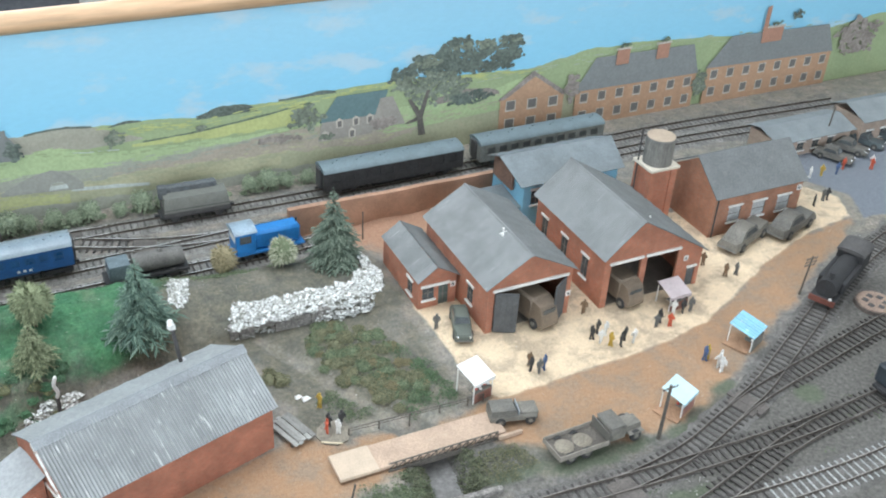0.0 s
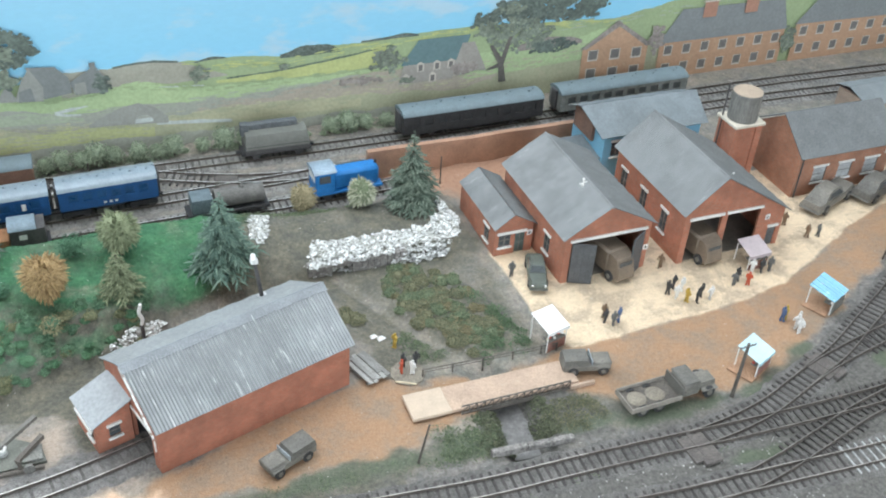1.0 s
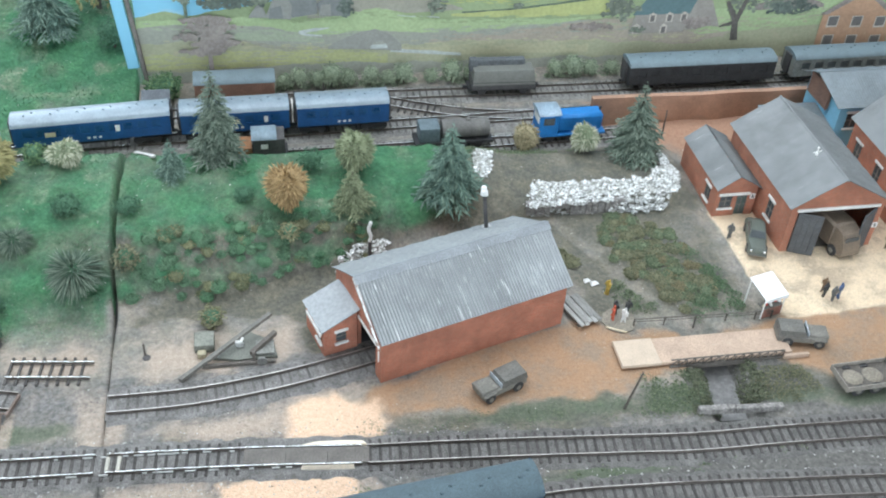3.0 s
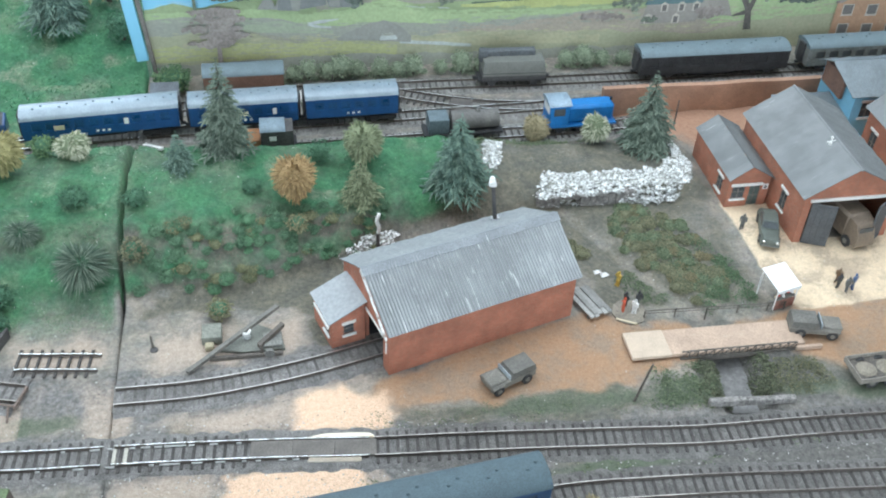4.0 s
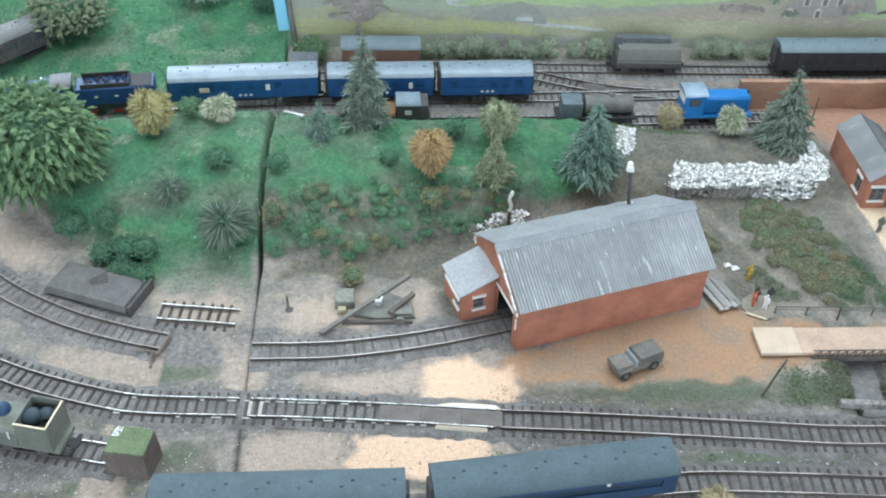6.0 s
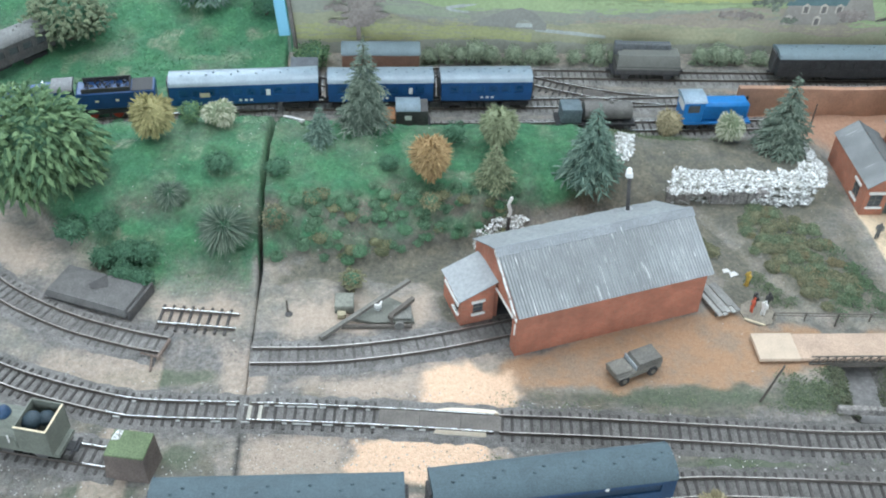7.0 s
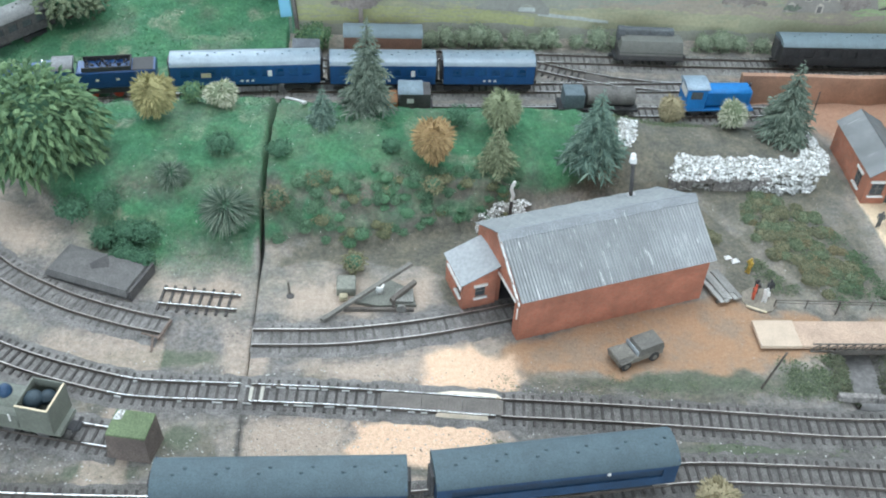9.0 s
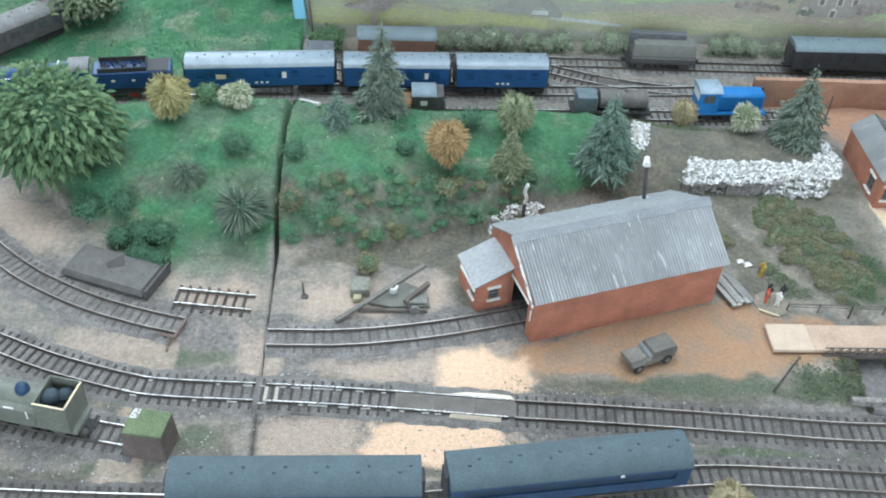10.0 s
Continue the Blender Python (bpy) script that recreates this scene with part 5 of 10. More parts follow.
track("spare", 0.0, [(-1, 2, B_)], "loose length of track panel lying on earth", bed=None, pitch=0.0078)
PLATE = mat("point_plate", (0.13, 0.115, 0.105), 0.8, var=0.3)
for x, y, turn in ((0.527, 0.4465, 3), (0.688, 0.4945, 20), (0.177, 0.9790, -6), (0.249, 0.9420, -16), (0.093, 0.9700, -4)):
    pm = thing("point_lever", pose(x, y, 0.0002, 0, 0, turn), "flat dark point lever plate set beside the turnout rails", "point lever", "point levers")
    part("plate", Geo().box(-0.012, 0.012, -0.0135, 0.0135, 0.0, 0.0026, 0.0004), PLATE, pm)
    part("tie_bar", Geo().box(-0.002, 0.002, -0.019, 0.019, 0.0012, 0.0031, 0.0003), PLATE, pm)
    part("lever_box", Geo().box(-0.006, 0.010, -0.0185, -0.0140, 0.0, 0.0040, 0.0005), PLATE, pm)


# ---- buildings ----
def corrugated(g, a, b, c, d, pitch, amp, thick=0.0008):
    """A ribbed sheet; a-b is the ridge line and d-c the eave below it. The ribs run from ridge to eave."""
    a, b, c, d = (Vector(p) for p in (a, b, c, d))
    n = max(4, int((b - a).length / pitch) * 4)
    up = (b - a).cross(d - a).normalized()
    if up.z < 0:
        up = -up
    pts = []
    for s in (1, 0):
        for row in range(4):
            v = row / 3
            for k in range(n + 1):
                u = k / n
                p = a.lerp(b, u).lerp(d.lerp(c, u), v)
                wave = amp * math.cos(2 * math.pi * k / 4) + 0.0003 * math.sin(k * 0.21 + row)
                pts.append((p + up * (wave + s * thick))[:])
    w = n + 1
    faces = [(r * w + k, r * w + k + 1, (r + 1) * w + k + 1, (r + 1) * w + k) for r in range(3) for k in range(n)]
    o = 4 * w
    faces += [(o + r * w + k, o + (r + 1) * w + k, o + (r + 1) * w + k + 1, o + r * w + k + 1) for r in range(3) for k in range(n)]
    faces += [(3 * w + k, 3 * w + k + 1, o + 3 * w + k + 1, o + 3 * w + k) for k in range(n)]
    faces += [(r * w, (r + 1) * w, o + (r + 1) * w, o + r * w) for r in range(3)] + [(r * w + n, o + r * w + n, o + (r + 1) * w + n, (r + 1) * w + n) for r in range(3)]
    return g.add(pts, faces)


def slab(g, a, b, c, d, thick=0.0012):
    """A flat roof slope with thickness; a-b ridge, d-c eave."""
    pts = [Vector(p) for p in (a, b, c, d)]
    up = (pts[1] - pts[0]).cross(pts[3] - pts[0]).normalized()
    if up.z < 0:
        up = -up
    return g.add([p[:] for p in pts] + [(p + up * thick)[:] for p in pts], [(0, 1, 2, 3), (7, 6, 5, 4), (0, 4, 5, 1), (1, 5, 6, 2), (2, 6, 7, 3), (3, 7, 4, 0)])


def wall_along(g, p, q, h, t, holes=(), z0=0.0):
    """A wall of thickness t to the left of the way from p to q, in one piece round its openings (u0, u1, z0, z1)."""
    p, q = Vector((*p, 0)), Vector((*q, 0))
    d = (q - p).normalized()
    keep = g.m
    g.m = keep @ Matrix.Translation(p) @ Matrix.Rotation(math.atan2(d.y, d.x), 4, "Z")
    n = (q - p).length
    us = sorted({0.0, n, *[u for o in holes for u in o[:2]]})
    zs = sorted({z0, h, *[z for o in holes for z in o[2:]]})
    full = {(i, k): not any(us[i] >= o[0] - 1e-9 and us[i + 1] <= o[1] + 1e-9 and zs[k] >= o[2] - 1e-9 and zs[k + 1] <= o[3] + 1e-9 for o in holes) for i in range(len(us) - 1) for k in range(len(zs) - 1)}
    at, pts, faces = {}, [], []

    def vert(i, k, back):
        if (i, k, back) not in at:
            at[i, k, back] = len(pts)
            pts.append((us[i], t if back else 0.0, zs[k]))
        return at[i, k, back]

    for (i, k), solid_ in full.items():
        if not solid_:
            continue
        c = ((i, k), (i + 1, k), (i + 1, k + 1), (i, k + 1))
        faces.append(tuple(vert(*e, 0) for e in c))
        faces.append(tuple(vert(*e, 1) for e in c[::-1]))
        for near, e0, e1 in (((i, k - 1), c[0], c[1]), ((i + 1, k), c[1], c[2]), ((i, k + 1), c[2], c[3]), ((i - 1, k), c[3], c[0])):
            if not full.get(near, False):
                faces.append((vert(*e0, 0), vert(*e0, 1), vert(*e1, 1), vert(*e1, 0)))
    g.add(pts, faces)
    g.m = keep
    return g


def opening_parts(ob, p, q, o, window=True, lintel=True, sill=True, panes=2, glass=None):
    """Glass, lintel, sill and glazing bars in one opening of a wall from p to q."""
    p, q = Vector((*p, 0)), Vector((*q, 0))
    d = (q - p).normalized()
    m = Matrix.Translation(p) @ Matrix.Rotation(math.atan2(d.y, d.x), 4, "Z")
    u0, u1, z0, z1 = o
    win = None
    if window:
        g = Geo()
        g.m = m
        g.box(u0, u1, 0.0012, 0.0018, z0, z1)
        win = part("window" if sill else "door", g, glass or GLASS_DARK, ob)
        g = Geo()
        g.m = m
        for k in range(panes + 1):
            u = u0 + (u1 - u0) * k / panes
            g.box(max(u0, u - 0.0004), min(u1, u + 0.0004), 0.0005, 0.0012, z0, z1)
        g.box(u0, u1, 0.0006, 0.0011, (z0 + z1) / 2 - 0.0003, (z0 + z1) / 2 + 0.0003)
        part("window_frame", g, WOOD_GREY, win)
    if lintel:
        g = Geo()
        g.m = m
        g.box(u0 - 0.0015, u1 + 0.0015, -0.0012, 0.001, z1, z1 + 0.0028, 0.0003)
        part("lintel", g, WHITE, ob)
    if sill:
        g = Geo()
        g.m = m
        g.box(u0 - 0.0015, u1 + 0.0015, -0.0018, 0.001, z0 - 0.002, z0, 0.0003)
        part("sill", g, WHITE, ob)


def gable(g, x0, x1, y, t, z0, apex_x, z1, z0r=None):
    """A gable triangle standing on a wall, facing along y."""
    z0r = z0 if z0r is None else z0r
    g.add([(x0, y, z0), (x1, y, z0r), (apex_x, y, z1), (x0, y + t, z0), (x1, y + t, z0r), (apex_x, y + t, z1)], [(0, 1, 2), (5, 4, 3), (0, 3, 4, 1), (1, 4, 5, 2), (2, 5, 3, 0)])


def sign(ob, x, y, z, w=0.0055, h=0.006):
    """A small white notice whose writing is too small to read."""
    s = part("notice_board", Geo().box(x, x + w, y - 0.0009, y, z, z + h, 0.0002), WHITE, ob)
    g = Geo()
    for k in range(3):
        g.box(x + 0.0012, x + w - 0.0012 - 0.0006 * k, y - 0.0012, y - 0.00085, z + h * (0.25 + 0.22 * k), z + h * (0.25 + 0.22 * k) + 0.0007)
    part("lettering", g, GLASS_DARK, s)


# long engine shed beside the clay road
shed = thing("engine_shed", pose(0.1215, 0.5562, 0, 0, 0, 16.7), "orange brick engine shed with silver corrugated roof beside the clay road", "shed")
LEN, DEP, EAVE, TOP = 0.1690, 0.093, 0.0460, 0.0755
for a_, b_, holes in (((0, 0), (LEN, 0), ()), ((LEN, 0.003), (LEN, DEP - 0.003), ()), ((LEN, DEP), (0, DEP), ()), ((0, DEP - 0.003), (0, 0.003), [(DEP - 0.006 - 0.044, DEP - 0.006 - 0.008, 0.0, 0.036)])):
    part("wall", wall_along(Geo(), a_, b_, EAVE, 0.003, holes), BRICK_SHED, shed)
for x in (0.0, LEN - 0.003):
    part("gable", Geo().add([(x, 0, EAVE), (x, DEP, EAVE), (x, DEP / 2, TOP - 0.001), (x + 0.003, 0, EAVE), (x + 0.003, DEP, EAVE), (x + 0.003, DEP / 2, TOP - 0.001)], [(0, 2, 1), (3, 4, 5), (0, 3, 5, 2), (1, 2, 5, 4), (0, 1, 4, 3)]), BRICK_SHED, shed)
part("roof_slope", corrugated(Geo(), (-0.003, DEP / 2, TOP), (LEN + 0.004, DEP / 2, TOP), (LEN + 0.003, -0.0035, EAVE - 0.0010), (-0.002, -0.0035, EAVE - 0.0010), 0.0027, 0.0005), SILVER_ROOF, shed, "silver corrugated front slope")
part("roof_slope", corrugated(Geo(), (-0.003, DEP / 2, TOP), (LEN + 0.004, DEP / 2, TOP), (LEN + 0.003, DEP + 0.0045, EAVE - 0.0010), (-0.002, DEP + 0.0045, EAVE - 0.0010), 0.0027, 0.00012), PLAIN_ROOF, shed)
ridge = Geo()
slab(ridge, (-0.004, DEP / 2, TOP + 0.0012), (LEN + 0.005, DEP / 2, TOP + 0.0012), (LEN + 0.005, DEP / 2 - 0.006, TOP - 0.003), (-0.004, DEP / 2 - 0.006, TOP - 0.003), 0.0006)
slab(ridge, (-0.004, DEP / 2, TOP + 0.0012), (LEN + 0.005, DEP / 2, TOP + 0.0012), (LEN + 0.005, DEP / 2 + 0.006, TOP - 0.003), (-0.004, DEP / 2 + 0.006, TOP - 0.003), 0.0006)
part("ridge_capping", ridge, mat("capping_grey", (0.265, 0.285, 0.30), 0.6, 0.1, var=0.2, big=40), shed)
g = Geo()
g.solid([(-0.0045, -0.0035, EAVE - 0.0035), (-0.003, -0.0035, EAVE - 0.0035), (-0.0045, -0.0035, EAVE - 0.0010), (-0.003, -0.0035, EAVE - 0.0010), (-0.0045, DEP / 2, TOP - 0.002), (-0.003, DEP / 2, TOP - 0.002), (-0.0045, DEP / 2, TOP + 0.0008), (-0.003, DEP / 2, TOP + 0.0008)])
part("bargeboard", g, mat("chipped_white_paint", (0.70, 0.70, 0.68), 0.6, var=0.15, dirt=(0.30, 0.22, 0.18), dirt_at=(0.5, 0.56)), shed)
g = Geo()
g.box(-0.0012, 0.0, 0.009, 0.045, 0.034, 0.0365, 0.0003).box(-0.001, 0.0008, 0.004, 0.0052, 0.020, 0.032, 0.0003)
part("door_lintel", g, WHITE, shed)
part("floor_slab", Geo().box(0.003, LEN - 0.003, 0.003, DEP - 0.003, 0.0, 0.0004), DARK_INSIDE, shed)
CU, CV = 0.1375, 0.0835
ch = part("chimney", Geo().tube((CU, CV, 0.044), (CU - 0.0055, CV, 0.0895), 0.0019, 0.0016, 12), DARK_WAGON, shed, "slim dark stove chimney")
part("chimney_cowl", Geo().tube((CU - 0.0055, CV, 0.0895), (CU - 0.0056, CV, 0.0905), 0.0023, 0.0023, 12), DARK_WAGON, ch)
smoke = Geo()
for k in range(7):
    r = random.Random(k)
    smoke.ball((CU - 0.0056 + r.uniform(-0.0014, 0.0014) - 0.0003 * k, CV + r.uniform(-0.001, 0.001), 0.0910 + 0.0012 * k), 0.0026, 0.0022, 7, 5)
WOOL = mat("cotton_wool", (0.82, 0.82, 0.80), 0.95, var=0.08, bump=0.5, fine=1500)
part("cotton_smoke", smoke, WOOL, ch, "white cotton-wool smoke")
part("flashing", Geo().box(CU - 0.0035, CU + 0.0035, CV - 0.005, CV + 0.004, 0.0530, 0.0555, 0.0005), mat("lead_white", (0.55, 0.56, 0.57), 0.6), ch)

office = thing("lean_to_office", shed.matrix_world @ pose(-0.0305, 0.0445, 0), "small brick lean-to with plain grey sheet roof beside the shed door", "shed")
W, D2 = 0.0290, 0.040
hole = (0.0105, 0.0195, 0.0125, 0.0235)
part("wall", wall_along(Geo(), (0, 0), (W, 0), 0.0285, 0.0025, [hole]), BRICK_SHED, office)
part("wall", wall_along(Geo(), (W, 0.0025), (W, D2), 0.0285, 0.0025), BRICK_SHED, office)
part("wall", wall_along(Geo(), (W, D2), (0, D2), 0.0285, 0.0025), BRICK_SHED, office)
part("wall", wall_along(Geo(), (0, D2 - 0.0025), (0, 0.0025), 0.0285, 0.0025, [(0.022, 0.032, 0.011, 0.021)]), BRICK_SHED, office)
for y in (0, D2 - 0.0025):
    part("gable", Geo().add([(0, y, 0.0285), (W, y, 0.0285), (W, y, 0.0395), (0, y + 0.0025, 0.0285), (W, y + 0.0025, 0.0285), (W, y + 0.0025, 0.0395)], [(0, 1, 2), (5, 4, 3), (0, 2, 5, 3), (1, 4, 5, 2)]), BRICK_SHED, office)
opening_parts(office, (0, 0), (W, 0), hole, panes=1)
opening_parts(office, (0, D2 - 0.0025), (0, 0.0025), (0.022, 0.032, 0.011, 0.021))
part("roof", slab(Geo(), (W + 0.004, -0.0020, 0.0440), (W + 0.001, D2 + 0.001, 0.0410), (-0.0025, D2 + 0.001, 0.0285), (-0.0025, -0.0020, 0.0290), 0.0009), SHEET_SILVER, office)
part("bargeboard", Geo().box(-0.0038, -0.0026, -0.0015, D2 - 0.01, 0.0250, 0.0283, 0.0003), WHITE, office)
pipe = thing("stove_pipe", pose(0.130, 0.704, float(height(0.130, 0.704)) - 0.002), "dark stove pipe with white cotton smoke on the bank", "chimney")
part("pipe", Geo().tube((0, 0, 0.0), (0, 0, 0.026), 0.0018, 0.0016, 8), DARK_WAGON, pipe)
pipe_smoke = Geo()
for k in range(9):
    pipe_smoke.ball((0.0010 * math.sin(k * 0.9), 0, 0.0272 + 0.0024 * k), 0.0017, 0.0026, 6, 4)
part("cotton_smoke", pipe_smoke, WOOL, pipe, "white cotton-wool smoke")


def depot(name, label, x0, x1, y0, y1, eave, apex, top, doors, side_windows, right=None, ribs=0.0024, beam=0.0445):
    """A gabled workshop with its doors in the front gable. right: x and height of a lower eave on that side."""
    ob = thing(name, pose(0, 0, 0), label, "workshop", "brick workshops round the sand yard")
    xr, zr = right or (x1, eave)
    part("wall", wall_along(Geo(), (x0, y0), (x1, y0), eave, 0.003, [(a - x0, b - x0, 0.0, h) for a, b, h in doors]), BRICK, ob)
    part("wall", wall_along(Geo(), (x0, y1), (x0, y0 + 0.003), eave, 0.003, side_windows), BRICK, ob)
    part("wall", wall_along(Geo(), (x1, y1), (x0 + 0.003, y1), eave, 0.003), BRICK, ob)
    for y in (y0, y1 - 0.003):
        g = Geo()
        zx = max(eave, top - (x1 - apex) * (top - zr) / (xr - apex) - 0.0003) if right else eave
        g.solid([(px, py, pz) for py in (y, y + 0.003) for px, pz in ((x0, eave), (x1, eave), (x1, zx), (apex, top))])
        part("gable", g, BRICK, ob)
    if right:
        part("wall", wall_along(Geo(), (x1, y0), (xr, y0), zr, 0.003, [(0.0127, 0.0237, 0.0, 0.024)]), BRICK, ob)
        part("gable", Geo().add([(x1, y0, zr), (xr, y0, zr), (x1, y0, zx), (x1, y0 + 0.003, zr), (xr, y0 + 0.003, zr), (x1, y0 + 0.003, zx)], [(0, 1, 2), (5, 4, 3), (1, 4, 5, 2), (0, 2, 5, 3)]), BRICK, ob)
        part("wall", wall_along(Geo(), (xr, y0 + 0.003), (xr, y1), zr, 0.003), BRICK, ob)
    else:
        part("wall", wall_along(Geo(), (x1, y0 + 0.003), (x1, y1 - 0.003), eave, 0.003), BRICK, ob)
    for o in side_windows:
        opening_parts(ob, (x0, y1), (x0, y0 + 0.003), o)
    for a, b, h in doors:
        part("door_beam", Geo().box(a - 0.002, b + 0.002, y0 - 0.0016, y0 + 0.0005, h, h + 0.0032, 0.0004), WHITE, ob)
    k = (top - eave) / (apex - x0)
    over = 0.0042
    # left slope paler, right slope darker: side shading put into the roof colours
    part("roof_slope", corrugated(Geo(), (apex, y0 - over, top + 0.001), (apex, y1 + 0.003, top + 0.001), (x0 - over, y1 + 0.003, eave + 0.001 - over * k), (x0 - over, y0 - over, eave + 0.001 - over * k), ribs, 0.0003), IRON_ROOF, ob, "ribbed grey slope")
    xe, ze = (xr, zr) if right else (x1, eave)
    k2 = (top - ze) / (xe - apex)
    part("roof_slope", corrugated(Geo(), (apex, y0 - over, top + 0.001), (apex, y1 + 0.003, top + 0.001), (xe + over, y1 + 0.003, ze + 0.001 - over * k2), (xe + over, y0 - over, ze + 0.001 - over * k2), ribs, 0.0001), SLATE, ob, "smooth grey slope coloured darker as the shaded side")
    part("ridge_capping", Geo().tube((apex, y0 - over - 0.0005, top + 0.0013), (apex, y1 + 0.0035, top + 0.0013), 0.0013, n=8), IRON_ROOF, ob)
    part("floor_slab", Geo().box(x0 + 0.003, xr - 0.003, y0 + 0.003, y1 - 0.003, -0.001, 0.0003), mat("oily_floor", (0.22, 0.19, 0.16), 0.8), ob)
    return ob


d1 = depot("workshop", "red brick workshop with open doors and ribbed grey roof", 0.5165, 0.6095, 0.6745, 0.812, 0.0545, 0.5595, 0.0815, [(0.5235, 0.6035, 0.0470)], [(0.096, 0.108, 0.014, 0.034)])
leaf = Geo().box(0, 0.023, -0.0009, 0.0009, 0.0006, 0.0465, 0.0003)
for k in range(4):
    leaf.box(0.0005 + 0.0056 * k, 0.0056 * k + 0.0052, -0.0013, -0.0008, 0.002, 0.0450, 0.0002)
for x, turn in ((0.5240, -24), (0.6030, 214)):
    dl = part("door_leaf", leaf, DOOR_GREY, d1, "open dark grey boarded door leaf")
    dl.matrix_local = pose(x, 0.6740, 0, 0, 0, turn)
part("roof_vent", Geo().tube((0.5515, 0.7225, 0.0782), (0.5580, 0.7195, 0.0818), 0.0006, n=6).tube((0.5520, 0.7180, 0.0788), (0.5572, 0.7240, 0.0815), 0.0006, n=6).tube((0.5545, 0.721, 0.0770), (0.5545, 0.721, 0.0850), 0.0007, n=6).ball((0.5545, 0.721, 0.0846), 0.0014, 0.0010).box(0.5515, 0.5535, 0.7165, 0.7200, 0.0780, 0.0815, 0.0004), WHITE, d1, "small white roof vent fan")
sign(d1, 0.6045, 0.6745, 0.022)
d2 = depot("workshop", "larger red brick workshop with two doorways and ribbed grey roof", 0.6435, 0.7358, 0.668, 0.801, 0.062, 0.681, 0.0955, [(0.6505, 0.6870, 0.0508), (0.6940, 0.7335, 0.0508)], [(0.012, 0.024, 0.018, 0.042), (0.052, 0.064, 0.018, 0.042), (0.092, 0.104, 0.018, 0.042)], (0.7645, 0.0445))
sign(d2, 0.7415, 0.668, 0.0345)
part("door", Geo().box(0.7488, 0.7592, 0.6692, 0.6700, 0.0, 0.024), DOOR_GREY, d2)
part("door_beam", Geo().box(0.7475, 0.7605, 0.6664, 0.6685, 0.024, 0.0268, 0.0003), WHITE, d2)
part("roof_vent", Geo().tube((0.706, 0.690, 0.075), (0.706, 0.690, 0.0835), 0.0010, n=8), WHITE, d2)

d0 = thing("workshop", pose(0, 0, 0), "low brick workshop annex with ribbed roof and white lintel", "workshop", "brick workshops round the sand yard")
ax0, ax1, ay0, ay1 = 0.4720, 0.5135, 0.734, 0.822
win, dor = (0.0045, 0.0175, 0.010, 0.0245), (0.0220, 0.0330, 0.0, 0.0245)
part("wall", wall_along(Geo(), (ax0, ay0), (ax1, ay0), 0.033, 0.0025, [win, dor]), BRICK, d0)
part("wall", wall_along(Geo(), (ax0, ay1), (ax0, ay0 + 0.0025), 0.033, 0.0025, [(0.062, 0.074, 0.008, 0.024)]), BRICK, d0)
part("wall", wall_along(Geo(), (ax1, ay1), (ax0 + 0.0025, ay1), 0.033, 0.0025), BRICK, d0)
part("wall", wall_along(Geo(), (ax1, ay0 + 0.0025), (ax1, ay1 - 0.0025), 0.033, 0.0025), BRICK, d0)
g = Geo()
gable(g, ax0, ax1, ay0, 0.0025, 0.033, 0.491, 0.0465)
part("gable", g, BRICK, d0)
g = Geo()
gable(g, ax0, ax1, ay1 - 0.0025, 0.0025, 0.033, 0.491, 0.0465)
part("gable", g, BRICK, d0)
opening_parts(d0, (ax0, ay0), (ax1, ay0), win, lintel=False)
opening_parts(d0, (ax0, ay0), (ax1, ay0), dor, lintel=False, sill=False, glass=mat("green_grey_door", (0.09, 0.12, 0.11), 0.5))
opening_parts(d0, (ax0, ay1), (ax0, ay0 + 0.0025), (0.062, 0.074, 0.008, 0.024))
part("lintel", Geo().box(ax0 + 0.0025, ax0 + 0.0345, ay0 - 0.0014, ay0 + 0.0005, 0.0245, 0.0275, 0.0003), WHITE, d0)
sign(d0, ax0 + 0.0350, ay0, 0.0195)
# the annex roof has the same painted light and shaded slopes
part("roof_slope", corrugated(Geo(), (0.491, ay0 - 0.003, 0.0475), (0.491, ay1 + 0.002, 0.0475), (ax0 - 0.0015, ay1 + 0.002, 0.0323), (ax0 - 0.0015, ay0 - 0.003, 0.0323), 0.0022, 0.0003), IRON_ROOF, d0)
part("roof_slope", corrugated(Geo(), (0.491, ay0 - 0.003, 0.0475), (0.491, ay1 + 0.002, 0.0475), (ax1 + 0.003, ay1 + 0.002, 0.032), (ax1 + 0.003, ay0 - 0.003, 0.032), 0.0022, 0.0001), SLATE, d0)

# blue-walled store behind the workshops
store = thing("store_building", pose(0, 0, 0), "sky-blue walled store with grey pitched roof behind the workshops", "building")
part("wall", wall_along(Geo(), (0.642, 0.829), (0.765, 0.829), 0.058, 0.003, [(0.010, 0.024, 0.030, 0.048), (0.040, 0.054, 0.030, 0.048)]), SKY_BLUE, store)
part("wall", wall_along(Geo(), (0.642, 0.896), (0.642, 0.832), 0.058, 0.003), SKY_BLUE, store)
part("wall", wall_along(Geo(), (0.765, 0.832), (0.765, 0.896), 0.058, 0.003), SKY_BLUE, store)
part("wall", wall_along(Geo(), (0.765, 0.899), (0.642, 0.899), 0.058, 0.003), SKY_BLUE, store)
for x in (0.642, 0.762):
    part("gable", Geo().add([(x, 0.829, 0.058), (x, 0.899, 0.058), (x, 0.866, 0.075), (x + 0.003, 0.829, 0.058), (x + 0.003, 0.899, 0.058), (x + 0.003, 0.866, 0.075)], [(0, 2, 1), (3, 4, 5), (0, 3, 5, 2), (1, 2, 5, 4)]), SKY_BLUE, store)
opening_parts(store, (0.642, 0.829), (0.765, 0.829), (0.010, 0.024, 0.030, 0.048))
opening_parts(store, (0.642, 0.829), (0.765, 0.829), (0.040, 0.054, 0.030, 0.048))
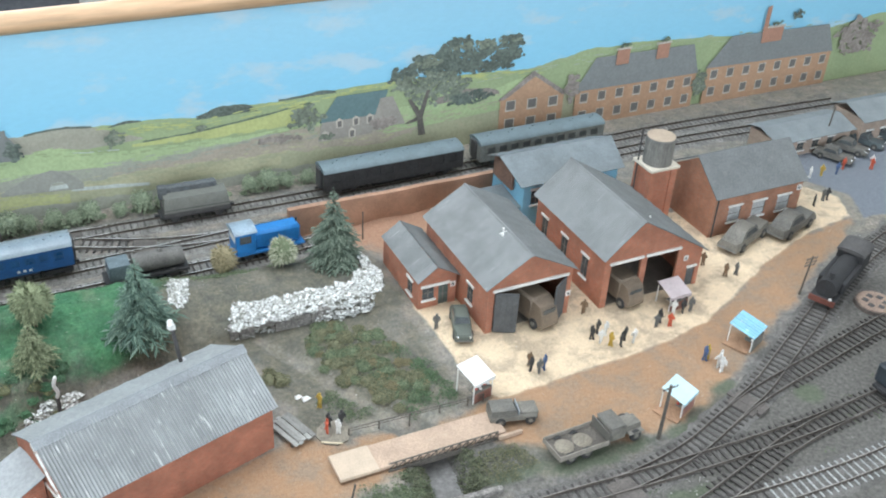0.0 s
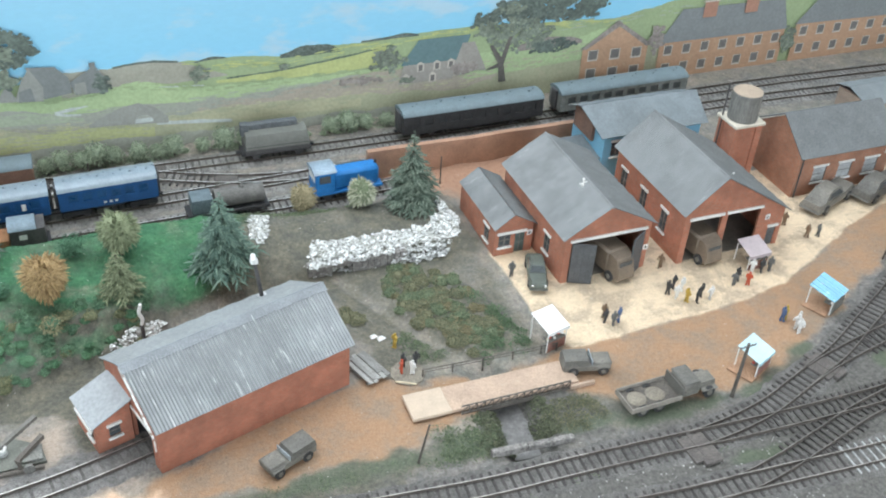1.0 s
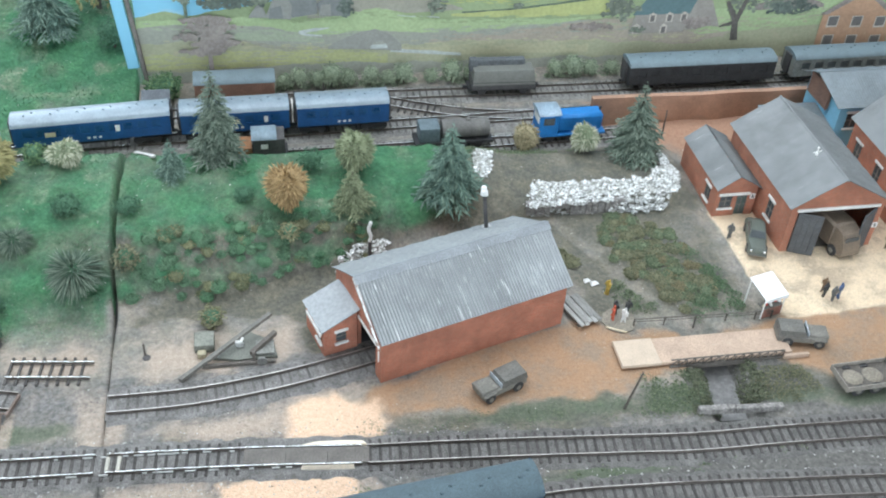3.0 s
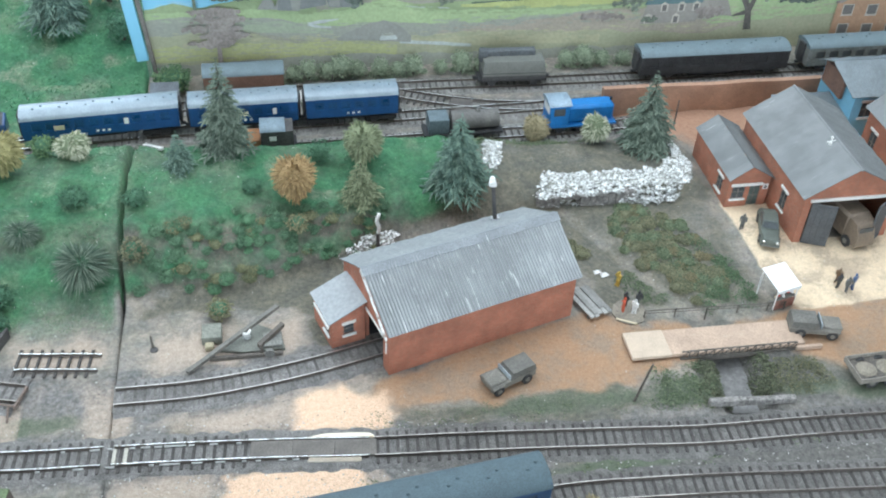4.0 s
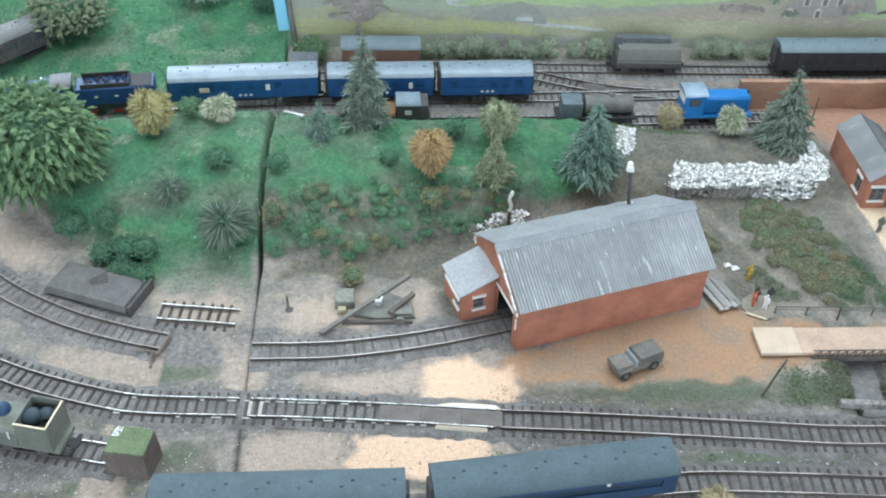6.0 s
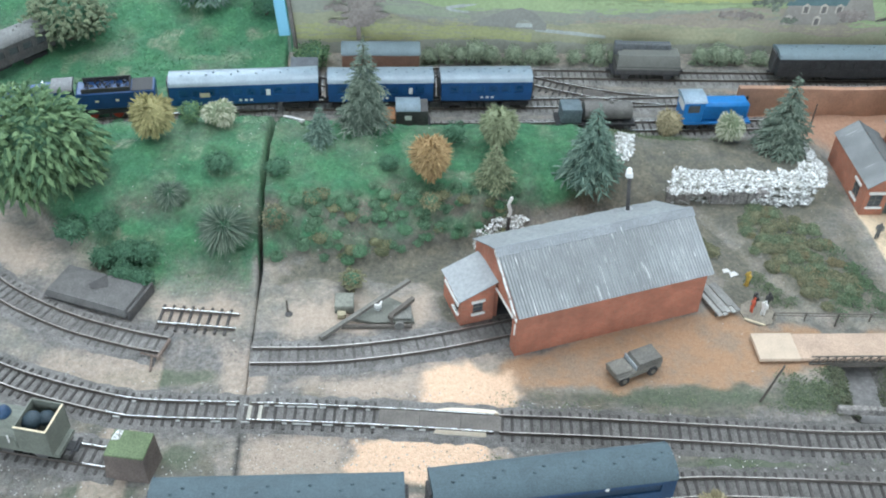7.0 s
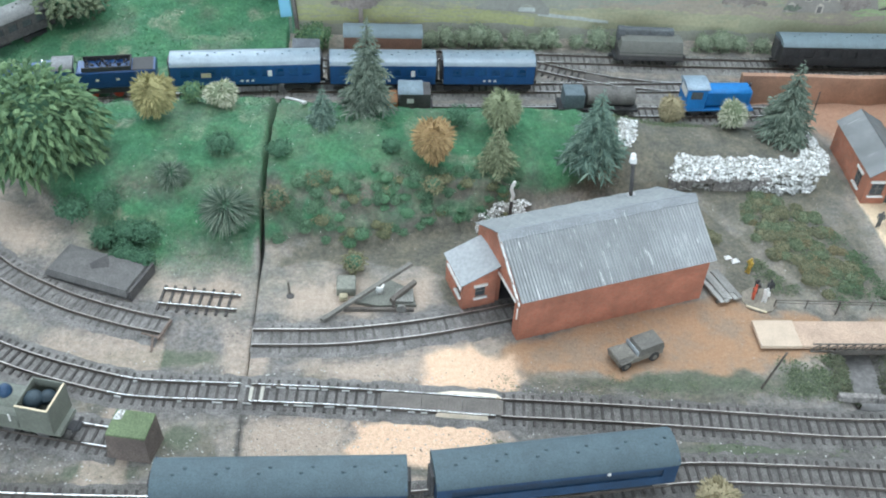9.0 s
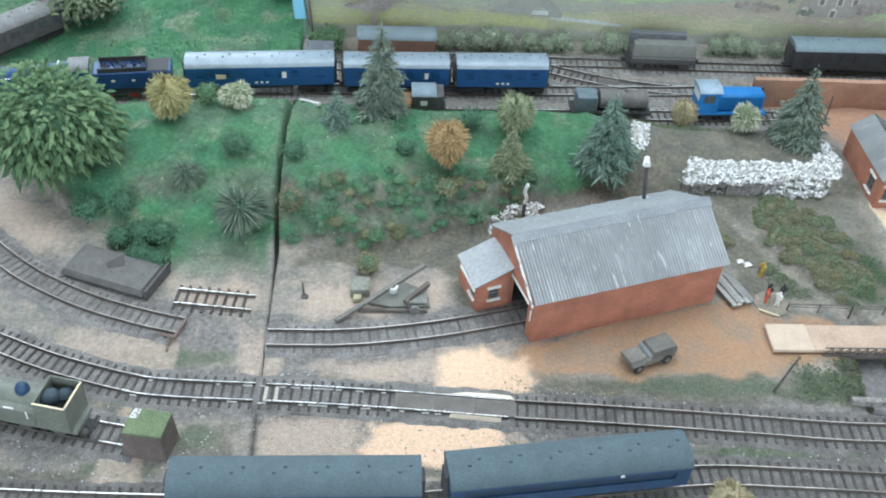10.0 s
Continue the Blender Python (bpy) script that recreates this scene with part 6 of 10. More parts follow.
part("roof_slope", corrugated(Geo(), (0.629, 0.867, 0.0765), (0.778, 0.867, 0.0765), (0.771, 0.824, 0.0575), (0.635, 0.824, 0.0575), 0.003, 0.00012), BLUE_ROOF, store)
part("roof_slope", corrugated(Geo(), (0.629, 0.867, 0.0765), (0.778, 0.867, 0.0765), (0.772, 0.904, 0.0575), (0.635, 0.904, 0.0575), 0.003, 0.00012), BLUE_ROOF, store)
part("gable_boarding", Geo().box(0.6375, 0.6415, 0.850, 0.892, 0.040, 0.0655, 0.0005), mat("brown_boarding", (0.20, 0.12, 0.09), 0.8), store)
low = thing("lean_to_store", pose(0, 0, 0), "low store with blue-grey roof behind the brick workshop", "building")
part("wall", Geo().box(0.578, 0.660, 0.838, 0.872, 0, 0.027, 0.0005), BLUE_ROOF, low)
part("roof", slab(Geo(), (0.574, 0.876, 0.033), (0.664, 0.876, 0.033), (0.664, 0.832, 0.027), (0.574, 0.832, 0.027)), BLUE_ROOF, low)
part("end_board", Geo().box(0.5735, 0.576, 0.834, 0.873, 0.0, 0.030, 0.0004), DARK_WAGON, low)

# brown brick offices at the far end of the yard
off = thing("office_building", pose(0, 0, 0), "brown brick office with slate roof and white-silled windows", "building")
ox0, ox1, oy0, oy1 = 0.8345, 0.9625, 0.737, 0.822
wins = [(0.0230, 0.0410, 0.0155, 0.0345), (0.0575, 0.0765, 0.0155, 0.0345), (0.0940, 0.1130, 0.0155, 0.0345)]
part("wall", wall_along(Geo(), (ox0, oy0), (ox1, oy0), 0.052, 0.003, wins), BRICK_BROWN, off)
part("wall", wall_along(Geo(), (ox0, oy1), (ox0, oy0 + 0.003), 0.052, 0.003), BRICK_BROWN, off)
part("wall", wall_along(Geo(), (ox1, oy0 + 0.003), (ox1, oy1), 0.052, 0.003), BRICK_BROWN, off)
part("wall", wall_along(Geo(), (ox1, oy1), (ox0 + 0.003, oy1), 0.052, 0.003), BRICK_BROWN, off)
for x in (ox0, ox1 - 0.003):
    part("gable", Geo().add([(x, oy0, 0.052), (x, oy1, 0.052), (x, 0.7765, 0.083), (x + 0.003, oy0, 0.052), (x + 0.003, oy1, 0.052), (x + 0.003, 0.7765, 0.083)], [(0, 2, 1), (3, 4, 5), (0, 3, 5, 2), (1, 2, 5, 4)]), BRICK_BROWN, off)
for o in wins:
    opening_parts(off, (ox0, oy0), (ox1, oy0), o, glass=mat("pale_window_glass", (0.46, 0.47, 0.47), 0.6), panes=1)
part("roof_slope", slab(Geo(), (ox0 - 0.002, 0.7765, 0.0845), (ox1 + 0.003, 0.7765, 0.0845), (ox1 + 0.003, oy0 - 0.004, 0.0505), (ox0 - 0.002, oy0 - 0.004, 0.0505)), SLATE, off)
part("roof_slope", slab(Geo(), (ox0 - 0.002, 0.7765, 0.0845), (ox1 + 0.003, 0.7765, 0.0845), (ox1 + 0.003, oy1 + 0.006, 0.051), (ox0 - 0.002, oy1 + 0.006, 0.051)), SLATE, off)
sign(off, 0.9545, oy0, 0.038, 0.0065, 0.007)
part("downpipe", Geo().tube((ox0 + 0.004, oy0 - 0.0012, 0), (ox0 + 0.004, oy0 - 0.0012, 0.05), 0.0009, n=6), DARK_WAGON, off)

# water tower
tower = thing("water_tower", pose(0.7925, 0.797, 0) @ Matrix.Diagonal((0.88, 0.88, 1.0, 1.0)), "brick water tower with round grey iron tank", "water tower")
g = Geo().box(-0.0185, 0.0185, -0.0165, 0.0165, 0, 0.072)
for sx in (-1, 1):
    for sy in (-1, 1):
        g.box(sx * 0.0155 - 0.0045, sx * 0.0155 + 0.0045, sy * 0.0135 - 0.0045, sy * 0.0135 + 0.0045, 0, 0.0715)
part("pier", g, BRICK, tower)
part("cap_slab", Geo().box(-0.0225, 0.0225, -0.0205, 0.0205, 0.072, 0.0755, 0.0006), mat("cream_stone", (0.66, 0.60, 0.50), 0.8, var=0.12), tower)
tank = part("tank", Geo().tube((0, 0, 0.0755), (0, 0, 0.1075), 0.0185, 0.0187, 32), TANK_GREY, tower)
part("tank_top", Geo().tube((0, 0, 0.1075), (0, 0, 0.1080), 0.0180, 0.0178, 32), TAN_TOP, tank, "tan tank cover")
hoops = Geo()
for z in (0.078, 0.0935, 0.1062):
    hoops.tube((0, 0, z), (0, 0, z + 0.0007), 0.0190, 0.0190, 32)
part("hoops", hoops, TANK_GREY, tank)
part("pipe", Geo().tube((-0.0205, 0.012, 0.0), (-0.0205, 0.012, 0.114), 0.0011, n=8), DARK_WAGON, tower)

# old low sheds past the offices
TAN_WALL = brick_mat("faded_tan_brick", (0.44, 0.335, 0.27), (0.46, 0.40, 0.34))
for x0, x1, y0, y1, h, rise, label in ((1.035, 1.165, 0.858, 0.908, 0.026, 0.008, "low grey-roofed shed by the car park"), (1.176, 1.36, 0.852, 0.905, 0.037, 0.012, "low shed with blue-grey roof by the car park")):
    ob = thing("low_shed", pose(0, 0, 0), label, "shed")
    bays = [(u, u + 0.011, 0.008, 0.019) for u in np.arange(0.012, x1 - x0 - 0.015, 0.026)]
    part("wall", wall_along(Geo(), (x0, y0), (x1, y0), h, 0.003, bays), TAN_WALL, ob)
    part("wall", wall_along(Geo(), (x1, y0 + 0.003), (x1, y1 - 0.003), h, 0.003), TAN_WALL, ob)
    part("wall", wall_along(Geo(), (x1, y1), (x0, y1), h, 0.003), TAN_WALL, ob)
    part("wall", wall_along(Geo(), (x0, y1 - 0.003), (x0, y0 + 0.003), h, 0.003), TAN_WALL, ob)
    for o in bays:
        opening_parts(ob, (x0, y0), (x1, y0), o)
    ym = (y0 + y1) / 2 + 0.006
    part("roof_slope", corrugated(Geo(), (x0 - 0.004, ym, h + rise), (x1 + 0.004, ym, h + rise), (x1 + 0.004, y0 - 0.006, h - 0.001), (x0 - 0.004, y0 - 0.006, h - 0.001), 0.003, 0.00015), PALE_ROOF, ob)
    part("roof_slope", corrugated(Geo(), (x0 - 0.004, ym, h + rise), (x1 + 0.004, ym, h + rise), (x1 + 0.004, y1 + 0.004, h + 0.001), (x0 - 0.004, y1 + 0.004, h + 0.001), 0.003, 0.00015), PALE_ROOF, ob)

# ---- bridge over the stream ----
bridge = thing("road_bridge", pose(0.3195, 0.5445, 0.0, 0, 0, -0.5), "sandy-decked girder road bridge over the stream", "bridge")
BL, BW = 0.149, 0.0285
part("deck", Geo().box(0, BL, 0, BW, 0.0015, 0.0052, 0.0006), DECK, bridge)
part("deck_end", Geo().box(-0.001, 0.033, -0.0005, BW + 0.0005, 0.0020, 0.0056, 0.0006), mat("pale_deck", (0.57, 0.455, 0.35), 0.85, var=0.12), bridge, "paler patched deck end")
for y in (-0.0022,):
    gg = part("girder", Geo().box(0.040, 0.140, y, y + 0.0013, -0.0030, 0.0018, 0.0002).box(0.040, 0.140, y, y + 0.0011, 0.0086, 0.0098, 0.0002), WOOD_DARK, bridge)
    br = Geo()
    for k in range(14):
        xa, xb = 0.040 + k * 0.1 / 14, 0.040 + (k + 1) * 0.1 / 14
        br.tube((xa, y + 0.0006, 0.0015), (xb, y + 0.0006, 0.0090), 0.00045, n=5).tube((xb, y + 0.0006, 0.0015), (xb, y + 0.0006, 0.0090), 0.00045, n=5)
    part("lattice", br, WOOD_DARK, gg)
for x in (0.066, 0.108):
    part("pier", Geo().box(x - 0.003, x + 0.003, 0.001, BW - 0.001, -0.016, 0.0015, 0.0004), STONE, bridge)
part("approach_kerb", Geo().box(0.140, 0.163, -0.004, -0.001, 0.0, 0.0045, 0.0005), DECK, bridge)
fence = thing("fence", pose(0, 0, 0), "thin dark wooden fence along the back of the bridge", "fence")
pts = [(0.345, 0.5935), (0.372, 0.5925), (0.400, 0.5915), (0.428, 0.5905), (0.455, 0.5895), (0.470, 0.589)]
for (xa, ya), (xb, yb) in zip(pts, pts[1:]):
    part("fence_rail", Geo().tube((xa, ya, 0.0085), (xb, yb, 0.0085), 0.0006, n=5).tube((xa, ya, 0.0055), (xb, yb, 0.0055), 0.0004, n=5), WOOD_DARK, fence)
for xa, ya in pts:
    zf = float(height(xa, ya))
    part("post", Geo().tube((xa, ya, min(zf, 0) - 0.001), (xa, ya, 0.0092), 0.0008, n=6), WOOD_DARK, fence)
kerb = thing("stone_weir", pose(0.3655, 0.4935, 0, 0, 0, -4), "grey stone slab kerb at the mouth of the stream", "kerb")
part("slab", Geo().box(0, 0.030, -0.0028, 0.0028, -0.001, 0.0052, 0.0006), STONE, kerb)
part("slab", Geo().box(0.0303, 0.070, -0.0026, 0.0026, -0.001, 0.0048, 0.0006), STONE, kerb)

# ---- quarry wall with its culvert ----
quarry = thing("retaining_wall", pose(0, 0, 0), "low grey stone retaining wall with a culvert arch under white rocks", "stone wall")
g = Geo()
rng = random.Random(5)
x = 0.288
while x < 0.382:
    z, row = 0.0, 0
    w = rng.uniform(0.006, 0.010)
    while z < 0.0125:
        h = rng.uniform(0.0028, 0.004)
        if not (0.309 < x + w / 2 < 0.327 and z < 0.010):
            g.box(x + 0.0001, x + w - 0.0002, 0.7535 + rng.uniform(-0.0008, 0.0006) - 0.002 * math.sin((x - 0.29) * 20), 0.760, z - 0.002, z + h - 0.0002, 0.0004)
        z += h
    x += w
part("stonework", g, STONE, quarry)
# black block behind the arch, painting in the shade of the culvert
part("culvert", Geo().box(0.308, 0.328, 0.7575, 0.7605, -0.006, 0.0115), DARK_INSIDE, quarry, "dark block giving shade to the culvert opening")
g = Geo()
for k in range(9):
    a = math.pi * (k + 0.5) / 9
    keep = g.m
    g.m = pose(0.318, 0.7545, 0.002) @ Matrix.Rotation(-(a - math.pi / 2), 4, "Y") @ pose(0, 0, 0.0105)
    g.box(-0.0017, 0.0017, -0.0025, 0.0025, 0, 0.003, 0.0003)
    g.m = keep
part("arch", g, STONE, quarry)


def rocks(label, outline, count, z_of, seed, size):
    """A spill of broken white plaster rock inside an outline, each piece a jagged hull."""
    ob = thing("rock_face", pose(0, 0, 0), label, "rocks", "white plaster rock faces")
    rng = random.Random(seed)
    xs, ys = [p[0] for p in outline], [p[1] for p in outline]
    g, made, cuts = Geo(), 0, []
    while made < count:
        x, y = rng.uniform(min(xs), max(xs)), rng.uniform(min(ys), max(ys))
        if float(inside(np.array([x]), np.array([y]), outline)[0]) < 0:
            continue
        made += 1
        before = (len(g.v), len(g.f))
        s = size * (0.45 + 1.25 * rng.random() ** 2.2)
        z = float(height(x, y)) + z_of(x, y)
        turn = rng.uniform(0, 6.28)
        pts = []
        for k in range(7):
            d = Vector((rng.gauss(0, 1.3), rng.gauss(0, 0.8), rng.gauss(0, 0.34))).normalized() * s * rng.uniform(0.55, 1.35)
            d = Vector((d.x * math.cos(turn) - d.y * math.sin(turn), d.x * math.sin(turn) + d.y * math.cos(turn), d.z))
            pts.append((x + d.x, y + d.y, z + d.z))
        g.solid(pts)
        cuts.append((before, (len(g.v), len(g.f))))
    cell = 0.0016
    nx, ny = int((max(xs) - min(xs)) / cell) + 1, int((max(ys) - min(ys)) / cell) + 1
    gx, gy = np.meshgrid(np.linspace(min(xs), max(xs), nx), np.linspace(min(ys), max(ys), ny))
    ok = inside(gx, gy, outline) + 0.004 * (vnoise(gx, gy, 0.006, seed + 5) - 0.5) > 0.0005
    crag = (vnoise(gx, gy, 0.005, seed) - 0.4) * size * 0.9 + (vnoise(gx, gy, 0.0022, seed + 1) - 0.5) * size * 0.7
    lift_ = np.vectorize(z_of)(gx, gy)
    skin = Geo()
    at = {}
    for j in range(ny - 1):
        for i in range(nx - 1):
            quad = [(j, i), (j, i + 1), (j + 1, i + 1), (j + 1, i)]
            if all(ok[q] for q in quad):
                for q in quad:
                    if q not in at:
                        at[q] = len(skin.v)
                        skin.v.append((gx[q], gy[q], float(height(gx[q], gy[q]) + min(lift_[q], 0.004) + crag[q])))
                skin.f.append(tuple(at[q] for q in quad))
    if skin.f:
        part("rock_skin", skin, ROCK_DUSTY, ob, smooth=False)
    for k in range(4):
        q = Geo()
        for n0, n1 in cuts[k::4]:
            q_start = n0[0]
            q.add(g.v[n0[0] : n1[0]], [tuple(i - q_start for i in f) for f in g.f[n0[1] : n1[1]]])
        part("rock", q, ROCK, ob, smooth=False)
    return ob


def bank(x, y):
    return 0.0002 + 0.0022 * max(0.0, min(1.0, (y - 0.757) / 0.02)) * (0.6 + 0.6 * float(vnoise(np.array([x]), np.array([y]), 0.012, 77)[0]))


rocks("broken white plaster rock face above the retaining wall", [(0.291, 0.755), (0.300, 0.783), (0.33, 0.778), (0.38, 0.780), (0.415, 0.779), (0.431, 0.792), (0.443, 0.806), (0.447, 0.838), (0.4515, 0.838), (0.452, 0.815), (0.457, 0.793), (0.449, 0.767), (0.432, 0.755), (0.41, 0.752), (0.372, 0.7535)], 820, bank, 1, 0.0030)
rocks("white plaster rock running down the face of the bank", [(0.286, 0.7505), (0.290, 0.7545), (0.436, 0.7545), (0.428, 0.7495), (0.41, 0.7475), (0.378, 0.7495), (0.37, 0.7515)], 260, lambda x, y: (0.0130 if x < 0.372 else 0.0005) + (0.0170 - (0.0130 if x < 0.372 else 0.0)) * float(lattice(x * 917, y * 713, 3)) * (1.0 if y > 0.751 else 0.4), 4, 0.0032)
rocks("small spill of white plaster rock beside the fir", [(0.243, 0.795), (0.249, 0.835), (0.27, 0.835), (0.262, 0.80), (0.252, 0.785)], 150, lambda x, y: 0.0008, 2, 0.0026)
rocks("white rock rubble behind the engine shed", [(0.094, 0.688), (0.104, 0.702), (0.118, 0.712), (0.145, 0.722), (0.148, 0.712), (0.122, 0.700), (0.108, 0.690)], 130, lambda x, y: 0.0012, 3, 0.0034)
bank_wall = thing("retaining_wall", pose(0, 0, 0), "long brown earth-coloured wall below the rear coaches", "wall")
xs = np.linspace(0.396, 0.655, 40)
yw = 0.904 + 0.010 * (xs - 0.396)
zw = 0.0335 + 0.0015 * vnoise(xs, xs * 0, 0.04, 19) - 0.010 * (xs - 0.396)
pts, n = [], len(xs)
for dy, top_ in ((0.0, 0), (-0.0005, 1), (0.006, 1), (0.007, 0)):
    pts += [(x, y + dy + (0.002 * math.sin(x * 90) if not top_ else 0), z if top_ else -0.003) for x, y, z in zip(xs, yw, zw)]
g = Geo().add(pts, [(r * n + k, r * n + k + 1, (r + 1) * n + k + 1, (r + 1) * n + k) for r in range(3) for k in range(n - 1)] + [(0, n, 2 * n, 3 * n), (n - 1, 2 * n - 1, 3 * n - 1, 4 * n - 1)])
part("wall_face", g, mat("terracotta_render", (0.42, 0.245, 0.165), 0.9, var=0.2, big=40, dirt=(0.34, 0.22, 0.16)), bank_wall)

# ---- rolling stock ----
def wheelset(ob, xs, r, material, width=0.0165, z=None, n=14):
    """Pairs of wheels on the rails, each a tyre with a boss."""
    for x in xs:
        for s in (-1, 1):
            y = s * width / 2
            w = part("wheel", Geo().tube((x, y - 0.0011, r), (x, y + 0.0011, r), r, r, n).tube((x, y - 0.0016, r), (x, y + 0.0016, r), r * 0.35, r * 0.35, 8), material, ob)


def arch_roof(w, z0, rise, t=0.0009, n=10):
    """Outline (y, z) of a coach roof."""
    top = [(w / 2 * math.cos(a), z0 + rise * math.sin(a)) for a in np.linspace(0, math.pi, n)]
    return top + [(-w / 2 + t, z0 - t * 0.4), (w / 2 - t, z0 - t * 0.4)]


def coach(m, length, label, body, roof, stripe=None, windows=7, height_=0.038, width=0.030, glass=None, letters=False, base=0.0125, rise=0.0075):
    """A bogie coach along its own x, standing on the rail tops."""
    ob = thing("railway_coach", m, label, "railway coach", "coaches")
    h = length / 2
    panes = []
    step_u = (length - 0.014) / windows
    for k in range(windows):
        u = -h + 0.007 + step_u * k
        edge = 0.18 if windows > 1 else 0.02
        panes.append((u + step_u * edge, u + step_u * (1 - edge)))
    side = Geo()
    z1, z2 = base + (height_ - base) * 0.42, base + (height_ - base) * 0.80
    for s in (-1, 1):
        y0, y1 = (width / 2 - 0.001, width / 2) if s > 0 else (-width / 2, -width / 2 + 0.001)
        side.box(-h, h, y0, y1, base, z1).box(-h, h, y0, y1, z2, height_)
        edges = [-h] + [e for p in panes for e in p] + [h]
        for a, b in zip(edges[::2], edges[1::2]):
            side.box(a, b, y0, y1, z1, z2)
    for x in (-h, h - 0.001):
        side.box(x, x + 0.001, -width / 2 + 0.001, width / 2 - 0.001, base, height_ + rise * 0.5)
    side.box(-h + 0.001, h - 0.001, -width / 2 + 0.001, width / 2 - 0.001, base, base + 0.001)
    body_ob = part("body", side, body, ob)
    for a, b in panes:
        part("window", Geo().box(a, b, -width / 2 + 0.0012, -width / 2 + 0.0016, z1, z2), glass or GLASS_DARK, body_ob)
        part("window", Geo().box(a, b, width / 2 - 0.0016, width / 2 - 0.0012, z1, z2), glass or GLASS_DARK, body_ob)
    if stripe:
        part("waist_line", Geo().box(-h, h, -width / 2 - 0.0002, -width / 2, z1 - 0.0016, z1 - 0.0008), stripe, body_ob)
    rf = part("roof", Geo().prism(arch_roof(width + 0.0012, height_, rise), -h - 0.0006, h + 0.0006), roof, ob)
    vent = Geo().box(-0.0012, 0.0012, -0.0009, 0.0009, -0.0005, 0.0010, 0.0004).mesh("roof_vent", roof)
    for k in range(12):
        v = new("roof_vent", vent)
        v.parent = rf
        v.matrix_local = pose(-h + length * (k // 2 + 0.5) / 6 + 0.0072 * (k % 2), 0.0023 if k % 2 else -0.0023, height_ + rise)
    part("underframe", Geo().box(-h + 0.004, h - 0.004, -width * 0.36, width * 0.36, base - 0.003, base, 0.0004).box(-h * 0.3, h * 0.3, -width * 0.3, width * 0.3, base - 0.0065, base - 0.003, 0.0004), BLACK_LOCO, ob)
    for x in (-h + length * 0.16, h - length * 0.16):
        bg = part("bogie", Geo().box(x - 0.014, x + 0.014, -0.0115, -0.0098, 0.004, 0.0088, 0.0005).box(x - 0.014, x + 0.014, 0.0098, 0.0115, 0.004, 0.0088, 0.0005).box(x - 0.003, x + 0.003, -0.0098, 0.0098, 0.005, 0.0092), BLACK_LOCO, ob)
        for dx in (-0.009, 0.009):
            for s in (-1, 1):
                part("wheel", Geo().tube((x + dx, s * 0.0083 - 0.001, 0.0048), (x + dx, s * 0.0083 + 0.001, 0.0048), 0.0048, n=12), DARK_WAGON, bg)
    for x in (-h, h):
        s = math.copysign(1, x)
        part("gangway", Geo().box(min(x, x + s * 0.0032), max(x, x + s * 0.0032), -0.006, 0.006, base, height_ + 0.002, 0.0006), DARK_INSIDE, ob)
        part("coupling", Geo().box(min(x, x + s * 0.006), max(x, x + s * 0.006), -0.0015, 0.0015, 0.006, 0.0085, 0.0003), BLACK_LOCO, ob)
    if letters:
        bars = Geo()
        for k in range(3):
            bars.box(-0.006 + k * 0.0055, -0.0032 + k * 0.0055, -width / 2 - 0.0002, -width / 2, base + 0.003, base + 0.0052)
        part("lettering", bars, WHITE, body_ob)
    return ob


def on_track(name, x, z=0.0040):
    px, py, turn = along(name, x)
    return pose(px, py, z, 0, 0, turn)


# blue express on the rear main line
loco = thing("steam_locomotive", on_track("main_rear", -0.3425), "royal blue express steam locomotive with red wheels on the rear line", "locomotive")
h = 0.054
boiler = Geo().tube((-h + 0.004, 0, 0.0265), (0.018, 0, 0.0275), 0.0098, 0.0108, 24)
part("boiler", boiler, BLUE_LOCO, loco)
part("smokebox", Geo().tube((-h - 0.0005, 0, 0.0262), (-h + 0.0105, 0, 0.0265), 0.0098, 0.0100, 24).tube((-h - 0.002, 0, 0.0262), (-h - 0.0005, 0, 0.0262), 0.007, 0.0085, 20), BLACK_LOCO, loco)
part("firebox", Geo().box(0.014, 0.033, -0.0108, 0.0108, 0.014, 0.0375, 0.004), BLUE_LOCO, loco)
part("running_board", Geo().box(-h + 0.001, 0.036, -0.0128, 0.0128, 0.0135, 0.0150, 0.0004).box(-h + 0.018, 0.012, -0.0130, -0.0118, 0.0150, 0.0195, 0.0004).box(-h + 0.018, 0.012, 0.0118, 0.0130, 0.0150, 0.0195, 0.0004), BLUE_LOCO, loco)
cab = part("cab", Geo().box(0.030, 0.046, -0.0130, -0.0120, 0.0145, 0.0360, 0.0003).box(0.030, 0.046, 0.0120, 0.0130, 0.0145, 0.0360, 0.0003).box(0.030, 0.0312, -0.012, 0.012, 0.0145, 0.0375, 0.0003), BLUE_LOCO, loco)
part("cab_roof", Geo().prism(arch_roof(0.027, 0.0365, 0.0045), 0.0285, 0.049), mat("cab_roof_grey", (0.16, 0.165, 0.17), 0.6), cab)
part("chimney", Geo().tube((-h + 0.0065, 0, 0.035), (-h + 0.0065, 0, 0.0410), 0.0024, 0.0027, 14), BLACK_LOCO, loco)
part("dome", Geo().ball((-0.012, 0, 0.0375), 0.0033, 0.0035, 12, 8), BLUE_LOCO, loco)
part("safety_valves", Geo().tube((0.020, -0.002, 0.037), (0.020, -0.002, 0.0405), 0.0009, n=8).tube((0.020, 0.002, 0.037), (0.020, 0.002, 0.0405), 0.0009, n=8), RAIL_BRIGHT, loco)
puff = Geo()
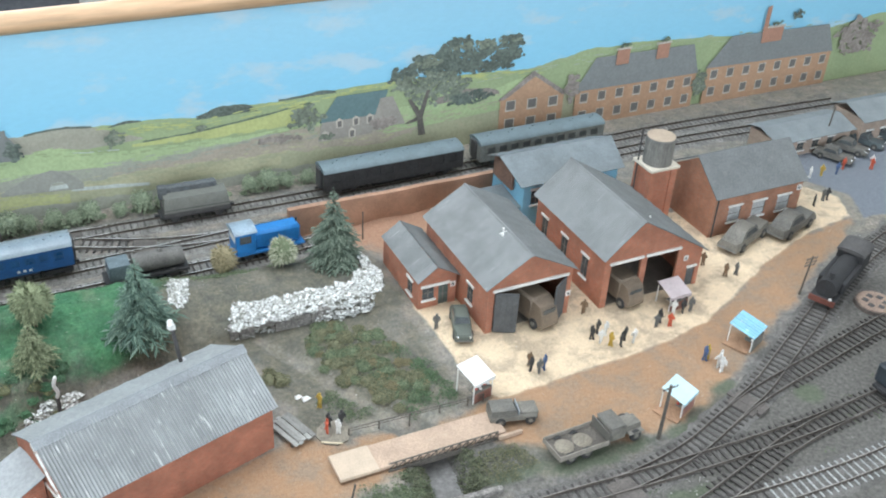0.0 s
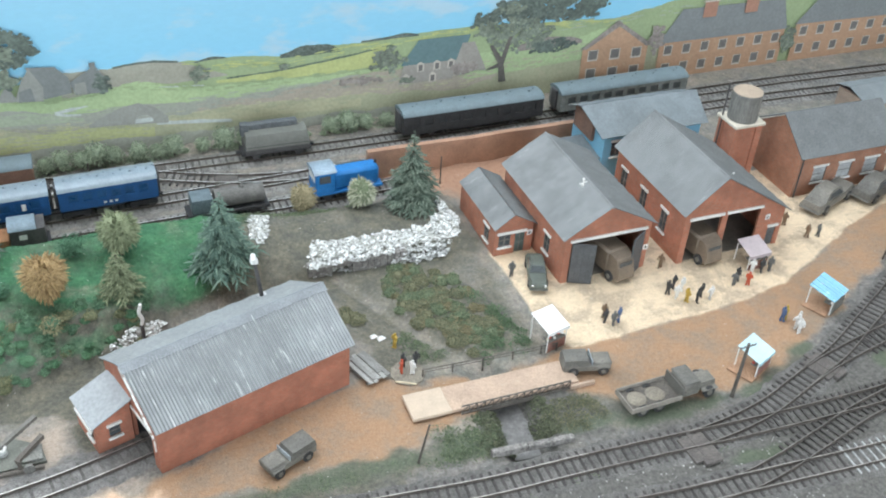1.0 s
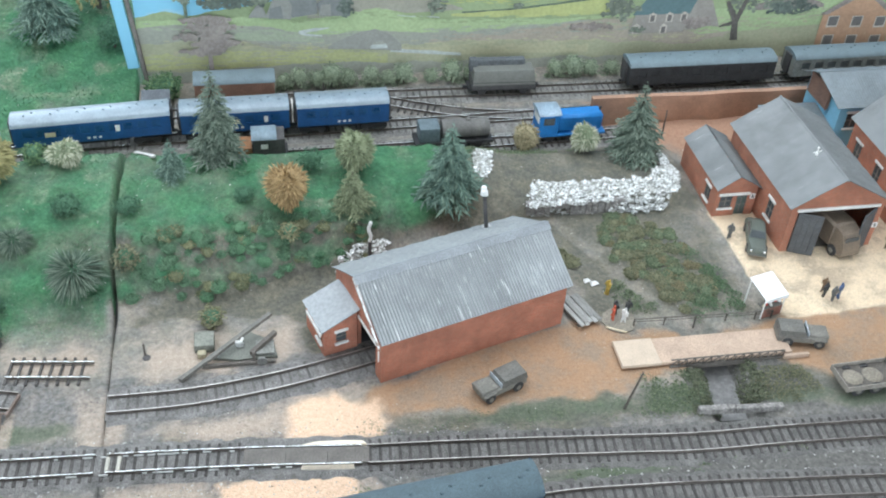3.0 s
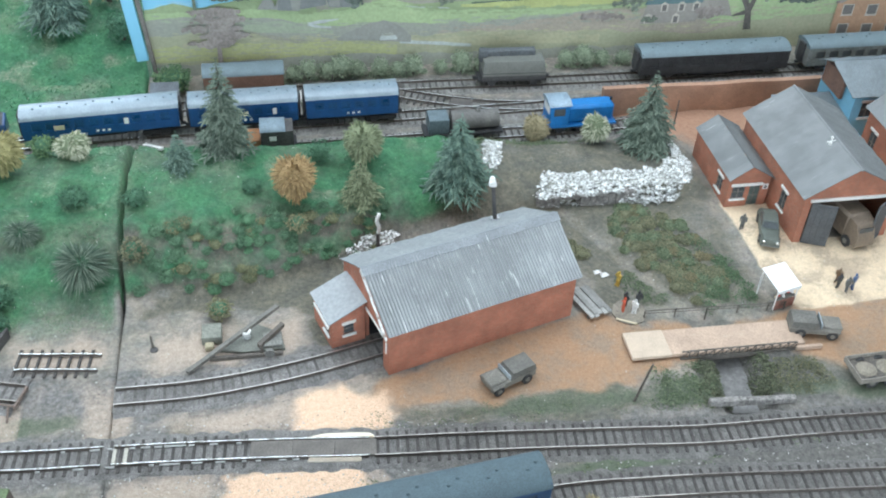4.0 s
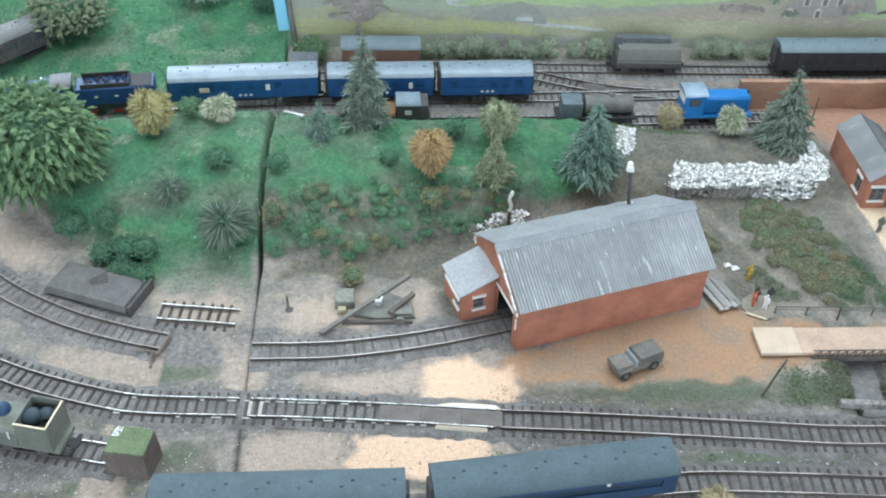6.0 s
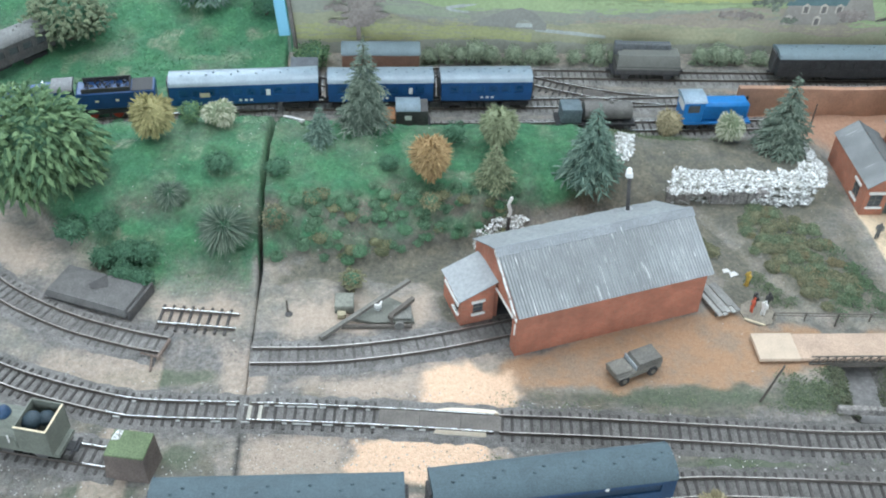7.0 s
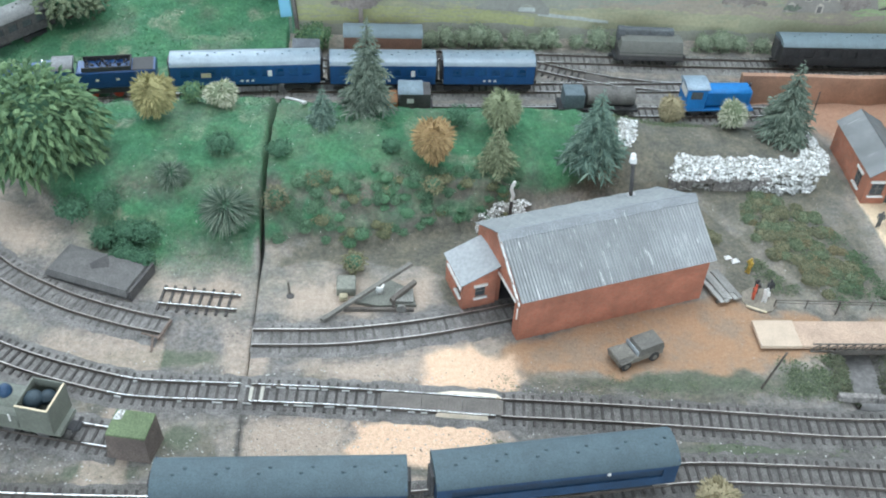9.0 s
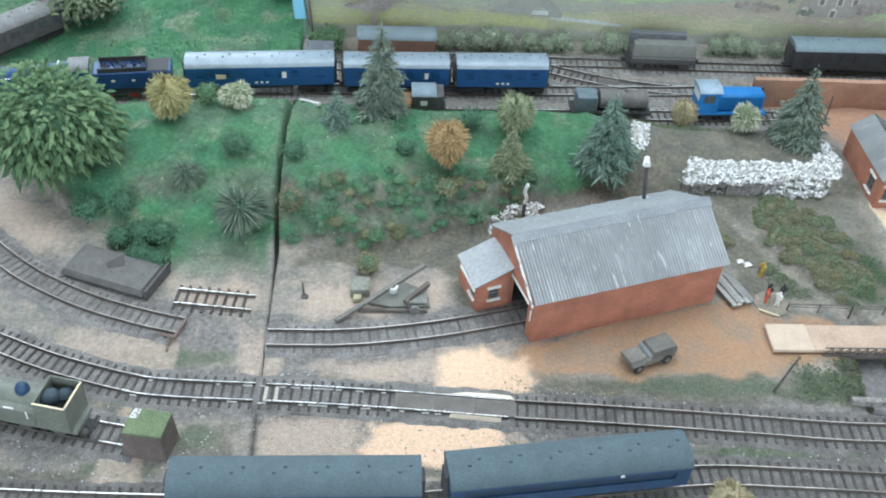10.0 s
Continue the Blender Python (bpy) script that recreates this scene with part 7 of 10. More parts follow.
for k in range(10):
    r = random.Random(k + 40)
    puff.ball((-h + 0.007 + r.uniform(-0.003, 0.003), r.uniform(-0.003, 0.003), 0.0425 + r.uniform(0, 0.0045)), 0.0032, 0.003, 8, 6)
part("cotton_smoke", puff, WOOL, loco, "white cotton-wool smoke")
hand = Geo()
for s in (-1, 1):
    hand.tube((-h + 0.006, s * 0.0106, 0.0305), (0.014, s * 0.0114, 0.0312), 0.0004, n=5)
part("boiler_handrail", hand, RAIL_BRIGHT, loco)
part("frame", Geo().box(-h, 0.046, -0.0065, 0.0065, 0.006, 0.0138, 0.0005), BLACK_LOCO, loco)
part("buffer_beam", Geo().box(-h - 0.0030, -h - 0.0014, -0.0125, 0.0125, 0.0085, 0.0140, 0.0003), RED, loco)
for s in (-1, 1):
    part("buffer", Geo().tube((-h - 0.0030, s * 0.009, 0.0115), (-h - 0.0065, s * 0.009, 0.0115), 0.0012, 0.0022, 10), DARK_WAGON, loco)
    part("cylinder", Geo().tube((-h + 0.008, s * 0.0110, 0.0095), (-h + 0.020, s * 0.0110, 0.0095), 0.0035, n=12), BLACK_LOCO, loco)
    part("coupling_rod", Geo().box(-0.022, 0.020, s * 0.0104 - 0.0004, s * 0.0104 + 0.0004, 0.0066, 0.0082, 0.0002), RAIL_BRIGHT, loco)
wheelset(loco, (-0.023, -0.001, 0.021), 0.0098, RED, n=20)
wheelset(loco, (-0.048, -0.037), 0.0052, RED)
wheelset(loco, (0.038,), 0.0060, RED)
tender = thing("tender", on_track("main_rear", -0.2525), "royal blue tender loaded with black coal behind the locomotive", "tender")
part("tank", Geo().box(-0.040, 0.038, -0.0130, 0.0130, 0.0125, 0.0315, 0.0012), BLUE_LOCO, tender)
part("coal_space", Geo().box(-0.034, 0.014, -0.0118, -0.0105, 0.0315, 0.0365, 0.0004).box(-0.034, 0.014, 0.0105, 0.0118, 0.0315, 0.0365, 0.0004).box(0.0128, 0.014, -0.0105, 0.0105, 0.0315, 0.0365, 0.0004), BLACK_LOCO, tender)
coal = Geo()
rng = random.Random(9)
for _ in range(90):
    x, y = rng.uniform(-0.033, 0.012), rng.uniform(-0.0098, 0.0098)
    s, zc = rng.uniform(0.0010, 0.0020), 0.0325 + 0.002 * rng.random()
    coal.solid([(x + rng.uniform(-s, s), y + rng.uniform(-s, s), zc + rng.uniform(-s, s)) for _ in range(7)])
part("coal", coal, mat("coal", (0.02, 0.02, 0.022), 0.5), tender, "heap of black coal")
part("rear_deck", Geo().box(0.015, 0.0355, -0.0122, 0.0122, 0.0316, 0.0322, 0.0002), BLACK_LOCO, tender)
part("frame", Geo().box(-0.036, 0.036, -0.0118, -0.0102, 0.006, 0.0125, 0.0004).box(-0.036, 0.036, 0.0102, 0.0118, 0.006, 0.0125, 0.0004), BLACK_LOCO, tender)
badge = Geo()
for x in (-0.020, 0.0, 0.020):
    badge.box(x - 0.0018, x + 0.0018, -0.0133, -0.0130, 0.0215, 0.0235)
part("lettering", badge, CREAM, tender)
wheelset(tender, (-0.027, -0.002, 0.025), 0.0056, RED)
GL_WARM = mat("coach_window", (0.016, 0.085, 0.21), 0.3, var=0.3, bump=0.0)
for x0, x1, n, label in ((-0.2003, -0.0495, 10, "blue express coach with silver-grey roof behind the tender"), (-0.0385, 0.0705, 7, "blue express coach with silver-grey roof in the middle of the train"), (0.0790, 0.1745, 6, "blue express brake coach with silver-grey roof at the rear")):
    blue_coach = coach(on_track("main_rear", (x0 + x1) / 2), x1 - x0, label, BLUE_COACH, SILVER_BLUE, None, n, 0.0345, 0.029, GL_WARM, True, rise=0.0062)
    # lit windows, put on as panes of white and cream colour
    for u, wide, tone_ in ((-0.1008, 0.0045, WHITE), (-0.1650, 0.010, CREAM), (-0.0059, 0.010, CREAM), (0.015, 0.010, CREAM), (0.047, 0.004, WHITE)):
        if x0 < u < x1:
            part("lit_window_pane", Geo().box(u - (x0 + x1) / 2 - wide / 2, u - (x0 + x1) / 2 + wide / 2, -0.0149, -0.0144, 0.0215, 0.0285 if wide < 0.006 else 0.0265, 0.0001), tone_, blue_coach)

# dark coaches on the front line
for x0, x1, n, label in ((-0.1355, 0.0285, 1, "dark navy coach with dull teal roof on the front line"), (0.0465, 0.2125, 1, "navy coach with spotted teal roof on the front line")):
    front_coach = coach(on_track("front", (x0 + x1) / 2), x1 - x0, label, NAVY, TEAL_ROOF, None, n, 0.0325, 0.031, mat("dim_coach_glass", (0.020, 0.042, 0.075), 0.4, var=0.3, bump=0.0), rise=0.0080)
    if x0 > 0:
        part("badge", Geo().box(0.0325, 0.0352, -0.0160, -0.0157, 0.0290, 0.0316, 0.0001), WHITE, front_coach, "small white badge")
# dark coaches on the rear siding
coach(on_track("rear", 0.5475), 0.178, "black grimy coach with grey-blue roof on the rear siding", mat("black_coach", (0.040, 0.039, 0.040), 0.8, var=0.3), GREY_BLUE_ROOF, None, 10, 0.0310, 0.030, mat("black_coach_glass", (0.038, 0.038, 0.039), 0.75), base=0.0085, rise=0.006)
coach(on_track("rear", 0.7505), 0.180, "dull green-grey coach with grey-blue roof on the siding", mat("coach_drab", (0.215, 0.225, 0.21), 0.6, dirt=(0.25, 0.245, 0.225)), GREY_BLUE_ROOF, None, 10, 0.0310, 0.030, mat("coach_dim_glass", (0.085, 0.095, 0.095), 0.35), base=0.0085, rise=0.006)
# dark carriage in the far corner of the other board
coach(pose(-0.405, 0.975, 0.004 + 0.0, 0, 0, 48), 0.15, "dark coach with dusty grey roof standing by the hedge", DARK_WAGON, mat("dusty_roof", (0.175, 0.18, 0.175), 0.8), None, 8, 0.034, 0.030)

# grey covered wagon on the rear siding
wag = thing("covered_wagon", on_track("rear", 0.3135), "grey canvas-covered goods wagon on the rear siding", "wagon", "goods wagons")
part("body", Geo().box(-0.036, 0.036, -0.0135, 0.0135, 0.0085, 0.0185, 0.0006), DARK_WAGON, wag)
part("cover", Geo().solid([(sx * 0.0355, sy * 0.0138, 0.0145) for sx in (-1, 1) for sy in (-1, 1)] + [(sx * 0.0350, sy * 0.0130, 0.0215) for sx in (-1, 1) for sy in (-1, 1)] + [(sx * 0.0340, sy * 0.009, 0.0300) for sx in (-1, 1) for sy in (-1, 1)]), mat("olive_grey_canvas", (0.165, 0.168, 0.148), 0.9, var=0.15, big=120), wag, "olive-grey canvas cover")
part("load", Geo().box(-0.033, 0.026, 0.004, 0.0130, 0.0265, 0.0365, 0.001).box(-0.038, -0.029, 0.001, 0.010, 0.024, 0.0390, 0.001), mat("slate_tarp", (0.12, 0.13, 0.135), 0.8), wag, "dark sheeted load")
part("frame", Geo().box(-0.040, 0.038, -0.010, 0.010, 0.0055, 0.0085, 0.0004), BLACK_LOCO, wag)
wheelset(wag, (-0.024, 0.024), 0.0052, DARK_WAGON)
for x in (-0.040, 0.038):
    part("coupling", Geo().box(min(x, x * 1.12), max(x, x * 1.12), -0.002, 0.002, 0.0055, 0.008, 0.0003), BLACK_LOCO, wag)

# brown van on the short siding
van = thing("goods_van", on_track("siding", 0.016), "brown goods van with blue-grey roof on the short siding", "wagon", "goods wagons")
van.matrix_world = pose(0.0165, 0.992, 0.002)
vb = part("body", Geo().box(-0.0425, 0.0425, -0.0135, 0.0135, 0.006, 0.0275, 0.0005), BROWN_VAN, van)
for k in range(15):
    part("batten", Geo().box(-0.0425 + k * 0.006, -0.0420 + k * 0.006, -0.0139, -0.0134, 0.006, 0.0275), BROWN_VAN, vb)
part("roof", Geo().prism(arch_roof(0.0285, 0.0275, 0.0060), -0.0435, 0.0435), GREY_BLUE_ROOF, van)
part("frame", Geo().box(-0.041, 0.041, -0.010, 0.010, 0.003, 0.006, 0.0004), BLACK_LOCO, van)
wheelset(van, (-0.026, 0.026), 0.004, DARK_WAGON)
hut = thing("lamp_hut", pose(-0.067, 0.9735, 0), "small dark timber hut with sloping roof beside the siding", "hut")
part("body", Geo().box(-0.0135, 0.0135, -0.008, 0.010, 0, 0.016, 0.0004), DARK_WAGON, hut)
part("roof", slab(Geo(), (-0.015, 0.012, 0.022), (0.015, 0.012, 0.022), (0.015, -0.0095, 0.0155), (-0.015, -0.0095, 0.0155)), mat("felt_roof", (0.14, 0.155, 0.17), 0.8), hut)
bfr = thing("buffer_stop", pose(0.0765, 0.9695, 0.0), "white painted rail buffer stop at the end of the siding", "buffer stop")
part("beam", Geo().tube((0.0, -0.0085, 0.0075), (0.0, 0.0085, 0.0075), 0.0009, n=8), WHITE, bfr)
for s in (-1, 1):
    part("stay", Geo().tube((0.0, s * 0.008, 0.0075), (-0.010, s * 0.008, 0.004), 0.0008, n=6).tube((0.0, s * 0.008, 0.0075), (0.001, s * 0.008, 0.0), 0.0008, n=6), WHITE, bfr)

# crane wagon, tank wagon and small blue engine on the goods siding
cr = thing("brake_van", on_track("goods", 0.034), "dark brown brake van with rusty verandah on the goods siding", "wagon", "goods wagons")
part("body", Geo().box(-0.002, 0.030, -0.012, 0.012, 0.008, 0.028, 0.0005), DARK_WAGON, cr)
part("roof", Geo().prism(arch_roof(0.026, 0.028, 0.0045), -0.003, 0.022), mat("blue_slate_roof", (0.19, 0.25, 0.29), 0.6), cr)
part("hatch", Geo().box(0.006, 0.013, -0.0126, -0.0119, 0.0175, 0.0225), WHITE, cr)
part("verandah", Geo().box(-0.030, -0.003, -0.0115, 0.0115, 0.008, 0.0185, 0.0006), RUST, cr, "rusty brown open end")
part("frame", Geo().box(-0.034, 0.033, -0.0115, 0.0115, 0.0045, 0.008, 0.0004), BLACK_LOCO, cr)
wheelset(cr, (-0.020, 0.018), 0.0052, DARK_WAGON)
tw = thing("tank_wagon", on_track("goods", 0.2375), "drab grey tank wagon with open dark end on the goods siding", "wagon", "goods wagons")
part("barrel", Geo().tube((-0.012, 0, 0.0195), (0.038, 0, 0.0195), 0.0098, n=22).ball((0.016, 0, 0.0290), 0.003, 0.003), mat("tanker_grey", (0.145, 0.140, 0.130), 0.75, dirt=(0.10, 0.095, 0.09)), tw)
part("end_house", Geo().box(-0.036, -0.015, -0.0105, 0.0105, 0.010, 0.0265, 0.0005), mat("blue_grey_cab", (0.13, 0.17, 0.19), 0.6), tw)
part("frame", Geo().box(-0.041, 0.042, -0.0115, 0.0115, 0.0065, 0.0098, 0.0004), BLACK_LOCO, tw)
wheelset(tw, (-0.026, 0.026), 0.0052, DARK_WAGON)
bl = thing("tank_engine", on_track("goods", 0.3640), "small bright blue diesel engine with grey roof on goods siding", "locomotive")
part("bonnet", Geo().box(-0.016, 0.035, -0.0095, 0.0095, 0.011, 0.0315, 0.003), BRIGHT_BLUE, bl)
cabg = part("cab", Geo().box(-0.036, -0.015, -0.0125, 0.0125, 0.011, 0.0350, 0.0006), BRIGHT_BLUE, bl)
part("cab_roof", Geo().prism(arch_roof(0.0275, 0.0350, 0.0042), -0.038, -0.0135), mat("pale_blue_roof", (0.27, 0.35, 0.42), 0.5), cabg)
part("window", Geo().box(-0.0365, -0.0359, -0.009, 0.009, 0.024, 0.033), WHITE, cabg)
part("window", Geo().box(-0.032, -0.020, -0.0129, -0.0124, 0.0235, 0.032), GLASS_DARK, cabg)
part("footplate", Geo().box(-0.038, 0.038, -0.0125, 0.0125, 0.0085, 0.011, 0.0004), BRIGHT_BLUE, bl)
part("frame", Geo().box(-0.036, 0.036, -0.0065, 0.0065, 0.004, 0.0085), BLACK_LOCO, bl)
part("horn", Geo().tube((0.033, 0, 0.0315), (0.033, 0, 0.0345), 0.0014, n=8), BLACK_LOCO, bl)
wheelset(bl, (-0.022, 0.0, 0.022), 0.0055, BLACK_LOCO)

# black wagons by the yard and the engine at the loading block
for x, length, hh, label in ((0.902, 0.105, 0.030, "black sooty tank engine by the branch line"),):
    bw = thing("black_engine", on_track("main", x), label, "locomotive")
    part("boiler", Geo().tube((-length / 2 + 0.004, 0, 0.021), (length / 2 - 0.036, 0, 0.021), 0.0105, 0.0105, 20), BLACK_LOCO, bw)
    part("side_tank", Geo().box(-length / 2 + 0.02, length / 2 - 0.03, -0.0145, -0.0095, 0.012, 0.0245, 0.001).box(-length / 2 + 0.02, length / 2 - 0.03, 0.0095, 0.0145, 0.012, 0.0245, 0.001), BLACK_LOCO, bw)
    part("cab", Geo().box(length / 2 - 0.036, length / 2 - 0.008, -0.0145, 0.0145, 0.012, 0.034, 0.001), BLACK_LOCO, bw)
    part("cab_roof", Geo().prism(arch_roof(0.031, 0.034, 0.004), length / 2 - 0.038, length / 2 - 0.006), DARK_WAGON, bw)
    part("chimney", Geo().tube((-length / 2 + 0.011, 0, 0.03), (-length / 2 + 0.011, 0, 0.0385), 0.0026, 0.003, 12), BLACK_LOCO, bw)
    part("frame", Geo().box(-length / 2, length / 2, -0.013, 0.013, 0.008, 0.012, 0.0006), BLACK_LOCO, bw)
    part("lamp", Geo().ball((-length / 2 - 0.0008, -0.008, 0.014), 0.0016), WHITE, bw)
    part("buffer_beam", Geo().box(-length / 2 - 0.0015, -length / 2, -0.0135, 0.0135, 0.006, 0.0125, 0.0003), mat("dull_red", (0.16, 0.055, 0.04), 0.7), bw)
    wheelset(bw, (-0.036, -0.014, 0.008, 0.032), 0.0068, DARK_WAGON)
nw = thing("goods_wagon", on_track("straight", 0.862), "dark blue-black wagon on the straight yard line", "wagon", "goods wagons")
part("body", Geo().box(-0.050, 0.050, -0.0145, 0.0145, 0.008, 0.028, 0.002), mat("blue_black", (0.035, 0.045, 0.055), 0.5), nw)
part("frame", Geo().box(-0.054, 0.054, -0.011, 0.011, 0.0045, 0.008, 0.0004), BLACK_LOCO, nw)
wheelset(nw, (-0.034, 0.034), 0.005, DARK_WAGON)
tl = thing("tank_engine", on_track("loading", -0.245), "olive-grey steam tank engine with open cab at the loading siding", "locomotive")
part("tank", Geo().box(-0.042, 0.010, -0.0135, 0.0135, 0.011, 0.0265, 0.0018), OLIVE_TANK, tl)
part("boiler", Geo().tube((-0.045, 0, 0.0235), (0.010, 0, 0.0235), 0.0085, n=18), OLIVE_TANK, tl)
part("cab", Geo().box(0.010, 0.0345, -0.0138, -0.0126, 0.011, 0.036, 0.0003).box(0.010, 0.0345, 0.0126, 0.0138, 0.011, 0.036, 0.0003).box(0.0333, 0.0345, -0.0126, 0.0126, 0.011, 0.036, 0.0003).box(0.010, 0.0112, -0.0126, 0.0126, 0.011, 0.036, 0.0003).box(0.0112, 0.0333, -0.0126, 0.0126, 0.011, 0.0122), OLIVE_TANK, tl)
part("coal", Geo().ball((0.016, 0.0, 0.029), 0.008, 0.006, 9, 6).ball((0.024, 0.005, 0.028), 0.0065, 0.005, 8, 5), mat("navy_coal", (0.025, 0.045, 0.06), 0.6), tl, "dark heap in the open cab")
part("cab_rim", Geo().box(0.0105, 0.0345, -0.0141, -0.0126, 0.036, 0.0368, 0.0002).box(0.0333, 0.0348, -0.0126, 0.0126, 0.036, 0.0368, 0.0002), CREAM, tl)
part("dome", Geo().ball((-0.004, 0.0, 0.033), 0.0052, 0.006, 12, 8), NAVY, tl)
part("chimney", Geo().tube((-0.036, 0, 0.03), (-0.036, 0, 0.042), 0.003, 0.0035, 12), BLACK_LOCO, tl)
part("handrail", Geo().tube((-0.012, -0.0139, 0.0275), (-0.005, -0.0139, 0.0275), 0.0006, n=6).tube((0.004, -0.0139, 0.026), (0.004, -0.0139, 0.019), 0.0006, n=6), WHITE, tl)
part("frame", Geo().box(-0.047, 0.038, -0.012, 0.012, 0.0075, 0.011, 0.0004), OLIVE_TANK, tl)
part("coupling", Geo().box(0.038, 0.047, -0.004, 0.004, 0.006, 0.0085, 0.0006).tube((0.044, -0.007, 0.0085), (0.044, 0.007, 0.0085), 0.001, n=6), BLACK_LOCO, tl)
wheelset(tl, (-0.030, -0.004, 0.022), 0.0062, DARK_WAGON)
block = thing("loading_block", pose(-0.161, 0.4535, 0, 0, 0, -10), "brown block with mossy green top at the end of the siding", "loading bank")
part("block", Geo().solid([(sx * 0.0155 + 0.001 * sy, sy * 0.0115, 0) for sx in (-1, 1) for sy in (-1, 1)] + [(sx * 0.0140, sy * 0.0115 + 0.0005, 0.0250) for sx in (-1, 1) for sy in (-1, 1)]), BROWN_BOX, block)
part("top", Geo().box(-0.0142, 0.0142, -0.0112, 0.0122, 0.0250, 0.0268, 0.0006), GREEN_BOX, block, "mossy green top")
part("plaster_scrap", Geo().solid([(-0.0135, 0.002, 0.0268), (-0.0075, 0.003, 0.0268), (-0.0075, 0.0115, 0.0268), (-0.0125, 0.0115, 0.0268), (-0.012, 0.004, 0.0290), (-0.009, 0.010, 0.0285)]), ROCK, block)

# ---- road vehicles ----
def wheels4(ob, xs, y, r, w=0.0022):
    for x in xs:
        for s in (-1, 1):
            wl = part("wheel", Geo().tube((x, s * y - w / 2, r), (x, s * y + w / 2, r), r, n=14), TYRE, ob)
            part("hub", Geo().tube((x, s * (y + w * 0.3) - w / 2, r), (x, s * (y + w * 0.3) + w / 2, r), r * 0.45, n=10), ARMY, wl)


def saloon(x, y, turn, label, paint_, length=0.052, grow=1.0):
    """An old rounded saloon car."""
    ob = thing("car", pose(x, y, 0.0004, 0, 0, turn) @ Matrix.Scale(grow, 4), label, "car", "parked cars")
    k = length / 2
    body = Geo().solid([(sx * k * 0.98, sy * 0.0088, 0.004) for sx in (-1, 1) for sy in (-1, 1)] + [(sx * k, sy * 0.0085, 0.0070) for sx in (-1, 1) for sy in (-1, 1)] + [(k * 0.92, sy * 0.0065, 0.0110) for sy in (-1, 1)] + [(-k * 0.95, sy * 0.0068, 0.0105) for sy in (-1, 1)] + [(0, sy * 0.0092, 0.0100) for sy in (-1, 1)])
    part("body", body, paint_, ob)
    cab_ = Geo().solid([(k * 0.30, sy * 0.0080, 0.0105) for sy in (-1, 1)] + [(-k * 0.70, sy * 0.0080, 0.0103) for sy in (-1, 1)] + [(k * 0.10, sy * 0.0066, 0.0172) for sy in (-1, 1)] + [(-k * 0.48, sy * 0.0066, 0.0170) for sy in (-1, 1)] + [(-k * 0.2, sy * 0.0060, 0.0180) for sy in (-1, 1)])
    c = part("cabin", cab_, paint_, ob)
    part("window", Geo().solid([(k * 0.285, sy * 0.0070, 0.0116) for sy in (-1, 1)] + [(k * 0.145, sy * 0.0062, 0.0163) for sy in (-1, 1)] + [(k * 0.305, sy * 0.0070, 0.0118) for sy in (-1, 1)] + [(k * 0.165, sy * 0.0062, 0.0165) for sy in (-1, 1)]), GLASS_DARK, c)
    for s in (-1, 1):
        part("window", Geo().solid([(k * 0.22, s * 0.0079, 0.0118), (-k * 0.55, s * 0.0079, 0.0118), (k * 0.06, s * 0.0070, 0.0160), (-k * 0.42, s * 0.0070, 0.0160), (k * 0.20, s * 0.0083, 0.0118), (-k * 0.53, s * 0.0083, 0.0118), (k * 0.05, s * 0.0074, 0.0158), (-k * 0.41, s * 0.0074, 0.0158)]), GLASS_DARK, c)
        part("headlight", Geo().ball((k * 0.97, s * 0.0062, 0.0085), 0.0014), RAIL_BRIGHT, ob)
    part("bumper", Geo().box(k, k + 0.001, -0.0085, 0.0085, 0.0042, 0.0055, 0.0003).box(-k - 0.001, -k, -0.0085, 0.0085, 0.0042, 0.0055, 0.0003), TANK_GREY, ob)
    wheels4(ob, (-k * 0.6, k * 0.6), 0.0083, 0.0042)
    return ob


def field_car(x, y, turn, label, length=0.043):
    """An open-backed utility car with a flat bonnet and canvas tilt."""
    ob = thing("utility_car", pose(x, y, 0.0004, 0, 0, turn), label, "utility car", "utility cars on the clay road")
    k = length / 2
    part("body", Geo().box(-k, k * 0.95, -0.0090, 0.0090, 0.0040, 0.0105, 0.0010).box(k * 0.25, k, -0.0075, 0.0075, 0.0080, 0.0125, 0.0010), ARMY, ob)
    part("canvas_tilt", Geo().solid([(-k, sy * 0.0088, 0.0105) for sy in (-1, 1)] + [(k * 0.15, sy * 0.0088, 0.0105) for sy in (-1, 1)] + [(-k * 0.95, sy * 0.0078, 0.0160) for sy in (-1, 1)] + [(k * 0.02, sy * 0.0078, 0.0160) for sy in (-1, 1)]), ARMY_DARK, ob, "dark canvas tilt")
    part("windscreen", Geo().box(k * 0.15, k * 0.19, -0.0085, 0.0085, 0.0105, 0.0155, 0.0003), mat("windscreen_glass", (0.42, 0.46, 0.48), 0.15, bump=0.0), ob)
    part("mudguard", Geo().box(k * 0.42, k * 0.95, -0.0100, -0.0078, 0.0078, 0.0092, 0.0004).box(k * 0.42, k * 0.95, 0.0078, 0.0100, 0.0078, 0.0092, 0.0004), ARMY, ob)
    wheels4(ob, (-k * 0.58, k * 0.66), 0.0088, 0.0046)
    return ob


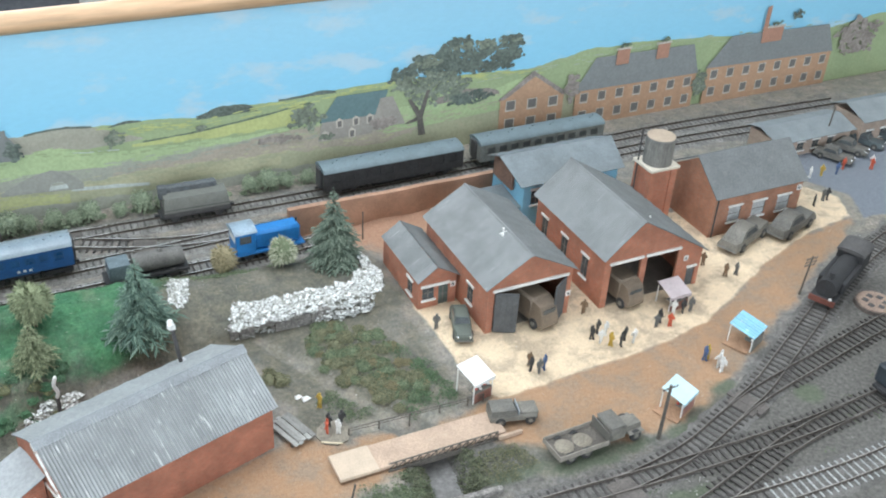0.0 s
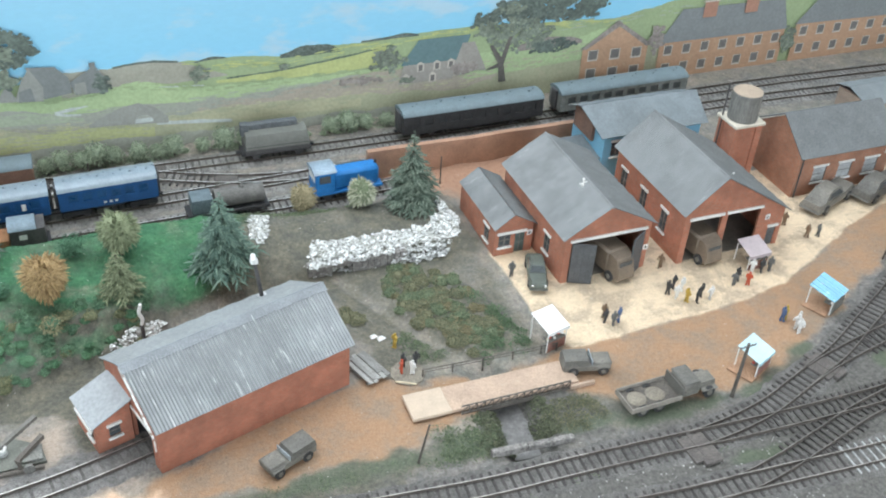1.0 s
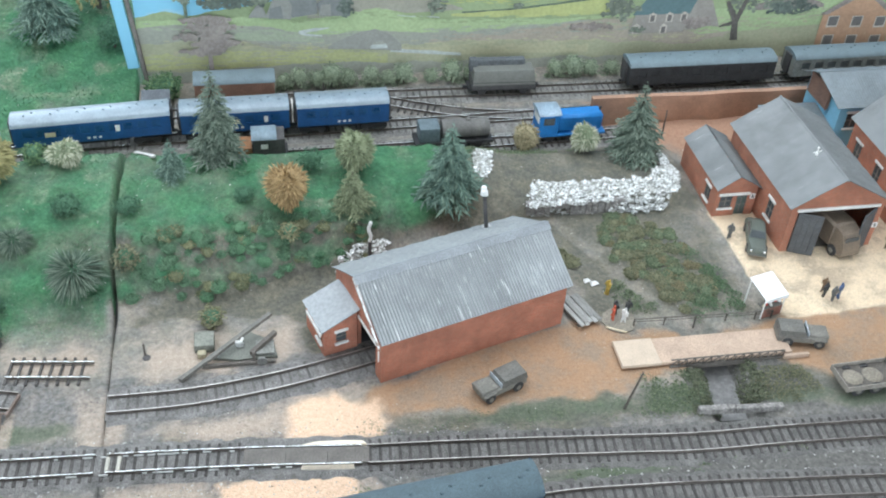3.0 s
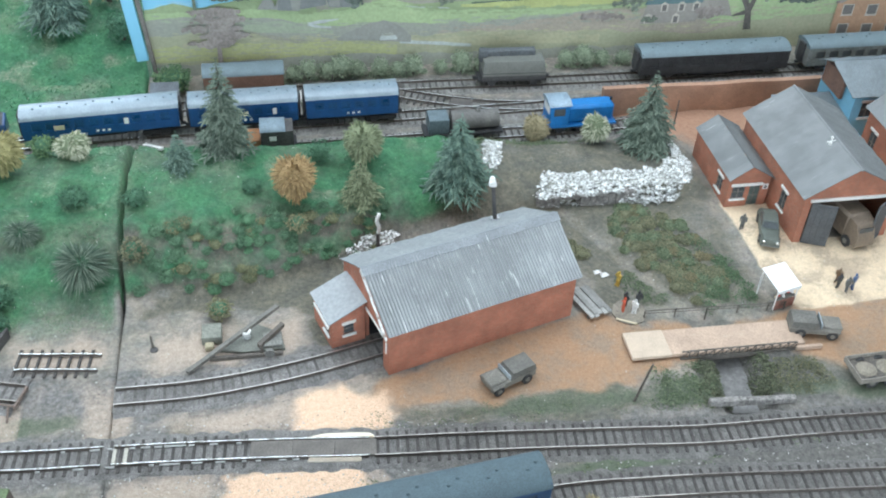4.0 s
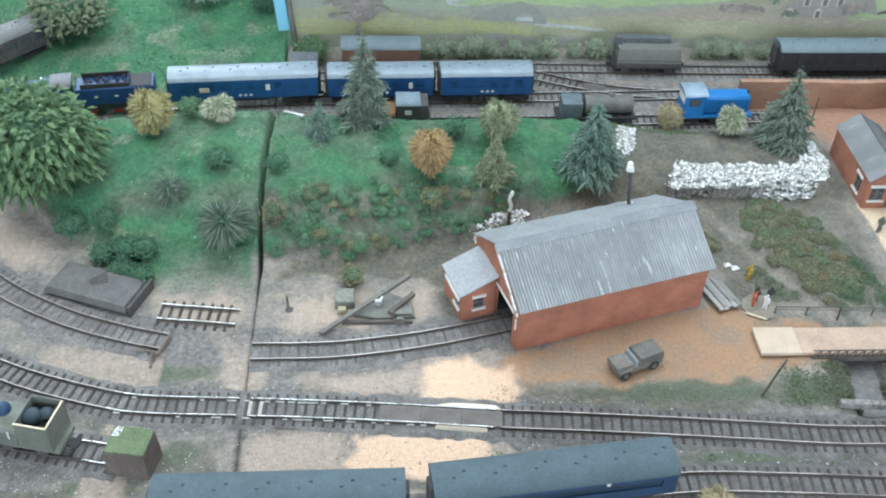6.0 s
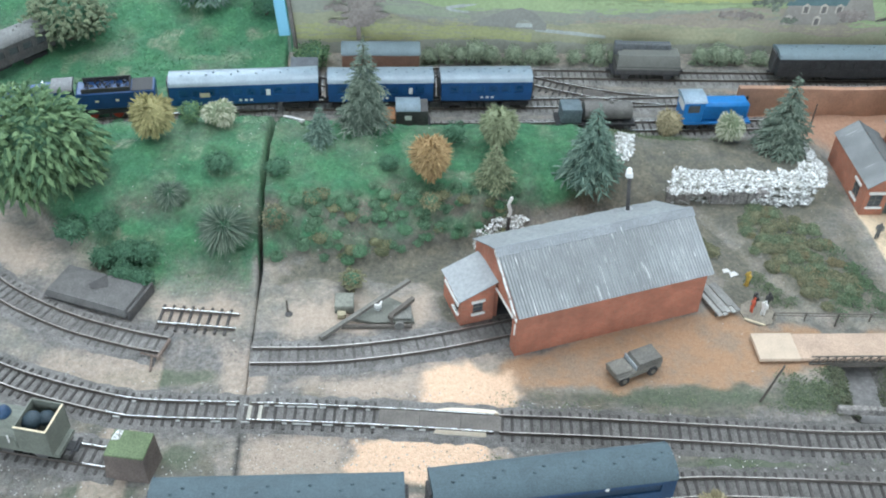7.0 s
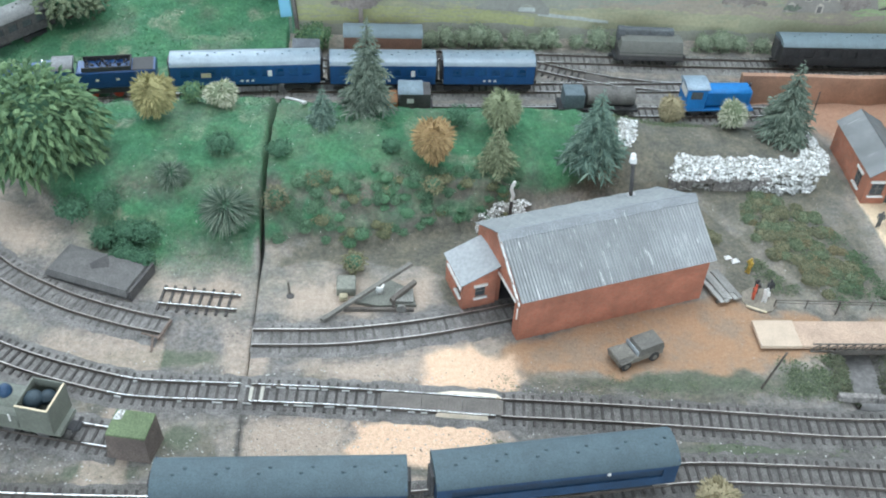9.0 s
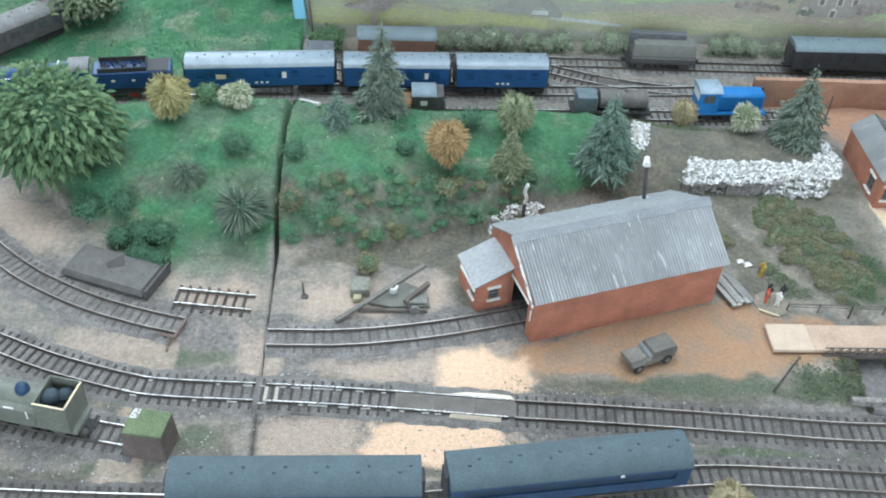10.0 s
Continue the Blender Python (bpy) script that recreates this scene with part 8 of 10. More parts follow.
def old_van(x, y, turn, label, paint_, length=0.060, high=0.030, width=0.0125):
    ob = thing("van", pose(x, y, 0.0004, 0, 0, turn), label, "van", "vans in the workshop doors")
    k = length / 2
    part("body", Geo().box(-k, k * 0.55, -width, width, 0.0055, high, 0.0025), paint_, ob)
    part("cab", Geo().solid([(k * 0.50, sy * width * 0.95, 0.0055) for sy in (-1, 1)] + [(k, sy * width * 0.85, 0.0055) for sy in (-1, 1)] + [(k, sy * width * 0.75, 0.0140) for sy in (-1, 1)] + [(k * 0.82, sy * width * 0.8, high * 0.86) for sy in (-1, 1)] + [(k * 0.5, sy * width * 0.9, high * 0.95) for sy in (-1, 1)]), paint_, ob)
    part("windscreen", Geo().box(k * 0.905, k * 0.925, -width * 0.62, width * 0.62, high * 0.55, high * 0.76, 0.0003), GLASS_DARK, ob)
    wheels4(ob, (-k * 0.6, k * 0.65), width * 0.9, 0.0058)
    return ob


BUS_BROWN = mat("dusty_brown_paint", (0.20, 0.155, 0.115), 0.6, var=0.2, dirt=(0.26, 0.21, 0.16))
old_van(0.5715, 0.6875, -80, "dusty brown van half out of the workshop doors", BUS_BROWN, 0.066, 0.032)
old_van(0.6735, 0.6805, -84, "dusty brown van standing in the workshop doorway", BUS_BROWN, 0.056, 0.030)
saloon(0.4985, 0.6905, -110, "grey-green saloon car parked beside the workshop annex", mat("grey_green_paint", (0.12, 0.14, 0.12), 0.45, var=0.2))
saloon(0.868, 0.716, 22, "large dull grey car parked before the offices", ARMY, 0.056, 1.40)
saloon(0.937, 0.716, 18, "large dark grey car parked before the offices", ARMY_DARK, 0.052, 1.40)
field_car(0.2135, 0.5375, -157, "drab grey utility car with canvas tilt on the clay road")
field_car(0.4830, 0.5600, -14, "drab grey utility car leaving the bridge")
for x, y, t_, lab in ((1.115, 0.832, -62, "dark grey saloon parked in the car park row"), (1.152, 0.843, -62, "black saloon parked in the car park row"), (1.188, 0.850, -62, "dark green saloon parked in the car park row"), (1.225, 0.856, -62, "grey saloon parked in the car park row")):
    saloon(x, y, t_, lab, ARMY_DARK if x < 1.16 else mat("car_slate", (0.09, 0.11, 0.115), 0.4), 0.050)

lorry = thing("lorry", pose(0.5355, 0.5055, 0.0004, 0, 0, 2), "drab grey flatbed lorry with dropped load bed beside the track", "lorry")
part("chassis", Geo().box(-0.046, 0.040, -0.0060, 0.0060, 0.0050, 0.0075, 0.0005), ARMY_DARK, lorry)
bed_ = part("load_bed", Geo().box(-0.046, 0.002, -0.0125, 0.0125, 0.0080, 0.0096, 0.0004), WOOD_DARK, lorry)
part("side_board", Geo().box(-0.046, 0.002, -0.0135, -0.0125, 0.0080, 0.0135, 0.0003), mat("pale_drab", (0.30, 0.27, 0.23), 0.8), bed_)
part("side_board", Geo().box(-0.046, 0.002, 0.0125, 0.0135, 0.0080, 0.0135, 0.0003), mat("pale_drab_board", (0.30, 0.27, 0.23), 0.8), bed_)
part("tail_board", Geo().box(-0.047, -0.046, -0.0135, 0.0135, 0.0080, 0.0135, 0.0003), mat("pale_drab_tail", (0.30, 0.27, 0.23), 0.8), bed_)
part("head_board", Geo().box(0.002, 0.0032, -0.0135, 0.0135, 0.0080, 0.0200, 0.0003), ARMY_DARK, bed_)
load = Geo()
for x in (-0.034, -0.016):
    load.ball((x, 0, 0.0096), 0.0085, 0.0012, 12, 6)
part("sand_load", load, mat("dry_sand", (0.25, 0.22, 0.175), 0.9), bed_, "two low heaps of dull sand")
part("cab", Geo().box(0.005, 0.021, -0.0120, 0.0120, 0.0075, 0.0205, 0.0018), ARMY, lorry)
part("canvas_roof", Geo().box(0.0045, 0.0200, -0.0115, 0.0115, 0.0205, 0.0225, 0.0009), ARMY_DARK, lorry)
part("bonnet", Geo().solid([(0.021, sy * 0.0085, 0.0075) for sy in (-1, 1)] + [(0.041, sy * 0.0065, 0.0075) for sy in (-1, 1)] + [(0.021, sy * 0.0075, 0.0150) for sy in (-1, 1)] + [(0.040, sy * 0.0055, 0.0138) for sy in (-1, 1)]), ARMY, lorry)
part("mudguard", Geo().box(0.024, 0.040, -0.0125, -0.0070, 0.0085, 0.0100, 0.0005).box(0.024, 0.040, 0.0070, 0.0125, 0.0085, 0.0100, 0.0005), ARMY, lorry)
part("windscreen", Geo().box(0.0208, 0.0214, -0.0095, 0.0095, 0.0150, 0.0192), GLASS_DARK, lorry)
wheels4(lorry, (-0.034, -0.018, 0.032), 0.0105, 0.0056, 0.0026)

# ---- trees and shrubs ----
def leaf_mat(name, col, tip, rough_=0.85):
    """Flock and foam foliage: colour varies from piece to piece and towards the tips."""
    m, n, l = nodes_of(name)
    s = n["Principled BSDF"]
    geo = n.new("ShaderNodeNewGeometry")
    tc = n.new("ShaderNodeTexCoord")
    f = noise_node(n, l, 900, tc.outputs["Object"], 3, 0.6)
    c = blend(n, l, geo.outputs["Random Per Island"], tuple(x * 0.75 for x in col), tip)
    c = blend(n, l, 1.0, c, blend(n, l, ramp(n, l, f, 0.3, 0.7), (0.75,) * 3, (1.25,) * 3), "MULTIPLY")
    l.new(c, s.inputs["Base Color"])
    s.inputs["Roughness"].default_value = rough_
    return m


L_FIR = leaf_mat("fir_green", (0.092, 0.135, 0.102), (0.205, 0.255, 0.195))
L_FIR_BLUE = leaf_mat("fir_blue_green", (0.075, 0.145, 0.115), (0.20, 0.29, 0.225))
L_OLIVE = leaf_mat("olive_foam", (0.125, 0.16, 0.085), (0.30, 0.335, 0.20))
L_ORANGE = leaf_mat("autumn_orange", (0.29, 0.19, 0.085), (0.45, 0.315, 0.155))
L_YELLOW = leaf_mat("yellow_olive", (0.23, 0.215, 0.09), (0.40, 0.365, 0.17))
L_PALE = leaf_mat("pale_blossom", (0.17, 0.22, 0.11), (0.60, 0.60, 0.46))
L_TAN = leaf_mat("tan_foam", (0.20, 0.17, 0.085), (0.44, 0.38, 0.24))
L_GREEN = leaf_mat("fresh_green", (0.065, 0.150, 0.072), (0.175, 0.275, 0.13))
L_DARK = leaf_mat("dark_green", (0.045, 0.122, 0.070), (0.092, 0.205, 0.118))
L_SPIKE = leaf_mat("spiky_dark_green", (0.045, 0.098, 0.066), (0.235, 0.295, 0.22))
L_MIX = leaf_mat("bank_shrub_green", (0.072, 0.152, 0.086), (0.125, 0.222, 0.128))
L_HEATH = leaf_mat("heath_brown_green", (0.135, 0.148, 0.088), (0.225, 0.22, 0.130))
L_VERGE = leaf_mat("verge_green", (0.105, 0.150, 0.085), (0.205, 0.245, 0.145))
L_HEDGE = leaf_mat("hedge_green", (0.205, 0.265, 0.175), (0.37, 0.43, 0.30))
L_GORSE = leaf_mat("gorse_olive", (0.165, 0.17, 0.09), (0.275, 0.27, 0.155))
BARK = mat("bark", (0.085, 0.065, 0.05), 0.9)


def spike(g, p, d, length, width, droop=0.0):
    """One slender leaf or needle bunch: a bent, tapering three-sided blade."""
    d = d.normalized()
    side = d.cross(Vector((0, 0, 1)))
    side = side.normalized() if side.length > 1e-4 else Vector((1, 0, 0))
    up = side.cross(d)
    mid = p + d * length * 0.5 + Vector((0, 0, -droop * 0.25 * length))
    tip = p + d * length + Vector((0, 0, -droop * length))
    w = width
    pts = [p + side * w * 0.4, p - side * w * 0.4, p + up * w * 0.4, mid + side * w, mid - side * w, mid + up * w * 0.9, tip]
    g.add([q[:] for q in pts], [(0, 3, 5, 2), (2, 5, 4, 1), (1, 4, 3, 0), (3, 6, 5), (5, 6, 4), (4, 6, 3)])


def fir(x, y, r, h, label, leaf, seed, sink=0.0, tiers=9, trunk=0.12):
    """A bottle-brush fir: tiers of drooping needle sprays round a thin trunk, with gaps."""
    rng = random.Random(seed)
    z = float(height(x, y)) - sink
    ob = thing("fir_tree", pose(x, y, z, 0, 0, rng.uniform(0, 360)), label, "fir tree", "trees on the hill")
    part("trunk", Geo().tube((0, 0, -0.002), (0, 0, h * 0.9), r * 0.09, r * 0.03, 8), BARK, ob)
    g = Geo()
    tiers = int(tiers * 1.5)
    for k in range(tiers):
        u = k / (tiers - 1)
        zc = h * (trunk + (1 - trunk) * u)
        rr = r * (1 - u) ** 0.85 * rng.uniform(0.86, 1.12) + r * 0.05
        n = int(9 + 15 * (1 - u))
        for j in range(n):
            a = 2 * math.pi * (j + rng.uniform(-0.35, 0.35)) / n
            ln = rr * rng.uniform(0.68, 1.12)
            rise_ = rng.uniform(-0.15, 0.2)
            d = Vector((math.cos(a), math.sin(a), rise_))
            base = Vector((0, 0, zc + rng.uniform(-0.4, 0.4) * h / tiers))
            spike(g, base + d * ln * 0.1, d, ln * 0.9, ln * 0.045 + 0.0003, 0.35)
            for s in (0.3, 0.46, 0.62, 0.78):
                for w in (-1, 1):
                    aa = a + w * rng.uniform(0.45, 0.8)
                    d2 = Vector((math.cos(aa), math.sin(aa), rng.uniform(-0.25, 0.15)))
                    spike(g, base + d * ln * s + Vector((0, 0, -0.35 * s * s * ln * 0.8)), d2, ln * 0.30 * rng.uniform(0.8, 1.2), ln * 0.030 + 0.00025, 0.3)
    part("crown", g, leaf, ob, smooth=False)
    return ob


def pom(x, y, r, h, label, leaf, seed, name="bush", spikes=260, sink=0.0, lift=0.0, flat=1.0, fat=0.085, category="bush", leafy=False, core=None, hollow=1.0):
    """A rounded model bush: hundreds of leaf bunches radiating from a stem, longer and shorter by turns."""
    rng = random.Random(seed)
    z = float(height(x, y)) - sink
    ob = thing(name, pose(x, y, z), label, category, "trees on the hill")
    part("trunk", Geo().tube((0, 0, -0.002), (0, 0, h * 0.55), r * 0.11, r * 0.06, 7), BARK, ob)
    g = Geo()
    c = Vector((0, 0, h * 0.50 + lift))
    small = leafy and r < 0.03
    if small:
        spikes, fat = int(spikes * 2.6), fat * 0.62
    if not leafy:
        spikes = int(spikes * 2.8)
        fat *= 0.75
    for k in range(spikes):
        u = (k + 0.5) / spikes
        a = 2.39996 * k + rng.uniform(-0.25, 0.25)
        cz = 1 - 1.75 * u
        s = math.sqrt(max(0, 1 - cz * cz))
        d = Vector((s * math.cos(a) * r, s * math.sin(a) * r, cz * h * 0.5 * flat))
        ln = d.length * rng.uniform(0.78, 1.10) * (1 + 0.10 * math.sin(3 * a + seed))
        if leafy:
            p = c + d.normalized() * ln * rng.uniform(0.45, 0.95)
            wild = 0.45 if r > 0.05 else 1.0
            t = Vector((rng.gauss(0, 1), rng.gauss(0, 1), rng.gauss(0, 0.6))).normalized() * wild + d.normalized() * 0.8 + Vector((0, 0, -0.35 if r > 0.05 else 0.0))
            spike(g, p, t, (0.0035 + r * 0.09) * rng.uniform(0.7, 1.3) * (0.55 if small else 1.2 if r > 0.05 else 1.0), r * fat * rng.uniform(0.7, 1.2), 0.25)
        else:
            ln *= 0.94
            spike(g, c + d.normalized() * ln * 0.55 * hollow, d.normalized() + Vector((0, 0, -0.22)), ln * (1.01 - 0.55 * hollow), r * fat * rng.uniform(0.7, 1.1), 0.12)
    # unless core is given, a dark green ball paints in shade between the leaves
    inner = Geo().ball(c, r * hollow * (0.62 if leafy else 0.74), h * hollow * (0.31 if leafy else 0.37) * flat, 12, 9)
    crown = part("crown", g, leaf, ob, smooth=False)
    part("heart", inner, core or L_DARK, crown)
    return ob


fir(0.0, 0.818, 0.028, 0.098, "tall grey-green bottle-brush fir above the goods siding", L_FIR, 1, tiers=12)
fir(0.213, 0.765, 0.033, 0.078, "broad blue-green bottle-brush fir on the bank behind the shed", L_FIR_BLUE, 2, tiers=10)
fir(0.4175, 0.823, 0.030, 0.085, "tall grey-green bottle-brush fir above the rock face", L_FIR, 3, tiers=11)
fir(0.119, 0.742, 0.021, 0.046, "small olive fir on the grassy bank", L_OLIVE, 4, tiers=8, sink=0.002)
fir(-0.190, 1.115, 0.036, 0.110, "dark green fir on the far slope", L_FIR_BLUE, 5, tiers=11)
pom(0.0605, 0.742, 0.0215, 0.048, "rounded orange-brown autumn bush on the grassy bank", L_ORANGE, 6, spikes=320, core=L_ORANGE)
pom(0.1255, 0.785, 0.0205, 0.046, "rounded olive bush on the crest of the bank", L_OLIVE, 7, spikes=300, core=L_OLIVE)
pom(0.3125, 0.862, 0.0155, 0.036, "small tan bush beside the blue engine", L_TAN, 8, spikes=240, core=L_TAN)
pom(0.3665, 0.836, 0.0165, 0.036, "small cream-flecked bush beside the blue engine", L_PALE, 9, spikes=260, core=L_VERGE)
fir(-0.0405, 0.787, 0.0165, 0.040, "small dark blue-green fir on the hill crest", L_FIR_BLUE, 10, tiers=7)
pom(-0.137, 0.823, 0.0185, 0.026, "low cream-blossom bush beside the rear line", L_PALE, 11, spikes=260, core=L_VERGE)
pom(-0.166, 0.833, 0.0125, 0.022, "low bright green bush beside the rear line", L_GREEN, 12, spikes=160, leafy=True, fat=0.12)
pom(-0.196, 0.800, 0.0235, 0.048, "rounded yellow-olive bush beside the rear line", L_YELLOW, 13, spikes=320, core=L_YELLOW)
# the dark core puts shade into the depth of this crown by colour
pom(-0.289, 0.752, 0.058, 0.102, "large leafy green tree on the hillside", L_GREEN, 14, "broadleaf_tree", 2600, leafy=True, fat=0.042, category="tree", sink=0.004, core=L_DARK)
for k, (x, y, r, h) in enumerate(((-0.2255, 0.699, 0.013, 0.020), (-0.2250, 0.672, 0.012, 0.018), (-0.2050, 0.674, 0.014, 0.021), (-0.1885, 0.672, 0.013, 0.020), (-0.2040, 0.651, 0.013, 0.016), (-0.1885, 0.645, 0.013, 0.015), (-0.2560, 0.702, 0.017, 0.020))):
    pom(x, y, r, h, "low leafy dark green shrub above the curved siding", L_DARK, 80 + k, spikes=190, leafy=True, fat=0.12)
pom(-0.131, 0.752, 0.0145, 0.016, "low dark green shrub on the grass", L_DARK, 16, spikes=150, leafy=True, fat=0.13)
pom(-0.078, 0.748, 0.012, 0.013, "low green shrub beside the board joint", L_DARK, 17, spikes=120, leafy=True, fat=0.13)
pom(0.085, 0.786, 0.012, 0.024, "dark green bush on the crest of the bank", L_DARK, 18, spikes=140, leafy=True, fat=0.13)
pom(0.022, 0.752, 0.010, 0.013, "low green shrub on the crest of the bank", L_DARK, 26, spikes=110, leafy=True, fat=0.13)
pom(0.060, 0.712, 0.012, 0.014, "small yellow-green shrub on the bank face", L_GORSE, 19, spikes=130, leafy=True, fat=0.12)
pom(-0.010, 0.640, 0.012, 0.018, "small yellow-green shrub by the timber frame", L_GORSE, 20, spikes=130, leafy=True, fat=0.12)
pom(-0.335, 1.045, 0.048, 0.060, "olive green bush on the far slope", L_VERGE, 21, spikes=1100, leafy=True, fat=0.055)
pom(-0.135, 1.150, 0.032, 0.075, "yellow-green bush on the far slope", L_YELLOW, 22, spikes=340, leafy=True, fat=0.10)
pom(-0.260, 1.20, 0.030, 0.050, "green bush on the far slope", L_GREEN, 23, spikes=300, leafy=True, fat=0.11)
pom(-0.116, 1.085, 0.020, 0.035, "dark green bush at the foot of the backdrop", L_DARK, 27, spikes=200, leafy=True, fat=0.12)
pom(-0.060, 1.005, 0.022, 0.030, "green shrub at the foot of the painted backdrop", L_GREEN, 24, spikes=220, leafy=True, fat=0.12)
pom(0.2410, 0.3915, 0.0185, 0.033, "ochre bush at the front edge of the board", L_TAN, 28, spikes=320, core=L_TAN)
pom(-0.1705, 0.7165, 0.0185, 0.026, "small dark spiky shrub on the grassy bank", L_SPIKE, 31, "spiky_shrub", 150, category="shrub", fat=0.05, sink=0.004, hollow=0.5)
pom(-0.1205, 0.683, 0.0300, 0.040, "large dark spiky shrub beside the board joint", L_SPIKE, 32, "spiky_shrub", 260, category="shrub", fat=0.034, sink=0.006, hollow=0.5)
pom(-0.0780, 0.690, 0.0120, 0.026, "olive shrub growing up beside the board joint", L_HEATH, 34, spikes=150, leafy=True, fat=0.13, sink=0.002)



def scrub(name, label, spots, leaf, seed, size, category="undergrowth", dome=0.0):
    """Undergrowth that nobody could count: clumps of small leaves on the ground."""
    rng = random.Random(seed)
    g = Geo()
    for x, y, r, n in spots:
        z = float(rough(np.array([x]), np.array([y]))[0])
        if dome:
            tilt = g.m
            g.m = pose(x, y, z - 0.0008, 0, 0, rng.uniform(0, 180)) @ Matrix.Diagonal((1.15, 0.85, 1.0, 1.0))
            g.ball((0, 0, 0), r * 0.78, r * dome, 9, 7)
            g.m = tilt
        for _ in range(n):
            a, q = rng.uniform(0, 6.283), math.sqrt(rng.random())
            px, py = x + r * q * math.cos(a), y + r * q * math.sin(a)
            pz = (z + r * dome * math.sqrt(max(0.0, 1 - q * q)) * 0.9 - 0.0006) if dome else float(height(px, py)) + r * 0.55 * (1 - q * q) * rng.random() - 0.0006
            d = Vector((rng.gauss(0, 1), rng.gauss(0, 1), rng.uniform(0.2, 1.6)))
            spike(g, Vector((px, py, pz)), d, size * rng.uniform(0.6, 1.3), size * 0.28, 0.15)
    ob = part(name, g, leaf, None, smooth=False)
    return tagged(ob, label, category, kind="stuff")


rng = random.Random(78)


def spots(outline, count, r0, r1, n):
    out = []
    xs, ys = [p[0] for p in outline], [p[1] for p in outline]
    while len(out) < count:
        x, y = rng.uniform(min(xs), max(xs)), rng.uniform(min(ys), max(ys))
        if float(inside(np.array([x]), np.array([y]), outline)[0]) > 0:
            out.append((x, y, rng.uniform(r0, r1), n))
    return out


FACE = [(-0.08, 0.662), (-0.075, 0.715), (0.0, 0.725), (0.08, 0.735), (0.14, 0.74), (0.13, 0.705), (0.07, 0.69), (0.0, 0.668)]
scrub("bank_undergrowth", "dark green undergrowth on the steep grassy bank", spots(FACE, 62, 0.004, 0.0085, 90), L_MIX, 1, 0.0024, dome=0.62)
scrub("bank_undergrowth", "green tufts and low mounds on the steep grassy bank", spots(FACE, 34, 0.004, 0.009, 80), leaf_mat("mound_green", (0.07, 0.175, 0.09), (0.11, 0.225, 0.12)), 15, 0.0020, dome=0.5)
scrub("bank_undergrowth", "olive undergrowth on the steep grassy bank", spots(FACE, 20, 0.005, 0.009, 80), leaf_mat("olive_undergrowth", (0.13, 0.15, 0.08), (0.215, 0.215, 0.115)), 2, 0.0022, dome=0.45)
scrub("hill_undergrowth", "green tufts of undergrowth over the hilltop", spots([(-0.26, 0.70), (-0.26, 0.80), (-0.1, 0.83), (0.15, 0.80), (0.15, 0.75), (0.0, 0.735), (-0.1, 0.66), (-0.2, 0.675)], 26, 0.004, 0.009, 26), L_MIX, 3, 0.0022)
scrub("hill_undergrowth", "soft green tufts along the goods siding", spots([(0.24, 0.828), (0.25, 0.858), (0.30, 0.860), (0.36, 0.850), (0.37, 0.822), (0.31, 0.835)], 24, 0.005, 0.010, 60), L_VERGE, 13, 0.0020)
HEATH = [(0.357, 0.743), (0.398, 0.741), (0.426, 0.73), (0.427, 0.683), (0.436, 0.63), (0.402, 0.606), (0.376, 0.635), (0.363, 0.663), (0.350, 0.690)]
L_HEATH_OCHRE = leaf_mat("heath_ochre", (0.165, 0.148, 0.085), (0.255, 0.222, 0.125))
scrub("heath", "brown and olive heath shrubs beside the stream", spots(HEATH, 42, 0.005, 0.010, 170), L_HEATH, 4, 0.0021, dome=0.5)
scrub("heath", "ochre heath shrubs beside the stream", spots(HEATH, 16, 0.004, 0.008, 150), L_HEATH_OCHRE, 24, 0.0021, dome=0.55)
scrub("heath", "dull green heath shrubs beside the stream", spots(HEATH, 34, 0.005, 0.010, 150), L_VERGE, 25, 0.0021, dome=0.5)
scrub("heath", "soft green growth at the edge of the heath", spots([(0.426, 0.69), (0.437, 0.68), (0.452, 0.62), (0.445, 0.600), (0.402, 0.598), (0.41, 0.62), (0.434, 0.635)], 26, 0.006, 0.011, 110), leaf_mat("heath_green", (0.085, 0.155, 0.080), (0.155, 0.225, 0.125)), 5, 0.0018)
scrub("heath", "small brown bushes near the culvert", spots([(0.302, 0.680), (0.306, 0.700), (0.322, 0.698), (0.320, 0.676)], 5, 0.006, 0.009, 120), L_HEATH, 6, 0.0020, dome=0.6)
scrub("heath", "low green tufts along the stream by the picnic", spots([(0.335, 0.650), (0.350, 0.655), (0.378, 0.618), (0.370, 0.602), (0.350, 0.612)], 13, 0.004, 0.008, 80), L_VERGE, 26, 0.0018)
scrub("stream_bushes", "olive and green bushes on the stream banks below the bridge", spots([(0.325, 0.500), (0.33, 0.528), (0.385, 0.532), (0.385, 0.497)], 17, 0.007, 0.012, 95), L_VERGE, 7, 0.0019)
scrub("stream_bushes", "brown bushes on the stream banks below the bridge", spots([(0.416, 0.497), (0.418, 0.530), (0.478, 0.527), (0.47, 0.50)], 17, 0.007, 0.011, 95), L_HEATH, 8, 0.0019)
scrub("stream_bushes", "dark olive growth down the sides of the gully", spots([(0.366, 0.492), (0.372, 0.540), (0.391, 0.540), (0.386, 0.492)], 16, 0.005, 0.009, 70) + spots([(0.411, 0.492), (0.414, 0.540), (0.432, 0.540), (0.430, 0.492)], 16, 0.005, 0.009, 70), leaf_mat("gully_olive", (0.095, 0.115, 0.07), (0.165, 0.175, 0.11)), 16, 0.0026)
